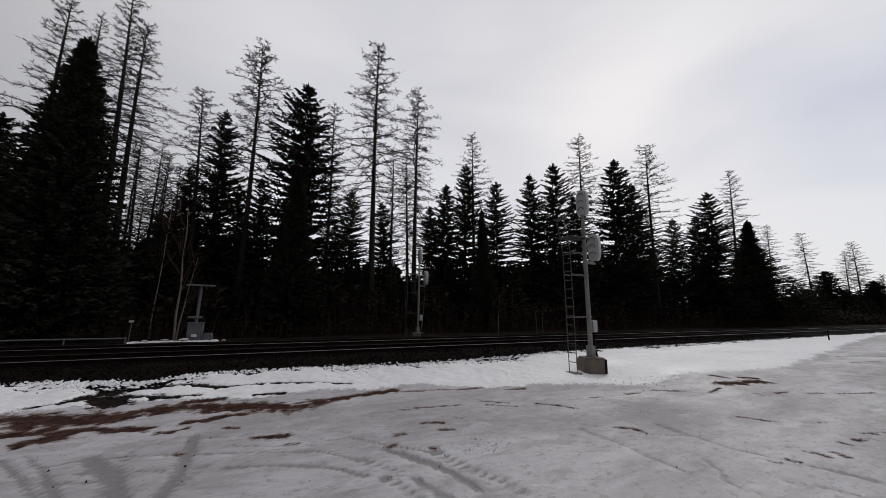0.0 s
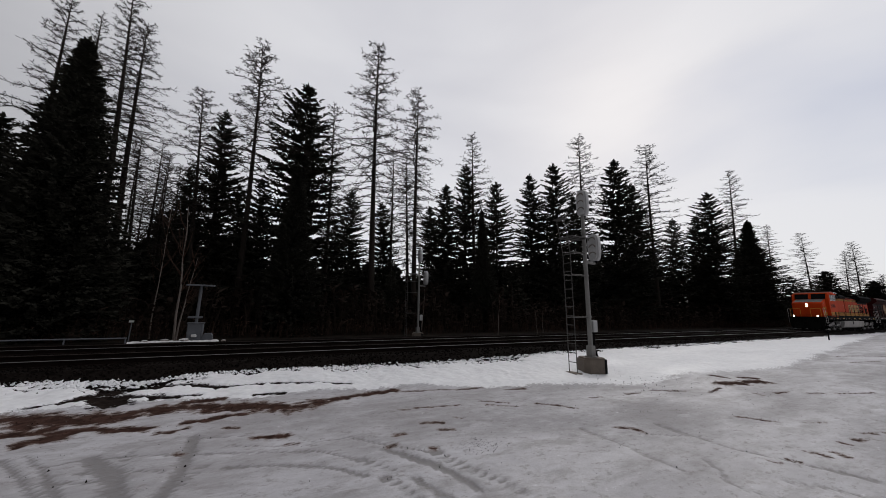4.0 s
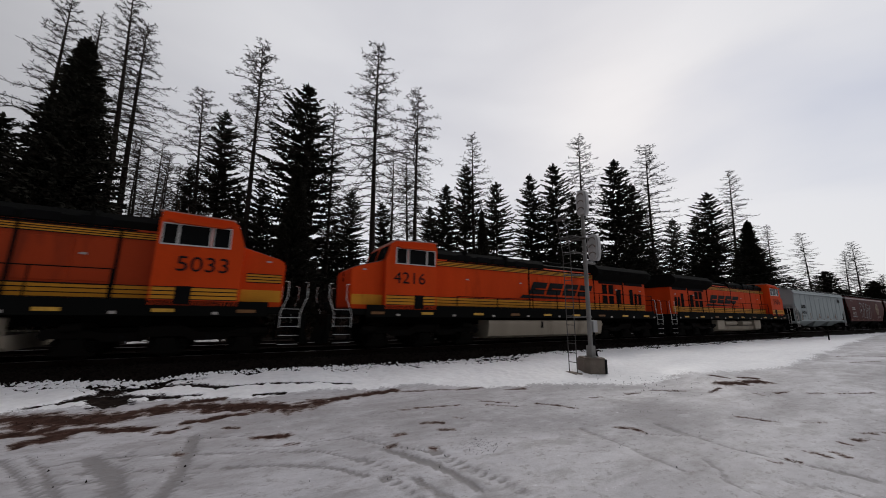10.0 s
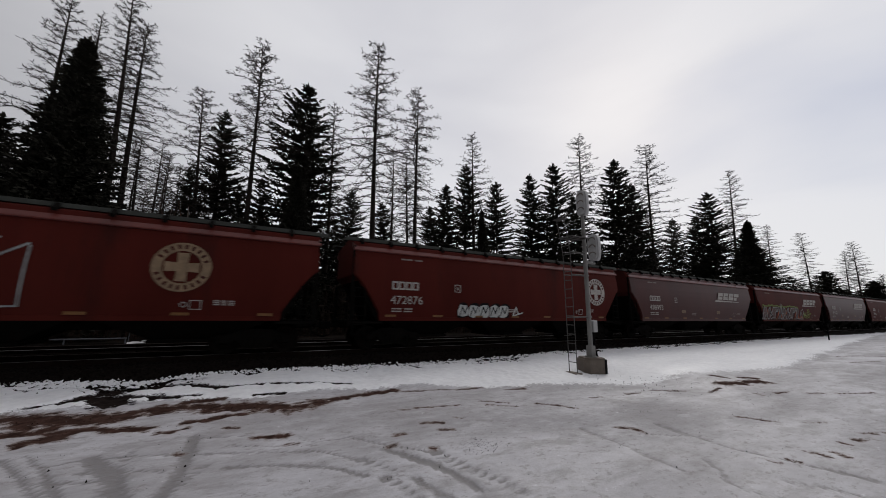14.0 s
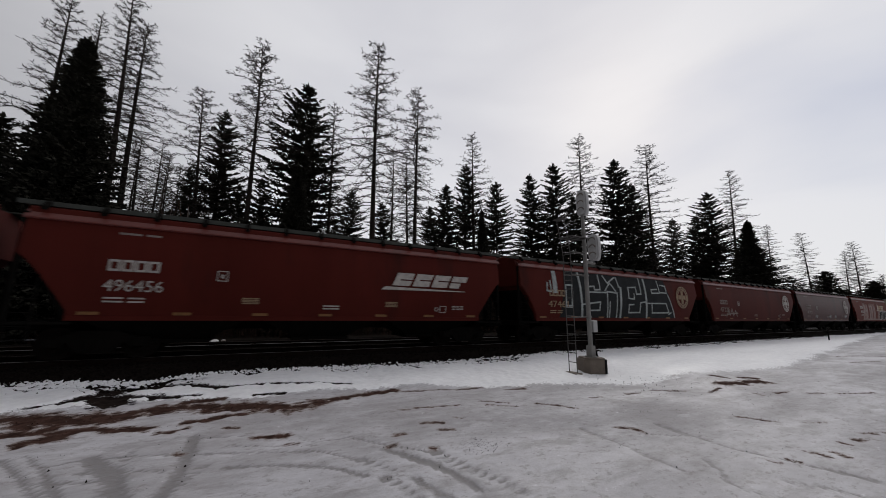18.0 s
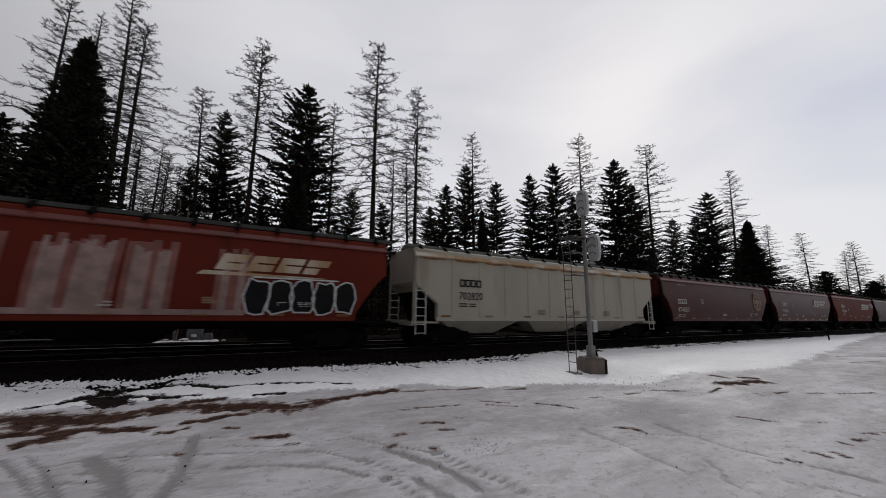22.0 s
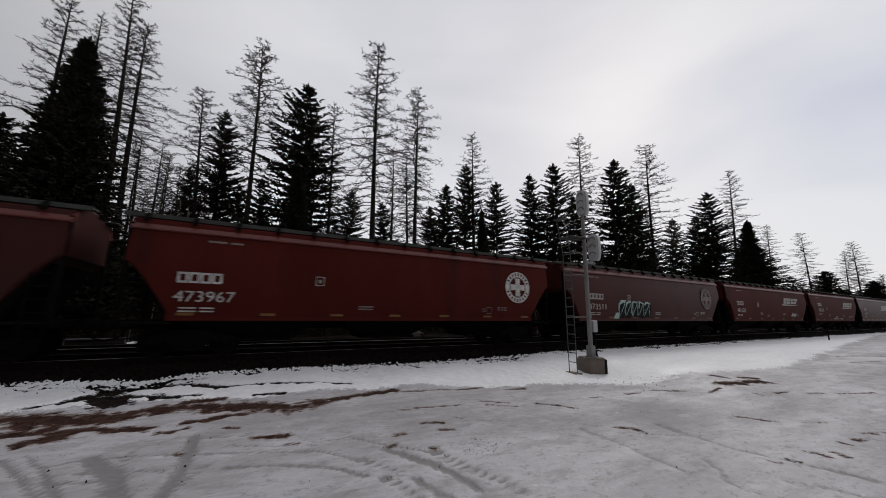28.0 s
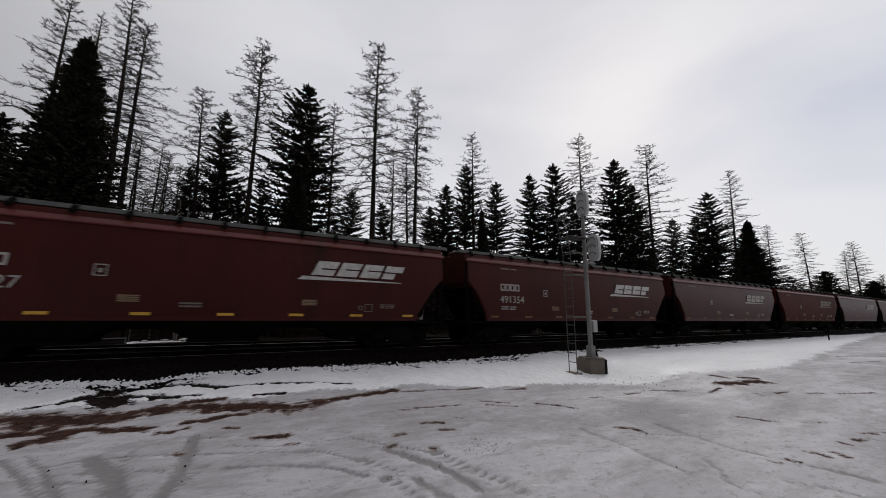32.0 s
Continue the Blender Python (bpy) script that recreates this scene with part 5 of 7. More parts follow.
# ---- train: grain hoppers ----
def hopper_body(levels, material, parent, label):
    """A body from levels of (z, half width, half length), closed above and below."""
    bm = bmesh.new()
    rings = []
    for z, y, x in levels:
        rings.append([bm.verts.new(p) for p in ((-x, -y, z), (x, -y, z), (x, y, z), (-x, y, z))])
    for a, b in zip(rings, rings[1:]):
        for i in range(4):
            j = (i + 1) % 4
            bm.faces.new((a[i], a[j], b[j], b[i]))
    bm.faces.new(rings[0][::-1])
    bm.faces.new(rings[-1])
    bmesh.ops.recalc_face_normals(bm, faces=bm.faces)
    es = [e for e in bm.edges if abs(e.verts[0].co.z - e.verts[1].co.z) > 0.1]
    bmesh.ops.bevel(bm, geom=es, offset=0.04, segments=2, affect="EDGES")
    return part("body", bm, material, parent, label)


def side_y(style, z):
    if style != "curved":
        return 1.52
    t = (z - 2.55) / 1.6
    return 1.56 - 0.21 * t * t


def hopper(style, coat, length, label, edge=None, walk_coat=None, bright=False):
    """A covered hopper: curved or ribbed sides, sloping ends, roof walk with hatches, outlet bays, ladders, trucks."""
    car = tagged(empty("grain_hopper_car"), label, "hopper car", "grain hopper cars")
    half = length / 2 - 0.62
    walk_coat = walk_coat or M["dark_walkway"]
    low = half - (1.15 if style == "curved" else 1.05)
    lv = []
    for z in (1.14, 1.36, 1.6, 1.8, 2.05, 2.3, 2.5, 2.68, 2.8, 3.1, 3.5, 3.74, 3.9):
        if style == "curved":
            x = half - 1.08 * min(1, max(0, (2.80 - z) / 1.45)) ** 0.78
        else:
            x = low if z < 1.8 else min(half, low + 1.05 * (z - 1.8) / 0.75)
        lv.append((z, side_y(style, z), x))
    lv += [(4.04, side_y(style, 3.9) - 0.03, half), (4.12, side_y(style, 3.9) - 0.20, half), (4.17, 0.75, half)]
    hopper_body(lv, coat, car, "")
    for s in (-1, 1):
        yy = side_y(style, 3.9)
        bm = bmesh.new()
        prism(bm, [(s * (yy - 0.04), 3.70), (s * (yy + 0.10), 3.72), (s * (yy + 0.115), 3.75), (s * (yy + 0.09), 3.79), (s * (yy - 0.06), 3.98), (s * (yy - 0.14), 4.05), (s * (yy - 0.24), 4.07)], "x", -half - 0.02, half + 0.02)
        # curved cars get the red that has sky light in its colour
        part("top_chord", bm, edge or (M["sky_lit_red"] if style == "curved" else coat), car)
        yy = side_y(style, 1.2)
        bm = bmesh.new()
        prism(bm, [(s * (yy - 0.04), 1.08), (s * (yy + 0.02), 1.08), (s * (yy + 0.02), 1.22), (s * (yy - 0.04), 1.24)], "x", -low - 0.05, low + 0.05)
        part("side_sill", bm, coat, car)
    if style != "curved":
        for s in (-1, 1):
            n = 10
            for i in range(n):
                x = -low + (2 * low) * (i + 0.5) / n
                bm = bmesh.new()
                box(bm, x - 0.035, x + 0.035, min(s * 1.515, s * 1.538), max(s * 1.515, s * 1.538), 1.24, 3.84, 0.006)
                part("side_rib", bm, coat, car)
    # roof walk on brackets, and hatches
    for sd in (-1, 1):
        bm = bmesh.new()
        box(bm, -half - 0.30, half + 0.30, sd * 1.02 - 0.24, sd * 1.02 + 0.24, 4.20, 4.235)
        box(bm, -half - 0.30, half + 0.30, sd * 1.265 - 0.015, sd * 1.265 + 0.015, 4.13, 4.26)
        board = part("running_board", bm, walk_coat, car, "grated roof walk")
        bm = bmesh.new()
        k = -half + 0.3
        while k < half:
            prism(bm, [(sd * 1.285, 4.25), (sd * 1.48, 4.07), (sd * 1.46, 3.98), (sd * 1.0, 4.10), (sd * 1.0, 4.20)], "x", k - 0.06, k + 0.06)
            k += 1.18
        tagged(part("walk_bracket", bm, M["shaded_grime"], board), kind="stuff")
    n = 4
    for i in range(n):
        x = -half + 2 * half * (i + 0.5) / n
        bm = bmesh.new()
        box(bm, x - half / n + 0.08, x + half / n - 0.08, -0.42, 0.42, 4.17, 4.38, 0.05)
        for q in (-0.7, 0.0, 0.7):
            box(bm, x + q * half / n - 0.04, x + q * half / n + 0.04, -0.5, 0.5, 4.2, 4.42, 0.01)
        part("hatch_cover", bm, M["walkway"] if style != "curved" else coat, car)
    # outlet bays under the body
    n = 3
    for i in range(n):
        x = -low + 2 * low * (i + 0.5) / n
        w = low / n
        bm = bmesh.new()
        a = [bm.verts.new(p) for p in ((x - w * 0.93, -1.42, 1.14), (x + w * 0.93, -1.42, 1.14), (x + w * 0.93, 1.42, 1.14), (x - w * 0.93, 1.42, 1.14))]
        b = [bm.verts.new(p) for p in ((x - w * 0.42, -0.75, 0.50), (x + w * 0.42, -0.75, 0.50), (x + w * 0.42, 0.75, 0.50), (x - w * 0.42, 0.75, 0.50))]
        for k in range(4):
            j = (k + 1) % 4
            bm.faces.new((a[k], a[j], b[j], b[k]))
        bm.faces.new(b)
        bm.faces.new(a[::-1])
        bmesh.ops.recalc_face_normals(bm, faces=bm.faces)
        # on curved cars near black, the shade under the body put into the colour
        bay = part("outlet_bay", bm, coat if style != "curved" else M["shaded_grime"], car)
        bm = bmesh.new()
        box(bm, x - w * 0.46, x + w * 0.46, -0.85, 0.85, 0.40, 0.50, 0.02)
        rod(bm, (x - w * 0.2, -1.15, 0.45), (x - w * 0.2, 1.15, 0.45), 0.035)
        part("outlet_gate", bm, M["shaded_grime"], bay)
    bm = bmesh.new()
    box(bm, -length / 2 + 0.55, length / 2 - 0.55, -0.2, 0.2, 0.78, 1.08, 0.02)
    part("centre_sill", bm, M["shaded_grime"], car)
    for e in (-1, 1):
        bm = bmesh.new()
        box(bm, min(e * (low - 0.1), e * (half + 0.1)), max(e * (low - 0.1), e * (half + 0.1)), -1.5, 1.5, 0.98, 1.05, 0.01)
        box(bm, min(e * (half + 0.02), e * (half + 0.10)), max(e * (half + 0.02), e * (half + 0.10)), -1.52, 1.52, 0.88, 1.08, 0.01)
        # curved cars' end parts are darkened for the shade between cars
        part("end_platform", bm, coat if style != "curved" else M["shaded_grime"], car)
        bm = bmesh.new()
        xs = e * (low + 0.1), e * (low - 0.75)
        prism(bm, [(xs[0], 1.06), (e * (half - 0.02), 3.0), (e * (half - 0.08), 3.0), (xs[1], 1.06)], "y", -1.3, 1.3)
        part("slope_sheet", bm, M["shaded_grime"], car)
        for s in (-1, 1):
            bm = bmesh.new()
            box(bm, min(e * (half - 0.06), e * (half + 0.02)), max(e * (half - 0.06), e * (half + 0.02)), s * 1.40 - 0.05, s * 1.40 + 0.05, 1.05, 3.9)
            part("corner_post", bm, coat if style != "curved" else M["shaded_grime"], car)
            bm = bmesh.new()
            lx = e * (half - 0.30)
            for q in (-0.22, 0.22):
                rod(bm, (lx + q, s * 1.50, 0.55), (lx + q, s * 1.50, 2.45 if style != "curved" else 2.3), 0.022, 6)
            for k in range(6):
                rod(bm, (lx - 0.22, s * 1.50, 0.60 + k * 0.34), (lx + 0.22, s * 1.50, 0.60 + k * 0.34), 0.016, 5)
            part("side_ladder", bm, M["trim"] if style != "curved" else M["shaded_grime"], car)
        coupler(car, e * length / 2, e)
        freight_truck(car, e * (length / 2 - 2.35))
    bm = bmesh.new()
    rod(bm, (half - 0.5, 0.5, 1.35), (half - 0.05, 0.5, 1.35), 0.16, 12)
    rod(bm, (half + 0.03, 0.5, 2.3), (half + 0.10, 0.5, 2.3), 0.28, 16)
    part("hand_brake", bm, M["shaded_grime"], car)
    for i in range(7):
        x = -low + 0.4 + (2 * low - 0.8) * i / 6
        bm = bmesh.new()
        yy = -side_y(style, 1.32)
        box(bm, x - 0.22, x + 0.22, yy - 0.022, yy - 0.014, 1.235, 1.32)
        part("reflector", bm, M[("reflector" if bright else "dim_reflector") if i % 2 == 0 or style == "curved" else "grey_stencil"], car)
    return car, half


def car_number(car, style, number, material, k):
    """The painted owner's mark, as hollow blocks, with the car's number under it and weight lines as bars."""
    x, z, broad = NUMBER_AT.get(k, (-5.6, 1.95, 1.45))
    yy = -max(side_y(style, z + q) for q in (-0.2, 0.0, 0.2)) - 0.024
    digits = tagged(lettering(number, 0.46, material, car, x, yy, z - 0.165, -1, 1.0, "car_number"), kind="stuff")
    wide = max(v.co.x for v in digits.data.vertices) - min(v.co.x for v in digits.data.vertices)
    digits.matrix_basis = digits.matrix_basis @ Matrix.Diagonal((broad / wide, 1, 1, 1))
    bm = bmesh.new()
    for i in range(4):
        a = x - broad / 2 + 0.06 + i * 0.29
        ribbon(bm, [(a, z + 0.42), (a + 0.20, z + 0.42), (a + 0.20, z + 0.68), (a, z + 0.68), (a, z + 0.42)], 0.062, yy, -1)
    conform(bm, style, 0.022)
    tagged(part("owner_mark", bm, material, car), kind="stuff")
    bm = bmesh.new()
    bars(bm, x - 0.62, z - 0.33, 1.0, 0.045, -side_y(style, z - 0.4) - 0.012, -1, 2, 1.2, (0.42, 0.36))
    conform(bm, style, 0.02)
    tagged(part("weight_panel", bm, material, car), kind="stuff")


def small_marks(car, style, half, rng):
    bm = bmesh.new()
    x = rng.uniform(-3.6, -3.0)
    yy = -side_y(style, 2.45) - 0.012
    ribbon(bm, [(x, 2.3), (x + 0.26, 2.3), (x + 0.26, 2.6), (x, 2.6), (x, 2.3)], 0.025, yy, -1)
    flat(bm, [(x + 0.09, 2.38), (x + 0.17, 2.38), (x + 0.17, 2.5), (x + 0.09, 2.5)], yy, -1)
    conform(bm, style, 0.02)
    part("inspection_square", bm, M["stencil"], car)
    bm = bmesh.new()
    yy = -side_y(style, 1.55) - 0.015
    x = rng.uniform(4.3, 4.8)
    ribbon(bm, [(x, 1.42), (x + 0.28, 1.42), (x + 0.28, 1.68), (x, 1.68), (x, 1.42)], 0.022, yy, -1)
    disc(bm, x - 0.16, 1.55, 0.085, yy, -1, 0.06, 14)
    bars(bm, x + 0.6, 1.70, 0.55, 0.032, yy, -1, 3, 0.8, (0.3, 0.2, 0.3))
    bars(bm, rng.uniform(-1.5, 0), 1.62, 0.7, 0.05, yy, -1, 2, 0.8, (0.8,))
    conform(bm, style, 0.02)
    tagged(part("stencil_panel", bm, M["stencil" if rng.random() < 0.6 else "grey_stencil"], car), kind="stuff")
    bm = bmesh.new()
    bars(bm, -half + 1.9, 3.55, 1.0, 0.06, -side_y(style, 3.6) - 0.02, -1, 1, 0.5, (0.5, 0.35))
    part("upper_stencil", bm, M["grey_stencil"], car)


def herald(car, style, x, z, r, material):
    """The round railway emblem as a plain ring and cross."""
    yy = -side_y(style, z) - 0.02
    bm = bmesh.new()
    disc(bm, x, z, r, yy, -1, r * 0.66)
    for k in range(4):
        a = radians(90 * k)
        c, s = math.cos(a), math.sin(a)
        pts = [(0.0, -0.16), (0.58, -0.20), (0.58, 0.20), (0.0, 0.16)]
        flat(bm, [(x + r * (p * c - q * s), z + r * (p * s + q * c)) for p, q in pts], yy - 0.001 * k, -1)
    bmesh.ops.remove_doubles(bm, verts=bm.verts, dist=1e-4)
    mark = part("round_emblem", bm, material, car, "faded white ring with a cross")
    bm = bmesh.new()
    for k in range(20):
        a = radians(20 + k * 16.5)
        if abs(math.sin(a)) < 0.25:
            continue
        c, s = math.cos(a), math.sin(a)
        pts = [(0.74, -0.05), (0.92, -0.06), (0.92, 0.05), (0.74, 0.04)]
        flat(bm, [(x + r * (p * c - q * s), z + r * (p * s + q * c)) for p, q in pts], yy - 0.0065, -1, 0.004)
    tagged(part("rim_lettering", bm, M["brown_red"], mark), kind="stuff")


def swoosh(car, style, x0, x1, z0, z1, material):
    block_mark(material, car, x0, x1, z0, z1, -side_y(style, (z0 + z1) / 2) - 0.03, -1, 0.45)


def spray(car, style, strokes, width, material, z=2.4, name="graffiti", lift=0.03, label=""):
    bm = bmesh.new()
    for pts in strokes:
        ribbon(bm, pts, width, -side_y(style, z) - lift, -1)
    conform(bm, style, lift)
    return tagged(part(name, bm, material, car, label), kind="stuff")


def patch(car, style, shapes, material, z=2.4, name="graffiti", lift=0.022, label=""):
    bm = bmesh.new()
    for pts in shapes:
        flat(bm, pts, -side_y(style, z) - lift, -1)
    conform(bm, style, lift)
    return tagged(part(name, bm, material, car, label), kind="stuff")


def wild(x0, x1, z0, z1, n, rng):
    """Rounded interlocking letter-like shapes side by side."""
    out = []
    w = (x1 - x0) / n
    for i in range(n):
        a, b = x0 + i * w, x0 + (i + 1) * w * 1.0 + 0.12 * w
        b = a + w * 1.12
        m = (a + b) / 2
        pts = []
        for k in range(12):
            t = 6.2832 * k / 12
            rx = (b - a) / 2 * rng.uniform(0.72, 1.05)
            rz = (z1 - z0) / 2 * rng.uniform(0.78, 1.08)
            e = 0.6
            cx, sz = math.cos(t), math.sin(t)
            pts.append((m + rx * math.copysign(abs(cx) ** e, cx), (z0 + z1) / 2 + rz * math.copysign(abs(sz) ** e, sz)))
        out.append(pts)
    return out


def closed(shape):
    return shape + shape[:1]

# ---- train: the cars, one by one ----
S0 = 132.617


def run(t):
    """How far the train has rolled: it slows a little on the way."""
    return 19.45 * t - 0.011 * t * t


LOCO_AT = [9.2, 30.5, 51.9, 73.8, 95.3]
# where each hopper car couples to the one before it, from the fifth place of the train on
GAPS = [105.93, 122.19, 140.05, 156.9, 174.4, 191.45, 207.85, 224.5, 242.2, 259.98, 277.7, 295.0, 312.75, 329.93, 346.55, 363.7, 381.9, 399.4, 417.06, 434.85, 452.8, 469.43, 486.1, 502.8, 520.2, 537.4, 554.6, 571.8, 589.0, 606.2]
# middle, height and width of the painted numbers
NUMBER_AT = {5: (-5.43, 1.95, 1.19), 6: (-5.97, 2.05, 1.43), 7: (-5.62, 1.90, 1.37), 10: (-5.15, 1.99, 1.47), 11: (-5.27, 2.05, 1.31), 15: (-4.61, 2.26, 1.70), 16: (-5.53, 2.16, 1.23), 17: (-5.65, 1.85, 1.45), 18: (-5.14, 2.05, 1.36),
             19: (-4.67, 2.25, 1.70), 20: (-6.44, 1.85, 1.40), 22: (-6.20, 1.81, 1.55), 23: (-5.73, 1.88, 1.43), 24: (-6.16, 1.95, 1.45), 25: (-5.10, 2.25, 1.58), 26: (-5.20, 2.05, 1.45), 27: (-5.23, 2.08, 1.45)}
train = []


def couple(car, k, turned=False):
    at = LOCO_AT[k] if k < 5 else (GAPS[k - 5] + GAPS[k - 4]) / 2
    train.append((car, at, 180 if turned else 0))


def long(k):
    return GAPS[k - 4] - GAPS[k - 5]


def herald_car(k, coat, number, label, mark="stencil", disc_mat="stencil", zh=2.66, rh=0.74, marks=True, back=2.05):
    rng = random.Random(k)
    car, half = hopper("curved", coat, long(k), label)
    if number:
        car_number(car, "curved", number, M[mark], k)
    herald(car, "curved", half - back, zh, rh, M[disc_mat])
    if marks:
        small_marks(car, "curved", half, rng)
    couple(car, k)
    return car, half, rng


def swoosh_car(k, coat, number, label, mark="stencil"):
    rng = random.Random(k)
    car, half = hopper("curved", coat, long(k), label, None, M["walkway"] if k in (18, 26, 27) else None, k in (18, 26))
    if number:
        car_number(car, "curved", number, M["stencil"], k)
    lower = 0.22 if k == 11 else 0.0
    swoosh(car, "curved", 2.38, 5.78, 2.49 - lower, 3.18 - lower, M[mark])
    small_marks(car, "curved", half, rng)
    bm = bmesh.new()
    for x in (-2.6, 2.2):
        bars(bm, x, 1.80, 0.6, 0.035, -side_y("curved", 1.7) - 0.014, -1, 4, 0.5, (0.8,))
    tagged(part("warning_panel", bm, M["cream_mark"], car), kind="stuff")
    couple(car, k)
    return car, half, rng


def ribbed_car(k, coat, number, label, edge, letters):
    car, half = hopper("ribbed", coat, long(k), label, edge, M["walkway"])
    car_number(car, "ribbed", number, letters, k)
    bm = bmesh.new()
    for x in (-1.6, 0.9, 3.4):
        bars(bm, x, 1.62, 0.6, 0.05, -1.57, -1, 4, 0.3, (0.8,))
    tagged(part("stencil_panel", bm, M["grey_stencil"], car), kind="stuff")
    couple(car, k)
    return car, half


def build_cars():
    car, half = ribbed_car(5, M["cai_grey"], "540093", "pale blue-grey ribbed covered hopper with dark lettering", None, M["black_mark"])
    bm = bmesh.new()
    for x0, x1, lean in ((5.25, 5.48, 0.0), (5.50, 5.76, 0.06), (5.83, 5.93, 0.0)):
        flat(bm, [(x0, 3.14), (x1, 3.14), (x1, 3.50), (x0 + 2 * lean, 3.50)], -1.575, -1)
    tagged(part("painted_mark", bm, M["black_mark"], car), kind="stuff")
    for x in (-6.2, -3.9, -1.35, 1.2, 3.7):
        bm = bmesh.new()
        box(bm, x - 0.035, x + 0.035, -1.580, -1.572, 1.38, 1.85)
        part("rust_stripe", bm, M["rust_line"], car)

    car, half, rng = herald_car(6, M["rust_red"], "480255", "rust-red grain hopper tagged with tall white outlined letters", disc_mat="cream_mark", back=3.90)
    big = [[(-3.36, 3.18), (-3.05, 3.39), (-2.5, 3.24), (-2.08, 2.7), (-2.11, 2.25), (-2.5, 1.69), (-3, 1.52)], [(-3.04, 3.3), (-3, 1.52)], [(-2.01, 3.33), (-1.8, 2.66), (-1.83, 1.38)],
           [(-1.93, 2.94), (-1.59, 2.94), (-1.2, 3.35)], [(-1.81, 2.52), (-1.28, 2.58), (-1.32, 2.69)], [(-1.84, 1.54), (-0.87, 1.59), (-0.86, 3.02)],
           [(-0.13, 3.07), (-0.34, 3.3), (-0.7, 3.05), (-0.5, 2.74), (0.21, 2.67), (0.26, 2.36), (-0.37, 1.34), (-0.85, 2.37)], [(0.32, 1.47), (0.32, 3.1), (0.66, 3.15)],
           [(1.19, 3.04), (0.35, 2.43), (0.58, 1.41), (1.19, 1.44), (1.22, 2.98)], [(-0.43, 2.51), (-0.23, 2.32)], [(-0.24, 2.52), (-0.42, 2.31)], [(-3.64, 2.66), (-3.51, 2.19)]]
    spray(car, "curved", big, 0.045, M["chalk_spray"])
    spray(car, "curved", [[(-6.3, 1.6), (-6.1, 1.72), (-5.9, 1.58), (-5.75, 1.67), (-5.42, 1.72), (-5.4, 1.55), (-5.16, 1.73), (-5.06, 1.56), (-4.63, 1.7)]], 0.045, M["chalk_spray"], 1.8)

    car, half, rng = herald_car(7, M["rust_red"], "472876", "rust-red grain hopper with a silver spray-painted piece low on its side")
    shapes = wild(-3.25, -0.45, 1.22, 1.80, 5, rng)
    patch(car, "curved", [[(x, z + (0.05 if z > 1.7 else -0.04)) for x, z in s] for s in wild(-3.3, -0.4, 1.2, 1.85, 5, random.Random(7))], M["black_mark"], 1.8, lift=0.012)
    patch(car, "curved", [s for s in shapes], M["silver_spray"], 1.8, lift=0.02)
    spray(car, "curved", [[(x + 0.1, 1.32), (x + 0.2, 1.68), (x + 0.35, 1.42), (x + 0.45, 1.7)] for x in (-3.2, -2.65, -2.1, -1.55, -1.0)], 0.045, M["black_mark"], 1.8, lift=0.03)
    spray(car, "curved", [[(-0.15, 1.35), (0.0, 1.7), (0.15, 1.4), (0.4, 1.45), (-0.1, 1.32)]], 0.06, M["silver_spray"], 1.8)

    swoosh_car(8, M["plum_red"], "498993", "plum-red grain hopper with a plain white mark")
    car, half, rng = swoosh_car(9, M["rust_red"], "", "rust-red grain hopper with a colourful graffiti mural along its side")
    fills = [[(-3.16, 1.72), (-2.84, 2.3), (-2.31, 2.18), (-2.1, 1.53), (-1.94, 1.25), (-2.18, 1.25), (-2.34, 1.45), (-2.55, 1.25), (-2.97, 1.25)], [(-2.09, 2.0), (-1.58, 2.31), (-1.25, 2.33), (-1.59, 1.78), (-1.27, 1.63), (-1.73, 1.25), (-1.93, 1.54)],
             [(-1.49, 1.71), (-0.99, 2.26), (0.18, 2.33), (0.07, 1.84), (-0.27, 1.83), (-0.45, 1.25), (-1.38, 1.25), (-1.01, 1.56)], [(0.1, 2.15), (0.86, 2.23), (0.8, 1.78), (0.54, 1.51), (1.24, 1.25), (0.26, 1.25), (0.44, 1.68)]]
    lines = [[(-3.07, 1.33), (-2.93, 1.84), (-2.82, 2.3), (-2.37, 2.22), (-2.17, 1.61), (-1.98, 1.3)], [(-3.06, 1.73), (-2.66, 1.8)], [(-3.14, 1.29), (-2.92, 1.26), (-2.24, 1.26)], [(-2.72, 1.26), (-2.57, 1.6), (-2.41, 1.6)],
             [(-1.98, 1.3), (-1.68, 1.26), (-1.47, 1.55), (-1.03, 1.64)], [(-2.11, 1.96), (-1.58, 2.31), (-1.6, 1.85), (-1.22, 1.88)], [(-1.48, 1.63), (-1.03, 2.13), (-0.99, 2.26), (0.18, 2.33), (-0.01, 1.91), (-0.55, 1.89), (-0.51, 1.26)],
             [(-1.38, 1.26), (-1.05, 1.4), (-0.61, 1.42)], [(-0.38, 2.13), (-0.25, 1.9), (0.1, 2.15)], [(0.37, 2.25), (0.3, 1.68), (0.26, 1.26)], [(0.37, 2.25), (0.86, 2.23), (0.8, 1.74), (0.48, 1.38), (1.24, 1.26)]]
    curl = [[(1.71, 1.26), (1.34, 1.71), (1.46, 2.03), (1.93, 2.2), (2.16, 1.97), (2.06, 1.73), (1.75, 1.63), (1.61, 1.81), (1.79, 1.95)], [(1.48, 1.26), (1.44, 1.53)], [(2, 1.26), (1.92, 1.54)]]
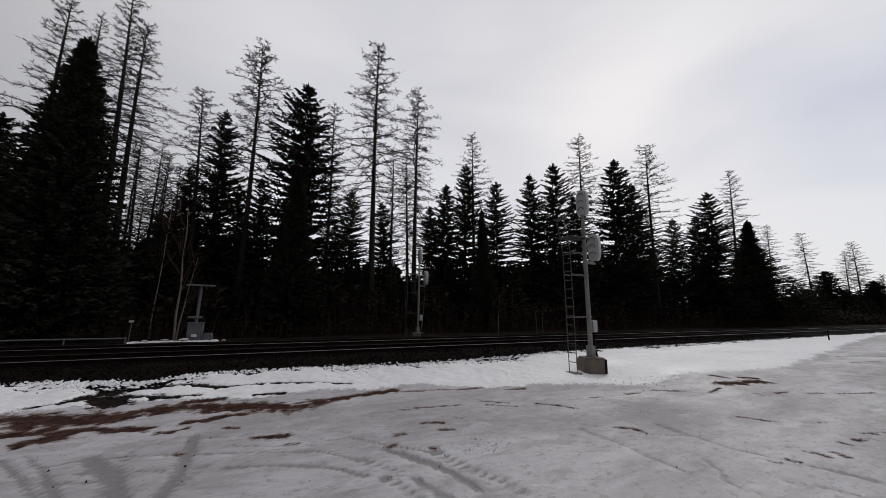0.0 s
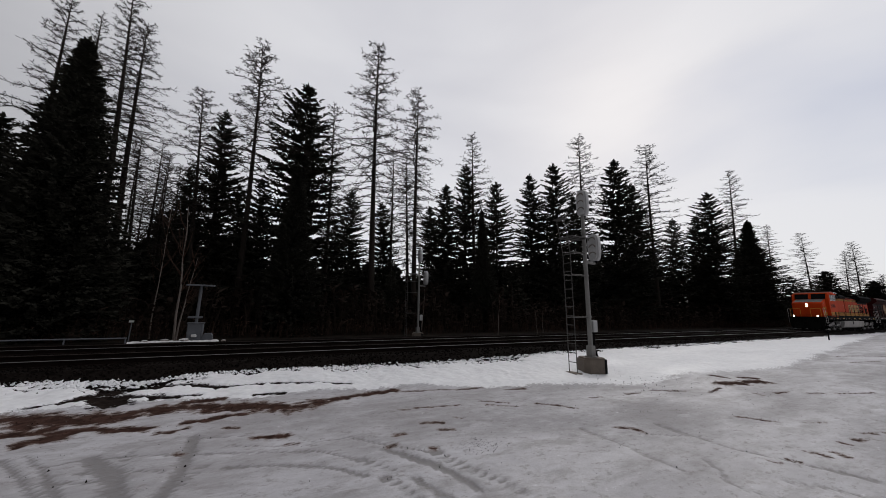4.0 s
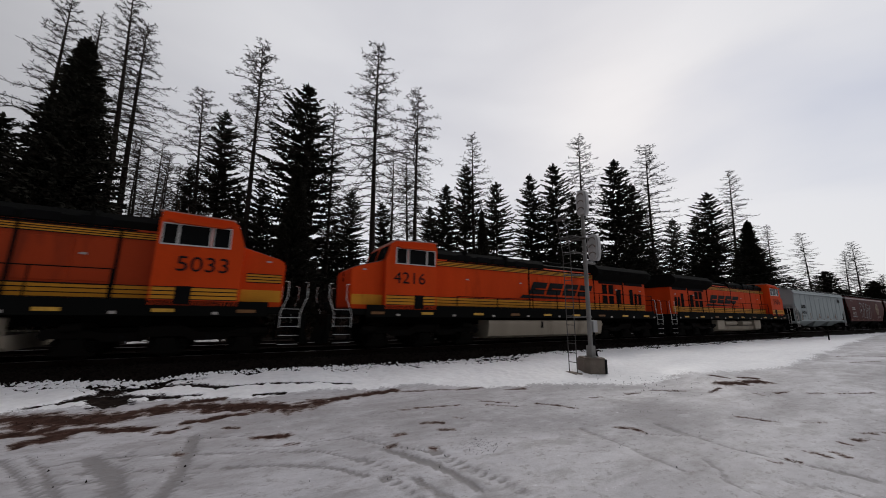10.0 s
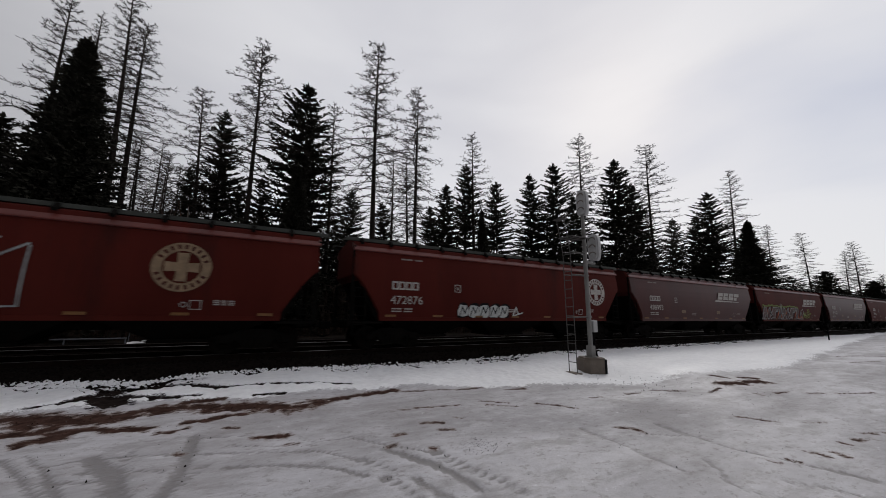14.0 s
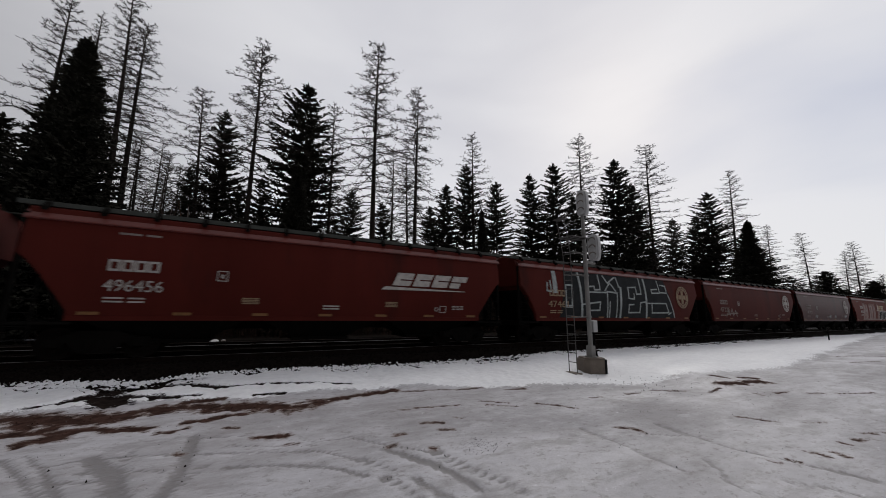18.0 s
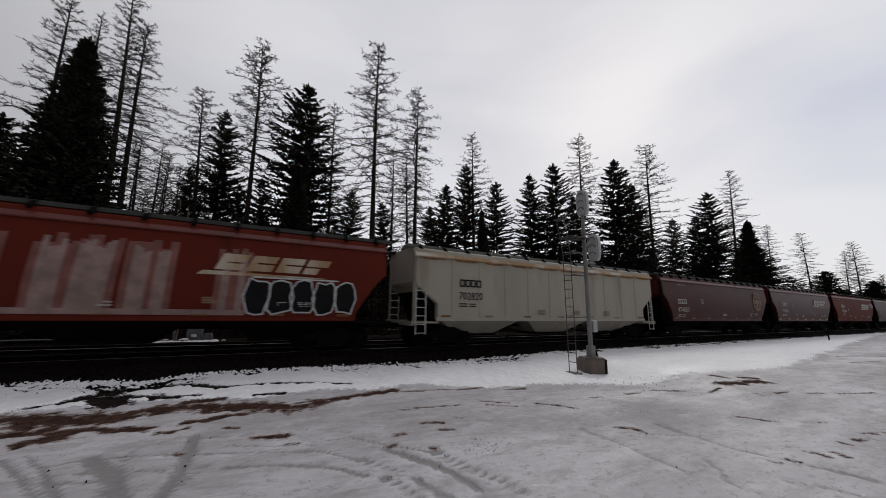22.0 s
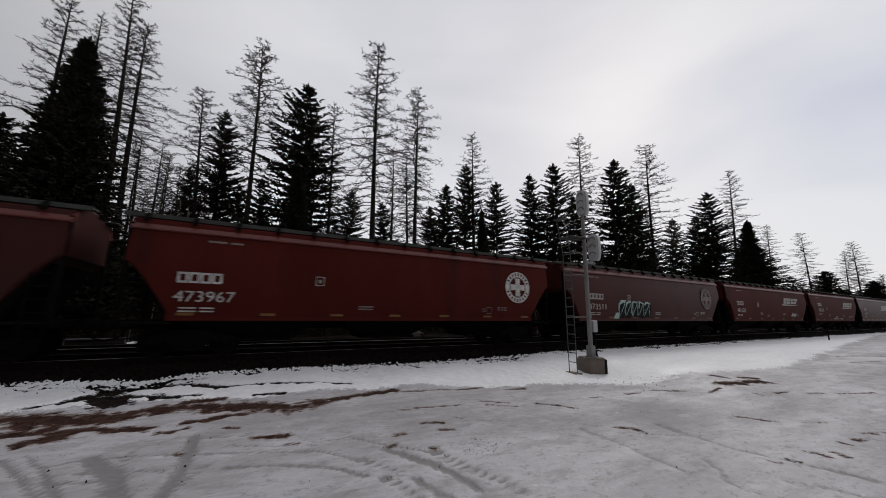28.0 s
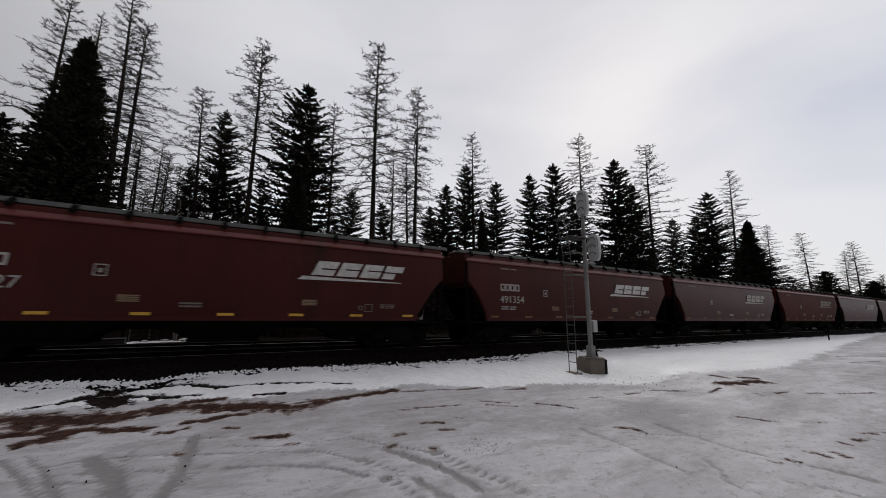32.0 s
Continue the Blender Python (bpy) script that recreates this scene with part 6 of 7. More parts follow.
    hot = [[(-2.18, 2.03), (-2.05, 1.83), (-2.12, 1.69)], [(-1.23, 2.16), (-1.11, 2.05), (-1.22, 1.92)], [(0.02, 1.41), (0.27, 1.94), (0.17, 1.59)], [(0.81, 1.69), (1.07, 1.34), (0.91, 1.43)]]
    haze = [[(-3.04, 2.21), (-2.92, 2.47), (-2.53, 2.36), (-1.86, 2.37), (-1.7, 2.5), (-1.59, 2.39), (-0.96, 2.5), (-0.88, 2.39), (0.13, 2.45), (0.28, 2.38), (0.57, 2.4), (0.9, 2.3)]]

    def both(strokes):
        """The mural's letters, and their like further back along the car."""
        return strokes + [[(x - 4.05, z) for x, z in line] for line in strokes]

    spray(car, "curved", both(haze), 0.10, M["moss_spray"], 2.0, lift=0.008)
    patch(car, "curved", both(fills), M["dusk_spray"], 2.0, lift=0.014)
    spray(car, "curved", both([closed(f) for f in fills]), 0.05, M["black_mark"], 2.0, lift=0.020)
    spray(car, "curved", both(hot), 0.07, M["orange_spray"], 2.0, lift=0.026)
    spray(car, "curved", both(lines) + curl, 0.045, M["chalk_spray"], 2.0, lift=0.034)
    spray(car, "curved", [[(0.95, 1.5), (1.3, 1.3), (1.7, 1.5), (2.3, 1.28)]], 0.09, M["orange_spray"], 2.0, lift=0.012)
    spray(car, "curved", [[(2.13, 1.87), (2.61, 1.41)], [(2.22, 1.4), (2.51, 1.93)], [(2.54, 1.65), (3.03, 1.56)], [(2.65, 1.89), (2.92, 1.32)]], 0.05, M["green_spray"], 2.0, lift=0.03)
    script = []
    for (ax, az), (bx, bz) in (((3.03, 2.07), (3.72, 2.26)), ((3.01, 1.85), (3.83, 2.03)), ((2.89, 1.61), (3.9, 1.83)), ((3.0, 1.48), (4.19, 1.84)), ((3.28, 1.39), (3.88, 1.5))):
        n = int((bx - ax) / 0.11)
        script.append([(ax + (bx - ax) * i / n, az + (bz - az) * i / n + (0.045 if i % 2 else -0.045)) for i in range(n + 1)])
    spray(car, "curved", script, 0.025, M["green_spray"], 2.0, lift=0.03)
    swoosh_car(10, M["plum_red"], "499153", "plum-red grain hopper with a plain white mark")
    swoosh_car(11, M["rust_red"], "496456", "rust-red grain hopper with a plain white mark and yellow reflectors")

    car, half, rng = herald_car(12, M["rust_red"], "47461", "rust-red grain hopper under huge slate and chalk-white graffiti", mark="cream_mark", disc_mat="cream_mark", marks=False)
    slate = []
    for k in range(10):
        za, zb = 1.26 + k * 0.245, 1.26 + (k + 1) * 0.245
        slate.append([(-5.5 + 0.04 * k, za), (5.2 - 0.10 * k, za), (5.1 - 0.10 * k, zb), (-5.46 + 0.04 * k, zb)])
    patch(car, "curved", slate, M["slate_spray"], 3.0, lift=0.014)
    blocky = [[(-4.09, 3.65), (-3.85, 1.3)], [(-5.09, 1.81), (-5.1, 2.96), (-4.63, 2.96), (-4.64, 1.8), (-5.09, 1.81)], [(-3.86, 1.96), (-2.36, 2.13), (-2.4, 1.67), (-3.3, 1.65), (-3.27, 2.01)],
              [(-2.39, 3.65), (-2.34, 2.82), (-2.81, 2.79), (-2.82, 2.99), (-3.33, 2.95), (-3.31, 2.65), (-1.79, 2.68)], [(-1.96, 3.63), (-1.63, 3.23), (-0.93, 3.6)], [(-1.92, 2.79), (-1.44, 3.25), (-0.96, 2.79)],
              [(-1.72, 1.3), (-1.73, 2.74), (-0.83, 2.68), (-0.9, 1.3)], [(-0.79, 3.61), (-0.64, 3.06), (-0.43, 3.01), (-0.51, 1.3)], [(-1.53, 1.3), (-1.51, 2.16)]]
    blocky2 = [[(1.46, 3.68), (1.5, 2.72), (1.04, 2.69), (1, 3.11), (0.24, 3.06), (0.25, 2.42), (0.79, 2.38), (0.79, 2.73)], [(0.72, 2.06), (0.26, 2.04), (0.23, 1.57), (1.33, 1.59), (1.4, 2.18), (2.02, 2.26)],
               [(1.9, 3.65), (2.02, 1.3)], [(3.42, 3.63), (3.53, 2.85), (2.67, 2.81), (2.63, 3.04), (3.27, 3.08)], [(3.72, 3.37), (4.27, 3.33), (4.31, 2.87), (3.62, 2.89)], [(1.94, 2.16), (4.15, 2.2), (4.5, 1.61), (2.62, 1.58), (2.59, 2.12)],
               [(4.44, 2.76), (5.24, 1.3)], [(4.78, 1.62), (4.49, 1.5)], [(-6, 3.61), (-5.99, 2.53), (-5.76, 2.55), (-5.82, 3.63)], [(-6.43, 3.0), (-6.46, 2.6), (-6.17, 2.57), (-6.22, 3.12)]]
    spray(car, "curved", blocky + blocky2, 0.085, M["chalk_spray"], 3.0, lift=0.022)
    spray(car, "curved", [[(-4.06, 3.65), (-3.82, 1.3)], [(-5.91, 3.6), (-5.88, 2.6)], [(-5.06, 1.85), (-4.66, 1.85)], [(1.94, 3.65), (2.06, 1.3)], [(-0.5, 3.0), (-0.56, 1.3)]], 0.14, M["chalk_spray"], 3.0, lift=0.030)

    car, half, rng = herald_car(13, M["rust_red"], "47275", "worn red grain hopper with a faint tag and round emblem", mark="grey_stencil")
    spray(car, "curved", [[(-5.3, 1.4), (-5.1, 1.9), (-4.8, 1.5), (-4.5, 2.0), (-4.2, 1.5), (-3.9, 1.9), (-3.6, 1.45)], [(-5.2, 1.6), (-3.5, 1.7)]], 0.08, M["grey_stencil"], 1.7)
    car, half, rng = herald_car(14, M["brown_red"], "477", "brown-red grain hopper with small blue-white scribbles", mark="grey_stencil")
    for x in (-4.0, 0.15, 2.0, 5.5):
        spray(car, "curved", [[(x, 1.45), (x + 0.10, 1.72), (x + 0.22, 1.48), (x + 0.34, 1.75), (x + 0.5, 1.5), (x + 0.62, 1.72), (x + 0.75, 1.5)], [(x + 0.05, 1.55), (x + 0.8, 1.62)], [(x + 0.3, 1.42), (x + 0.6, 1.46)]], 0.035, M["chalk_spray"], 1.7)

    car, half, rng = swoosh_car(15, M["bright_red"], "486305", "bright red grain hopper with white overpaint and a tag", mark="rusty_edge")
    def strips(cols, z0, z1, grow):
        """Broad vertical bands of overpaint with ragged ends, in short runs up the curved side."""
        out = []
        for x0, x1, lean in cols:
            n = max(3, int((x1 - x0) / 0.10))
            for i in range(n):
                a, b = x0 - grow + (x1 - x0 + 2 * grow) * i / n, x0 - grow + (x1 - x0 + 2 * grow) * (i + 1) / n
                lo, hi = z0 + rng.uniform(-0.02, 0.10), z1 - rng.uniform(0.0, 0.35)
                for k in range(8):
                    u, v = k / 8, (k + 1) / 8
                    out.append([(a + lean * u, lo + (hi - lo) * u), (b + lean * u, lo + (hi - lo) * u), (b + lean * v, lo + (hi - lo) * v), (a + lean * v, lo + (hi - lo) * v)])
        return out

    cols = [(-4.19, -3.79, 0.25), (-3.49, -2.99, -0.15), (-2.74, -2.24, 0.05), (-1.46, -0.99, 0.08), (-0.79, -0.04, 0.12), (0.41, 0.81, 0.05), (0.96, 1.26, 0.05), (2.61, 2.81, 0.05), (3.06, 3.24, 0.05)]
    patch(car, "curved", strips(cols, 1.28, 3.45, 0.16), M["thin_wash"], 2.6, lift=0.012, label="thin pink overpaint")
    patch(car, "curved", strips(cols, 1.27, 3.35, 0.0), M["wash"], 2.6, lift=0.020, label="patchy white overpaint")
    patch(car, "curved", [[(-4.24, 1.25), (3.36, 1.25), (3.36, 1.42), (-4.24, 1.40)]], M["wash"], 1.4, lift=0.026)
    shapes = wild(3.25, 6.8, 1.27, 2.45, 5, rng)
    patch(car, "curved", [[(x, z) for x, z in s] for s in shapes], M["black_mark"], 1.9, lift=0.03)
    spray(car, "curved", [closed(s) for s in shapes] + [[(3.5, 2.48), (6.2, 2.48)]], 0.05, M["silver_spray"], 1.9, lift=0.04)

    car, half = ribbed_car(16, M["cream"], "702820", "dirty cream smooth-sided hopper with rust blooms along its roof edge", M["rusty_edge"], M["black_mark"])
    n = 10
    for i in range(n):
        x = -half + 2 * half * (i + 0.5) / n
        bm = bmesh.new()
        flat(bm, [(x + 0.70 * math.cos(a) * (1 + 0.1 * math.sin(3 * a + i)), 3.72 + 0.105 * math.sin(a)) for a in [6.2832 * k / 18 for k in range(18)]], -1.522, -1, 0.004)
        part("rust_bloom", bm, M["rust_bloom"], car)
    herald_car(17, M["brown_red"], "474857", "brown-red grain hopper with a round emblem", disc_mat="cream_mark")
    swoosh_car(18, M["plum_red"], "491861", "plum-red grain hopper with a plain white mark and yellow reflectors")
    car, half, rng = swoosh_car(19, M["bright_red"], "485044", "bright red grain hopper with a small white tag near its end")
    spray(car, "curved", [[(half - 1.5, 2.75), (half - 1.5, 3.35), (half - 1.2, 3.2), (half - 1.45, 3.05), (half - 1.15, 2.9), (half - 1.4, 2.75)], [(half - 1.0, 3.3), (half - 0.95, 2.9), (half - 0.7, 2.9), (half - 0.65, 3.3)], [(half - 0.5, 3.3), (half - 0.55, 2.9), (half - 0.3, 3.0)]], 0.06, M["silver_spray"], 3.0, lift=0.06)
    herald_car(20, M["dark_red"], "471508", "dark brown grain hopper with faded lettering", mark="grey_stencil")
    herald_car(21, M["dark_red"], "47146", "dark brown grain hopper with a worn round emblem", zh=2.7)
    herald_car(22, M["rust_red"], "473967", "rust-red grain hopper with a bright round emblem", disc_mat="white_spray", mark="white_spray")
    car, half, rng = herald_car(23, M["brown_red"], "473511", "brown-red grain hopper with a black and mint graffiti tag", disc_mat="grey_stencil")
    shapes = wild(-3.85, -0.7, 1.22, 2.2, 5, rng)
    patch(car, "curved", [[(x - 0.08, z + 0.1) for x, z in s] for s in shapes] + [[(-4.25, 1.22), (-3.8, 1.22), (-3.2, 2.3), (-3.7, 2.3)]], M["mint_spray"], 1.9, lift=0.014)
    patch(car, "curved", shapes, M["black_mark"], 1.9, lift=0.022)
    spray(car, "curved", [[(x, 1.45), (x + 0.35, 2.1), (x + 0.5, 1.4)] for x in (-3.7, -3.1, -2.5, -1.9, -1.3)], 0.03, M["mint_spray"], 1.9, lift=0.03)
    car, half, rng = swoosh_car(24, M["rust_red"], "481633", "rust-red grain hopper with a white scribble under its mark")
    spray(car, "curved", [[(4.15, 1.45), (4.3, 1.85), (4.45, 1.45), (4.6, 1.85), (4.7, 1.5), (4.9, 1.8), (5.0, 1.5), (5.15, 1.75)], [(4.1, 1.6), (5.2, 1.68)]], 0.05, M["silver_spray"], 1.8, lift=0.03)
    car, half, rng = swoosh_car(25, M["rust_red"], "488250", "rust-red grain hopper with small white writing on its sill")
    spray(car, "curved", [[(x, 1.30), (x + 0.12, 1.42), (x + 0.2, 1.3), (x + 0.3, 1.42)] for x in (-1.1, -0.85, -0.6, -0.35, 0.2, 0.42, 1.2, 1.42, 1.68)], 0.035, M["silver_spray"], 1.4, lift=0.03)
    swoosh_car(26, M["brown_red"], "489927", "brown-red grain hopper with a plain white mark and yellow reflectors", mark="white_spray")
    swoosh_car(27, M["brown_red"], "491354", "brown-red grain hopper with a plain white mark", mark="white_spray")
    swoosh_car(28, M["plum_red"], "", "plum-red grain hopper with a plain white mark")
    swoosh_car(29, M["rust_red"], "", "rust-red grain hopper with a plain white mark", mark="grey_stencil")
    swoosh_car(30, M["plum_red"], "", "plum-red grain hopper with a plain white mark")
    for k in (31, 32, 33):
        swoosh_car(k, M["brown_red"], "", "brown-red grain hopper with a plain white mark", mark="grey_stencil")


build_cars()

# ---- train: locomotives ----
def loco_truck(parent, x, steel):
    """A three-axle truck: arched side frames with pockets, trapezoid journal boxes with round caps, springs, brake cylinders."""
    bm = bmesh.new()
    box(bm, -2.3, 2.3, -0.9, 0.9, 0.60, 0.86, 0.04)
    truck = part("truck", bm, M["truck_dark"], parent, "three-axle locomotive truck")
    truck.location = (x, 0, 0)
    for s in (-1, 1):
        y = s * 1.06
        lo, hi = min(y, y + s * 0.13), max(y, y + s * 0.13)
        bm = bmesh.new()
        out = [(-2.72, 0.66), (-2.58, 0.55), (-2.42, 0.60), (-1.60, 0.60), (-1.42, 0.50), (-0.62, 0.50), (-0.42, 0.62), (0.42, 0.62), (0.62, 0.50), (1.42, 0.50), (1.60, 0.60), (2.42, 0.60), (2.58, 0.55), (2.72, 0.66),
               (2.66, 0.82), (2.35, 0.88), (1.75, 0.80), (1.35, 0.72), (0.75, 0.74), (0.40, 0.92), (-0.40, 0.92), (-0.75, 0.74), (-1.35, 0.72), (-1.75, 0.80), (-2.35, 0.88), (-2.66, 0.82)]
        prism(bm, out, "y", lo, hi)
        frame_side = part("side_frame", bm, steel, truck)
        for k in (-1.02, 1.02):
            bm = bmesh.new()
            rod(bm, (k, hi if s > 0 else lo, 0.62), (k, (hi if s > 0 else lo) + s * 0.004, 0.62), 0.065, 14)
            part("frame_hole", bm, M["black"], frame_side)
        for k in (-2.0, 0.0, 2.0):
            bm = bmesh.new()
            prism(bm, [(k - 0.47, 0.15), (k + 0.47, 0.15), (k + 0.40, 0.23), (k + 0.30, 0.27), (k + 0.21, 0.58), (k - 0.21, 0.58), (k - 0.30, 0.27), (k - 0.40, 0.23)], "y", min(y + s * 0.02, y + s * 0.19), max(y + s * 0.02, y + s * 0.19))
            journal = part("journal_box", bm, steel, truck)
            bm = bmesh.new()
            rod(bm, (k, y + s * 0.18, 0.42), (k, y + s * 0.215, 0.42), 0.155, 18)
            part("journal_cap", bm, M["truck_dark"], journal)
            bm = bmesh.new()
            for q in (-0.37, 0.37):
                for i in range(5):
                    rod(bm, (k + q, y + s * 0.10, 0.27 + i * 0.055), (k + q, y + s * 0.10, 0.30 + i * 0.055), 0.075, 10)
            tagged(part("spring", bm, M["truck_dark"], journal), kind="stuff")
        bm = bmesh.new()
        rod(bm, (-2.62, y + s * 0.14, 0.76), (-2.12, y + s * 0.14, 0.76), 0.125, 14)
        rod(bm, (-2.12, y + s * 0.14, 0.76), (-1.55, y + s * 0.14, 0.72), 0.03, 8)
        part("brake_cylinder", bm, steel, truck)
        bm = bmesh.new()
        rod(bm, (1.85, y + s * 0.14, 0.90), (2.25, y + s * 0.14, 0.86), 0.12, 14)
        part("brake_cylinder", bm, steel, truck)
        bm = bmesh.new()
        rod(bm, (0.62, y + s * 0.12, 0.92), (0.52, y + s * 0.20, 0.60), 0.055, 10)
        part("damper", bm, M["truck_dark"], truck)
    for k in (-2.0, 0.0, 2.0):
        w = piece("wheelset", WHEELS[0.50], truck, pose(k, 0, 0.50))
        turning.append((w, k, 0.50))


def end_steps(loco, x, e):
    """Corner steps with lit edges, and bent white grab rails, at one end."""
    for s in (-1, 1):
        bm = bmesh.new()
        box(bm, min(x, x + e * 0.03), max(x, x + e * 0.03), min(s * 1.1, s * 1.46), max(s * 1.1, s * 1.46), 0.25, 1.55)
        part("step_plate", bm, M["dark_green"], loco)
        for k in range(5):
            z = 0.30 + k * 0.29
            bm = bmesh.new()
            box(bm, min(x + e * 0.03, x + e * 0.62), max(x + e * 0.03, x + e * 0.62), min(s * 1.12, s * 1.46), max(s * 1.12, s * 1.46), z, z + 0.03)
            step = part("step", bm, M["dark_green"], loco)
            bm = bmesh.new()
            box(bm, min(x + e * 0.02, x + e * 0.6), max(x + e * 0.02, x + e * 0.6), s * 1.468 - 0.006, s * 1.468 + 0.006, z + 0.008, z + 0.022)
            part("step_edge", bm, M["rail_white"], step)
        bend = 0.20 if e < 0 else 0.0
        for xa, xb in ((x, x + e * bend), (x + e * 0.62, x + e * (0.62 + bend))):
            bm = bmesh.new()
            pipe(bm, [(xa, s * 1.47, 0.85), (xa, s * 1.47, 1.35), (xb, s * 1.42, 1.9), (xb, s * 1.40, 2.40), (xb - e * 0.12, s * 1.34, 2.42)], 0.0105, 7)
            bmesh.ops.remove_doubles(bm, verts=bm.verts, dist=0.002)
            part("grab_rail", bm, M["rail_white"], loco)


def locomotive(label, coat, cab_coat, number, numeral, side, steel, tank, mark, lit=False, fore=0.0):
    """A six-axle road locomotive with its cab at -x; side is the y that faces the road."""
    loco = tagged(empty("diesel_locomotive"), label, "locomotive", "locomotives")
    near = side * 1.0
    band = M["yellow"] if cab_coat is M["cab_orange"] else None
    drop = 0.0 if band else 0.18
    # frame
    bm = bmesh.new()
    box(bm, -10.2, 10.2, -1.42, 1.42, 1.30, 1.53, 0.02)
    part("deck", bm, M["dark_green"], loco)
    for s in (-1, 1):
        bm = bmesh.new()
        box(bm, -9.3, 9.3, min(s * 1.40, s * 1.50), max(s * 1.40, s * 1.50), 1.22, 1.68, 0.01)
        part("side_sill", bm, M["dark_green"], loco)
    bm = bmesh.new()
    box(bm, -9.0, 9.0, -0.5, 0.5, 0.9, 1.3)
    part("centre_sill", bm, M["shaded_grime"], loco)
    n = 9
    for i in range(n):
        x = -8.4 + 16.8 * i / (n - 1)
        bm = bmesh.new()
        box(bm, x - 0.26, x + 0.26, side * 1.507 - 0.004, side * 1.507 + 0.004, 1.33, 1.43)
        if band:
            part("reflector", bm, M["reflector" if i % 3 else "dim_reflector"], loco)
        bm = bmesh.new()
        box(bm, x + 0.75, x + 0.90, side * 1.507 - 0.004, side * 1.507 + 0.004, 1.27, 1.35)
        if band:
            part("sill_plate", bm, M["stencil"], loco)
    if not band:
        bm = bmesh.new()
        box(bm, -9.25, 9.25, side * 1.505 - 0.004, side * 1.505 + 0.004, 1.39, 1.57)
        part("sill_band", bm, M["cp_red"], loco)
        bm = bmesh.new()
        for i in range(26):
            x = -9.0 + i * 0.72
            box(bm, x, x + 0.34, side * 1.512 - 0.004, side * 1.512 + 0.004, 1.42, 1.53)
        tagged(part("sill_stripe", bm, M["stencil"], loco), kind="stuff")
    # pilot plates, couplers, lamps
    for e in (-1, 1):
        bm = bmesh.new()
        prism(bm, [(-1.4, 0.95), (-1.25, 0.30), (1.25, 0.30), (1.4, 0.95), (1.4, 1.3), (-1.4, 1.3)], "x", min(e * 10.1, e * 10.2), max(e * 10.1, e * 10.2))
        prism(bm, [(e * 10.2, 0.30), (e * 10.42, 0.25), (e * 10.2, 0.95)], "y", -1.0, 1.0)
        part("pilot", bm, M["dark_green"], loco)
        coupler(loco, e * 10.68, e)
        end_steps(loco, -9.40 if e < 0 else 9.62, e)
        for s in (-1, 1):
            bm = bmesh.new()
            pipe(bm, [(e * 10.15, s * 1.2, 1.5), (e * 10.15, s * 1.2, 2.4), (e * 10.15, s * 0.4, 2.4), (e * 10.15, s * 0.4, 1.5)], 0.02)
            part("end_rail", bm, M["yellow"] if lit and e < 0 else M["dark_green"], loco)
    # nose and cab
    bm = bmesh.new()
    prism(bm, [(-9.42, 1.53), (-9.45, 3.02), (-9.30, 3.14), (-8.12, 3.47), (-7.9, 3.47), (-7.9, 1.53)], "y", -1.22, 1.22)
    es = [e for e in bm.edges if all(v.co.x < -9.2 for v in e.verts)]
    bmesh.ops.bevel(bm, geom=es, offset=0.05, segments=2, affect="EDGES")
    nose = part("nose", bm, cab_coat, loco)
    bm = bmesh.new()
    prism(bm, [(-9.28, 3.145), (-8.13, 3.482), (-8.13, 3.50), (-9.28, 3.17)], "y", -1.1, 1.1)
    part("nose_top", bm, M["walkway"], loco, "dark anti-glare nose top")
    bm = bmesh.new()
    prism(bm, [(-8.15, 1.53), (-8.15, 3.45), (-7.92, 4.16 - drop), (-7.75, 4.27 - drop), (-5.95, 4.36 - drop), (-5.9, 4.3 - drop), (-5.9, 1.53)], "y", -1.5, 1.5)
    es = [e for e in bm.edges if abs(e.verts[0].co.y - e.verts[1].co.y) < 0.01 and min(v.co.z for v in e.verts) > 4.1]
    bmesh.ops.bevel(bm, geom=es, offset=0.12, segments=2, affect="EDGES")
    cab = part("cab", bm, cab_coat, loco)
    bm = bmesh.new()
    prism(bm, [(-7.85, 4.215 - drop), (-5.85, 4.345 - drop), (-5.85, 4.40 - drop), (-7.8, 4.32 - drop)], "y", -1.36, 1.36)
    if not band:
        bm.clear()
        prism(bm, [(-8.5, 3.93), (-7.95, 4.06), (-5.80, 4.15), (-5.80, 4.24), (-7.9, 4.17), (-8.52, 3.98)], "y", -1.56, 1.56)
    part("cab_roof", bm, M["lit_roof"], loco)
    for s in (-1, 1):
        z0, z1 = (3.36, 3.95) if band else (3.32, 3.78)
        for x0, x1 in ((-7.72, -7.30), (-7.18, -6.42), (-6.36, -6.02)) if band else ((-7.94, -7.52), (-7.44, -6.86), (-6.80, -6.26)):
            bm = bmesh.new()
            box(bm, x0, x1, s * 1.507 - 0.008, s * 1.507 + 0.008, z0, z1)
            part("side_window", bm, M["glass"], cab, "dark cab side window")
            bm = bmesh.new()
            w = 0.04 if band else 0.022
            for a, b, c, d in ((x0 - w, x1 + w, z0 - w, z0), (x0 - w, x1 + w, z1, z1 + w), (x0 - w, x0, z0, z1), (x1, x1 + w, z0, z1)):
                box(bm, a, b, s * 1.512 - 0.012, s * 1.512 + 0.012, c, d)
            part("window_frame", bm, M["trim"] if band or x0 > -7.5 else M["black"], cab)
        if not band:
            bm = bmesh.new()
            box(bm, -7.44, -7.34, s * 1.520 - 0.006, s * 1.520 + 0.006, z0, z1)
            part("wind_deflector", bm, M["trim"], cab)
        bm = bmesh.new()
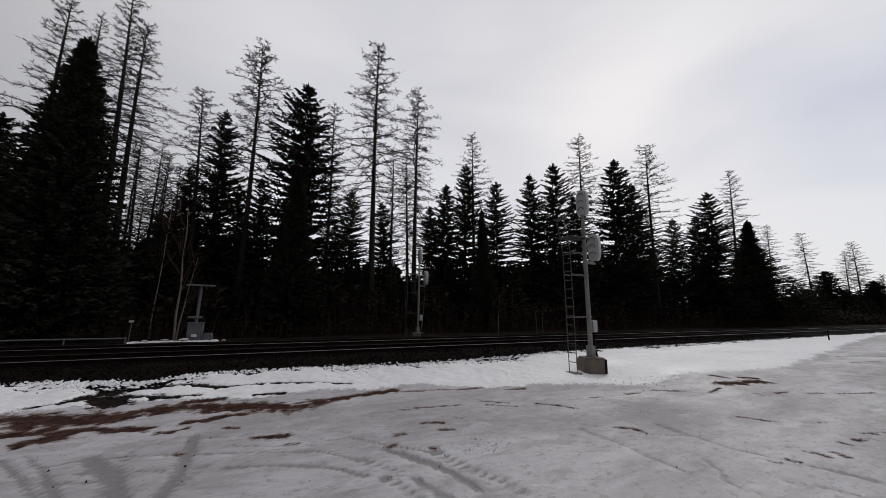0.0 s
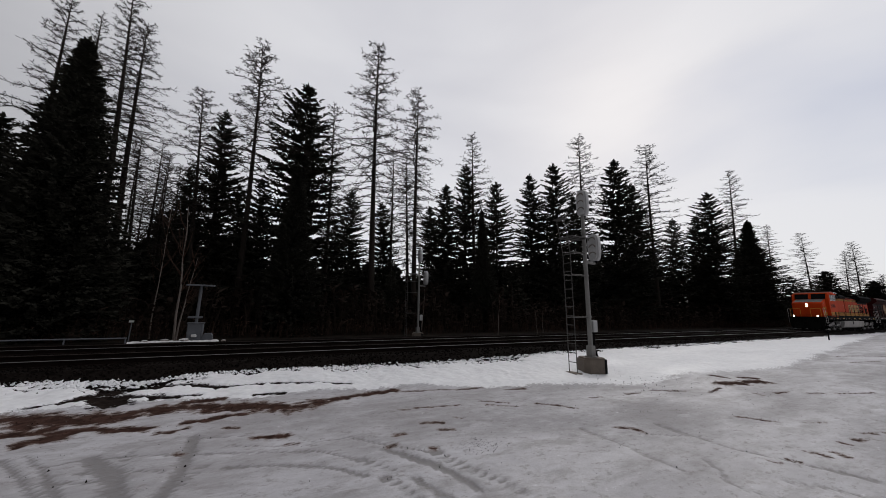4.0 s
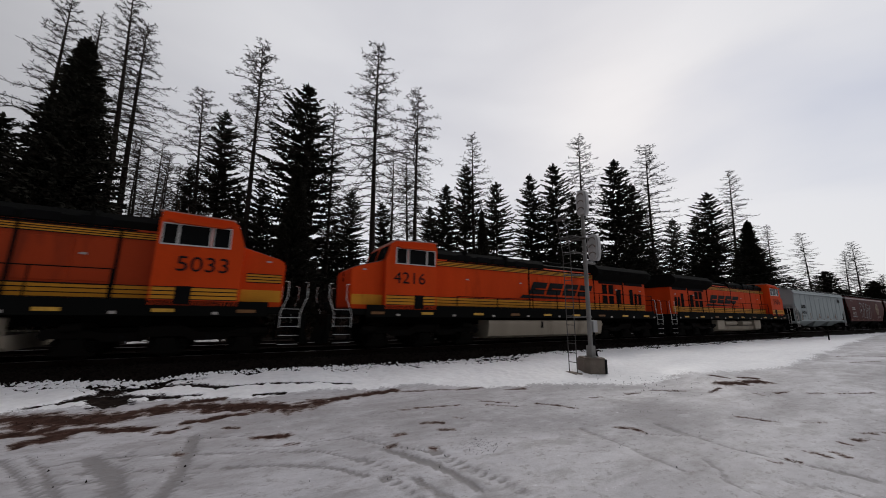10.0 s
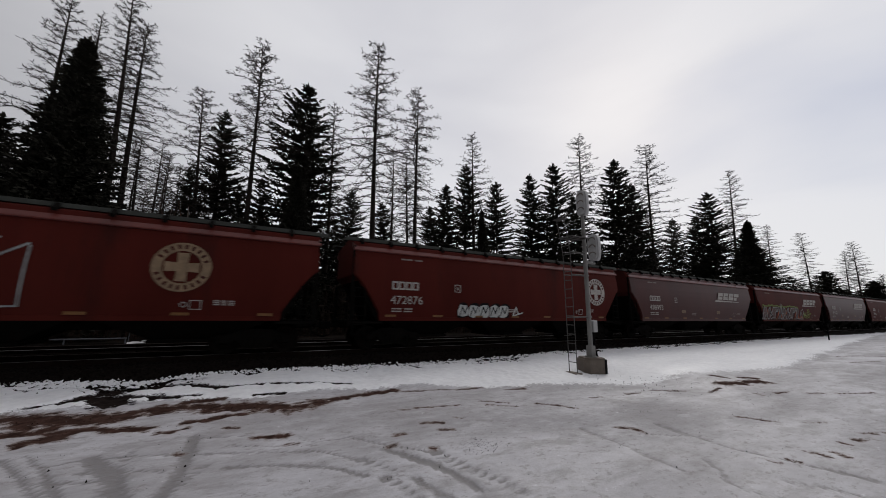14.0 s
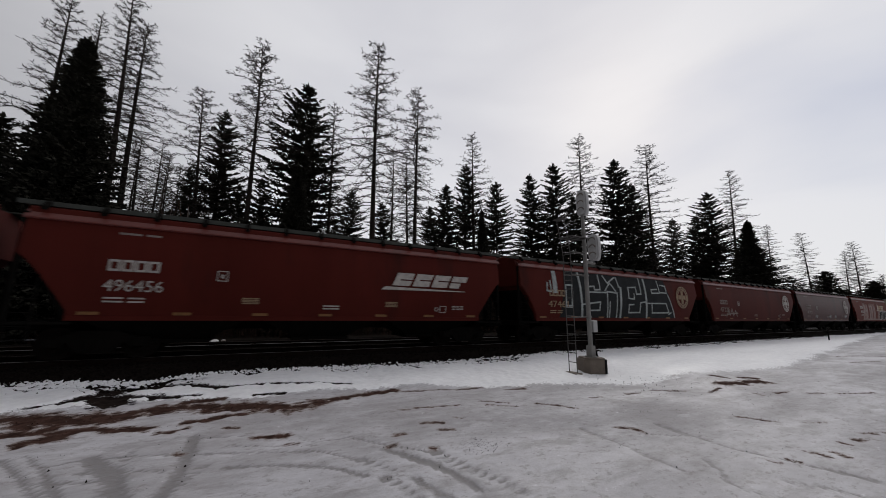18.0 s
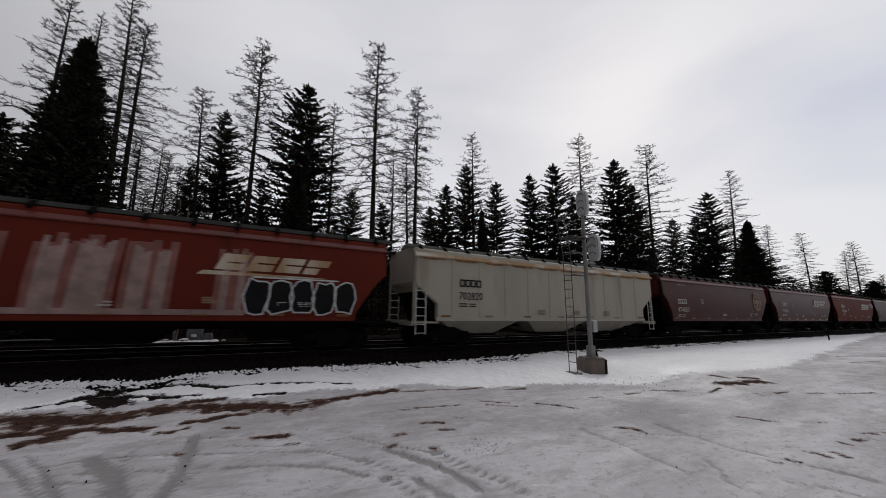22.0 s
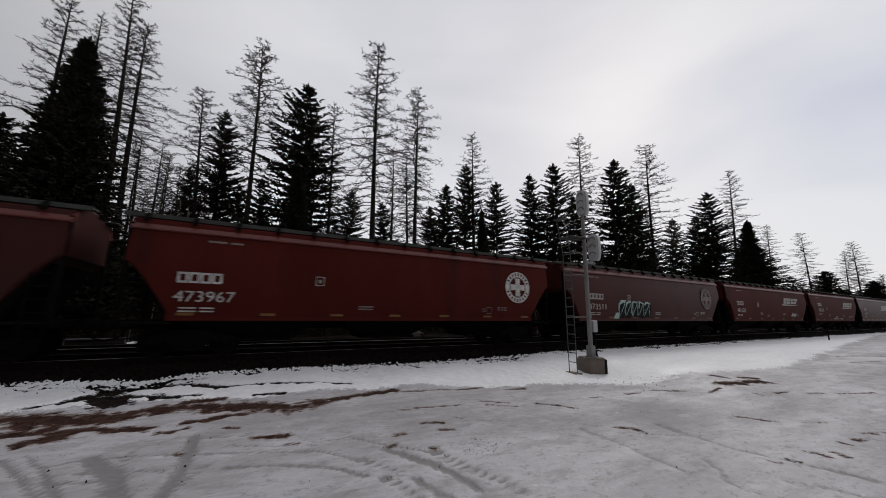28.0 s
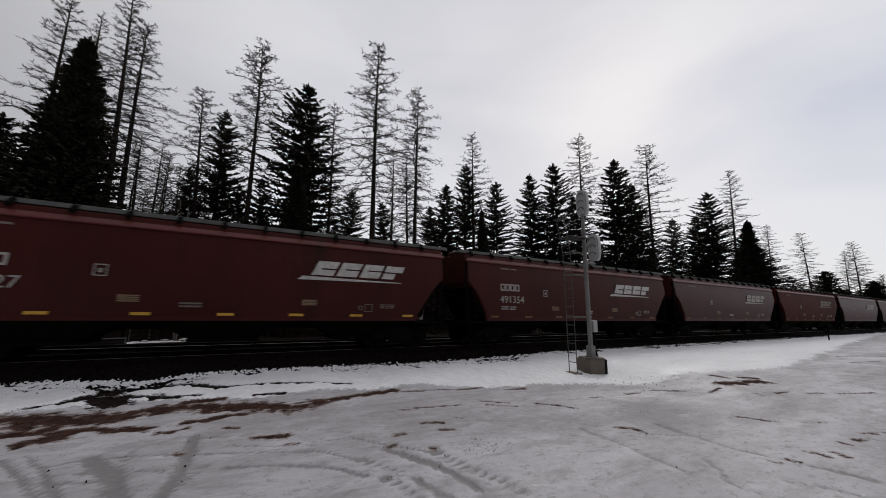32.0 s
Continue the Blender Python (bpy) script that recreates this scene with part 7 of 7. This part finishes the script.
        prism(bm, [(-7.75, 4.03 - drop), (-6.1, 4.10 - drop), (-6.3, 3.98 - drop), (-7.55, 3.95 - drop)], "y", min(s * 1.50, s * 1.68), max(s * 1.50, s * 1.68))
        part("sun_visor", bm, cab_coat, cab)
        bm = bmesh.new()
        prism(bm, [(-8.155, 3.52), (-7.95, 4.10 - drop), (-7.965, 4.105 - drop), (-8.17, 3.53)], "y", min(s * 0.12, s * 1.25), max(s * 0.12, s * 1.25))
        part("windscreen", bm, M["glass"], cab, "dark windscreen pane")
        bm = bmesh.new()
        rod(bm, (-10.29, s * 0.95, 1.62), (-10.30, s * 0.95, 1.62), 0.085, 14)
        lamp = part("ditch_light", bm, M["lamp_on"] if lit else M["glass"], loco)
        bm = bmesh.new()
        box(bm, -10.288, -10.16, s * 0.95 - 0.12, s * 0.95 + 0.12, 1.50, 1.74, 0.02)
        part("lamp_housing", bm, M["dark_green"], lamp)
    bm = bmesh.new()
    for z in (2.70, 2.92):
        rod(bm, (-9.452, 0.0, z), (-9.462, 0.0, z), 0.085, 14)
    part("headlight", bm, M["lamp_on"] if lit else M["glass"], nose)
    bm = bmesh.new()
    box(bm, -9.0, -8.85, min(near * 1.22, near * 1.232), max(near * 1.22, near * 1.232), 3.02, 3.07)
    part("nose_stencil", bm, M["stencil"], nose)
    # long hood
    bm = bmesh.new()
    prism(bm, [(-1.02, 1.53), (-1.02, 3.72), (-0.86, 3.84), (0.86, 3.84), (1.02, 3.72), (1.02, 1.53)], "x", -6.4, 9.25)
    hood = part("hood", bm, coat, loco)
    bm = bmesh.new()
    prism(bm, [(-0.95, 3.70), (-0.98, 4.0), (-0.75, 4.22), (0.75, 4.22), (0.98, 4.0), (0.95, 3.70)], "x", -6.4, 0.4)
    box(bm, -4.6, -4.5, -1.0, 1.0, 3.7, 4.26)
    box(bm, -2.2, -2.1, -1.0, 1.0, 3.7, 4.26)
    part("equipment_housing", bm, M["dark_green"] if band else coat, loco)
    bm = bmesh.new()
    prism(bm, [(-0.80, 3.80), (-0.80, 4.0), (-0.5, 4.12), (0.5, 4.12), (0.80, 4.0), (0.80, 3.80)], "x", 0.4, 4.2)
    box(bm, 1.3, 2.4, -0.45, 0.45, 4.05, 4.32, 0.05)
    part("engine_roof", bm, M["dark_green"] if band else coat, loco)
    bm = bmesh.new()
    prism(bm, [(-1.03, 3.40), (-1.46, 3.74), (-1.46, 4.02), (-1.2, 4.28), (1.2, 4.28), (1.46, 4.02), (1.46, 3.74), (1.03, 3.40)], "x", 4.2, 9.30)
    rad = part("radiator", bm, M["dark_green"] if band else coat, loco)
    for i in range(3):
        bm = bmesh.new()
        x = 4.55 + i * 1.55
        for k in range(7):
            box(bm, x, x + 1.3, side * 1.465 - 0.012, side * 1.465 + 0.012, 3.76 + k * 0.036, 3.776 + k * 0.036)
        part("radiator_grille", bm, M["shaded_grime"], rad)
    # hood doors, seams, openings
    doors = ([] if tank == "long" else [-5.2, -4.3, -3.2, -2.1, -1.1]) + [-0.2, 0.7, 1.6, 2.5, 3.4, 4.3]
    for a, b in zip(doors, doors[1:]):
        bm = bmesh.new()
        box(bm, a + 0.03, b - 0.03, min(near * 1.02, near * 1.04), max(near * 1.02, near * 1.04), 2.16, 3.36, 0.008)
        part("hood_door", bm, coat if band or a > 2 else cab_coat, hood)
    dark = [(5.0, 5.45, 1.75, 2.55), (5.0, 5.45, 2.65, 3.2), (5.6, 6.05, 1.75, 2.55), (5.6, 6.05, 2.65, 3.2), (6.3, 6.75, 1.85, 2.95), (7.6, 7.95, 1.8, 3.0), (8.1, 8.35, 1.85, 2.75), (8.5, 8.8, 1.85, 2.75)]
    for a, b, c, d in dark:
        bm = bmesh.new()
        box(bm, a, b, min(near * 1.02, near * 1.034), max(near * 1.02, near * 1.034), c, d)
        gr = part("louvre", bm, M["black"], hood)
        bm = bmesh.new()
        k = c + 0.06
        while k < d - 0.04:
            box(bm, a + 0.02, b - 0.02, min(near * 1.034, near * 1.05), max(near * 1.034, near * 1.05), k, k + 0.02)
            k += 0.09
        tagged(part("slats", bm, M["shaded_grime"], gr), kind="stuff")
    bm = bmesh.new()
    for a, b in ((4.7, 6.9), (7.1, 9.0)):
        box(bm, a, b, min(near * 1.02, near * 1.032), max(near * 1.02, near * 1.032), 3.24, 3.42)
    part("screen", bm, M["black"], hood)
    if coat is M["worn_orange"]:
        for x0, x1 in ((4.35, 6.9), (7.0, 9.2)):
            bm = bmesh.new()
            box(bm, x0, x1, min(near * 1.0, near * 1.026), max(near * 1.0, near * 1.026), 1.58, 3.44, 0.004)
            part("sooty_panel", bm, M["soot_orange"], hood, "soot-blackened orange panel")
    # stripes
    if band:
        for z0, z1, x0, x1, yy in ((1.69, 2.10, -6.3, 4.2 if coat is M["worn_orange"] else 9.1, 1.045), (3.46, 3.68, -6.3, 4.15, 1.045)):
            bm = bmesh.new()
            box(bm, x0, x1, min(near * (yy - 0.03), near * yy), max(near * (yy - 0.03), near * yy), z0, z1)
            st = part("stripe", bm, band, hood, "dirty yellow stripe")
            bm = bmesh.new()
            for k in (0.035, 0.35, 0.66, 0.965):
                z = z0 + (z1 - z0) * k
                box(bm, x0, x1, min(near * yy, near * (yy + 0.005)), max(near * yy, near * (yy + 0.005)), z - 0.014, z + 0.014)
            part("pin_line", bm, M["black_mark"], st)
        for x0, x1, z0, z1, yy, up in ((-9.3, -5.95, 1.69, 2.08, 1.507, cab), (-9.35, -8.3, 2.32, 2.62, 1.232, nose))[: 2 if mark == "serif" else 1]:
            bm = bmesh.new()
            a = x0 if up is nose else -8.1
            box(bm, a, x1, min(near * (yy - 0.02), near * yy), max(near * (yy - 0.02), near * yy), z0, z1)
            if up is cab:
                box(bm, -9.38, -8.17, min(near * 1.2, near * 1.228), max(near * 1.2, near * 1.228), z0, z1)
            st = part("stripe", bm, band, up, "dirty yellow stripe")
            bm = bmesh.new()
            for k in (0.035, 0.35, 0.66, 0.965):
                z = z0 + (z1 - z0) * k
                box(bm, a, x1, min(near * yy, near * (yy + 0.005)), max(near * yy, near * (yy + 0.005)), z - 0.014, z + 0.014)
            part("pin_line", bm, M["black_mark"], st)
    # seams between hood sections
    for x in ((-0.75, 4.25, 6.95) if tank == "long" else (-5.25, -3.15, 0.4, 4.25, 6.95)):
        bm = bmesh.new()
        box(bm, x - 0.035, x + 0.035, min(near * 1.0, near * 1.052), max(near * 1.0, near * 1.052), 1.56, 3.70)
        part("hood_seam", bm, M["shaded_grime"], hood)
    bm = bmesh.new()
    box(bm, -5.6, 4.1, min(near * 0.9, near * 1.06), max(near * 0.9, near * 1.06), 3.70, 3.745)
    part("hood_lip", bm, M["shaded_grime"], hood)
    for x in (-5.0, -3.9, -3.0, -1.6):
        bm = bmesh.new()
        box(bm, x, x + 0.72, min(near * 0.93, near * 0.99), max(near * 0.93, near * 0.99), 3.80, 4.06, 0.01)
        part("housing_panel", bm, M["black"], loco)
    # walkway rails: low along the plain forward panel, high along the engine doors
    rail_runs = ((-5.3, -0.9, 2.12), (-0.9, 9.2, 2.62)) if tank == "long" else ((-5.3, 9.2, 2.5),)
    for s in (-1, 1):
        for x0, x1, top in rail_runs:
            n = max(2, int((x1 - x0) / 1.55))
            for i in range(n + 1):
                k = x0 + (x1 - x0) * i / n
                bm = bmesh.new()
                rod(bm, (k, s * 1.44, 1.5), (k, s * 1.44, top), 0.024, 5)
                part("rail_post", bm, M["dark_green"] if band else coat, loco)
            for z, r in ((top, 0.018), (2.05, 0.012)) if top > 2.2 else ((top, 0.018),):
                bm = bmesh.new()
                rod(bm, (x0, s * 1.44, z), (x1, s * 1.44, z), r, 5)
                part("walkway_rail", bm, M["dark_green"] if band else coat, loco)
    # tank and air gear
    bm = bmesh.new()
    if tank == "long":
        prism(bm, [(-1.40, 0.95), (-1.28, 0.40), (-1.0, 0.28), (1.0, 0.28), (1.28, 0.40), (1.40, 0.95), (1.36, 1.10), (-1.36, 1.10)], "x", -3.55, 4.3)
        t = part("fuel_tank", bm, M["silver_tank"] if lit else M["beige"], loco, "dusty fuel tank")
        bm = bmesh.new()
        box(bm, -0.35, -0.25, side * 1.40 - 0.03, side * 1.40 + 0.03, 0.75, 1.05)
        part("fuel_gauge", bm, M["black"], t)
    else:
        prism(bm, [(-1.30, 0.70), (-1.2, 0.40), (-1.0, 0.30), (1.0, 0.30), (1.2, 0.40), (1.30, 0.70)], "x", -3.5, 4.1)
        t = part("fuel_tank", bm, M["beige"] if band else M["shaded_grime"], loco, "dusty fuel tank")
        for x0, x1 in ((-1.9, -0.2), (0.7, 2.6)):
            bm = bmesh.new()
            rod(bm, (x0, side * 1.18, 0.92), (x1, side * 1.18, 0.92), 0.19, 18)
            part("air_reservoir", bm, M["beige"] if band else M["shaded_grime"], loco)
        for x0, x1 in ((-3.4, -2.3), (2.9, 4.0)):
            bm = bmesh.new()
            box(bm, x0, x1, min(side * 1.0, side * 1.40), max(side * 1.0, side * 1.40), 0.45, 1.15, 0.03)
            part("equipment_box", bm, M["beige"] if band else M["shaded_grime"], loco)
    if band:
        bm = bmesh.new()
        box(bm, -6.9, -6.5, min(near * 1.42, near * 1.515), max(near * 1.42, near * 1.515), 1.56, 2.10, 0.01)
        part("step_well", bm, M["black"], loco)
    else:
        for x in (-9.0, -8.55):
            bm = bmesh.new()
            box(bm, x, x + 0.37, min(near * 1.21, near * 1.236), max(near * 1.21, near * 1.236), 1.64, 1.88, 0.01)
            part("battery_cover", bm, M["beige"], loco, "dusty pale cover plate")
    loco_truck(loco, -6.72, steel)
    loco_truck(loco, 6.72, steel)
    # number and marks
    d = -side
    lettering(number, 0.66 if band else 0.46, numeral, cab, -7.12 if band else -6.92, side * 1.512, 2.55 if band else 2.76, side, 1.08 if band else 1.28, "cab_number")
    ym = side * 1.06
    if mark == "serif":
        block_mark(M["gold_leaf" if coat is M["worn_orange"] else "gold_mark"], hood, 0.55 if d > 0 else -2.45, 5.05 if d > 0 else 1.95, 2.18, 3.05, ym, side, 0.0, False, M["black_mark"])
    elif mark == "slant":
        block_mark(M["black_mark"], hood, -0.85 if d > 0 else -4.1, 3.9 if d > 0 else 0.65, 2.2, 3.05, ym, side, 0.55, True)
    else:
        bm = bmesh.new()
        disc(bm, 3.35, 2.72, 0.72, ym, side)
        bmesh.ops.remove_doubles(bm, verts=bm.verts, dist=1e-4)
        em = part("round_emblem", bm, M["gold_leaf"], hood, "faded golden disc")
        bm = bmesh.new()
        disc(bm, 3.35, 2.72, 0.86, ym, side, 0.76)
        bmesh.ops.remove_doubles(bm, verts=bm.verts, dist=1e-4)
        part("emblem_ring", bm, M["cp_red"], em)
        bm = bmesh.new()
        for n, z in ((8, 2.86), (7, 2.30)):
            for i in range(n):
                h = 0.44 if i == 0 else 0.34
                x = 2.1 - i * 0.53
                for q, ww in ((0, 0.15), (0.24, 0.14)):
                    flat(bm, [(x - q, z), (x - q - ww, z), (x - q - ww - 0.05, z + h), (x - q - 0.05, z + h)], ym, side)
                flat(bm, [(x - 0.12, z + h * 0.4), (x - 0.30, z + h * 0.4), (x - 0.30, z + h * 0.6), (x - 0.12, z + h * 0.6)], ym - side * 0.0005, side, 0.005)
        tagged(part("painted_mark", bm, M["stencil"], hood), kind="stuff")
    bm = bmesh.new()
    for x in (-4.6, -1.4, 2.0, 6.2, 8.6):
        box(bm, x, x + 0.16, side * 1.052 - 0.003, side * 1.052 + 0.003, 2.9, 2.96)
    tagged(part("door_stencil", bm, M["stencil"], hood), kind="stuff")
    # cab, nose and front end moved forward by fore, to fit the camera's view
    for ob in loco.children:
        if ob.type == "MESH" and not ob.name.startswith(("coupler", "truck")) and max(v.co.x for v in ob.data.vertices) < -5.5:
            ob.location.x -= fore
    return loco


couple(locomotive("bright orange locomotive with yellow stripes, lit headlights and silver trucks", M["orange"], M["cab_orange"], "5686", M["black_mark"], -1, M["truck_grey"], "long", "serif", True), 0)
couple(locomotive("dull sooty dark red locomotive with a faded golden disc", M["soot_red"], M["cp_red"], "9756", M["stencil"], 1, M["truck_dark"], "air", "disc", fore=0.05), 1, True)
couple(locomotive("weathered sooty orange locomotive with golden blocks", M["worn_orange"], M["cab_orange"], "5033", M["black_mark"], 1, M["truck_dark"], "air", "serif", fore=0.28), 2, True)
couple(locomotive("orange locomotive with a slanted black mark and beige tank", M["orange"], M["cab_orange"], "4216", M["black_mark"], -1, M["truck_dark"], "long", "slant", fore=0.45), 3)
couple(locomotive("orange locomotive with a slanted black mark and air tanks", M["orange"], M["cab_orange"], "5976", M["black_mark"], 1, M["truck_dark"], "air", "slant"), 4, True)

# ---- what moves ----
def motions():
    """The train rolls past, slowing a little; each wheelset turns with it."""
    for car, at, turn in train:
        walk(car, [(float(t), pose(S0 + at - run(t), 0, 0, 0, 0, turn)) for t in range(0, 33, 2)])
    made = {}
    for w, x, r in turning:
        back = w.parent.parent.rotation_quaternion.w < 0.5
        key = (x, r, back)
        if key not in made:
            sign = 1 if back else -1
            walk(w, [(i / FPS, pose(x, 0, r, 0, sign * math.degrees(run(i / FPS) / r), 0)) for i in range(32 * FPS + 1)])
            made[key] = w.animation_data
        else:
            w.rotation_mode = "QUATERNION"
            w.animation_data_create()
            w.animation_data.action = made[key].action
            w.animation_data.action_slot = made[key].action_slot


motions()
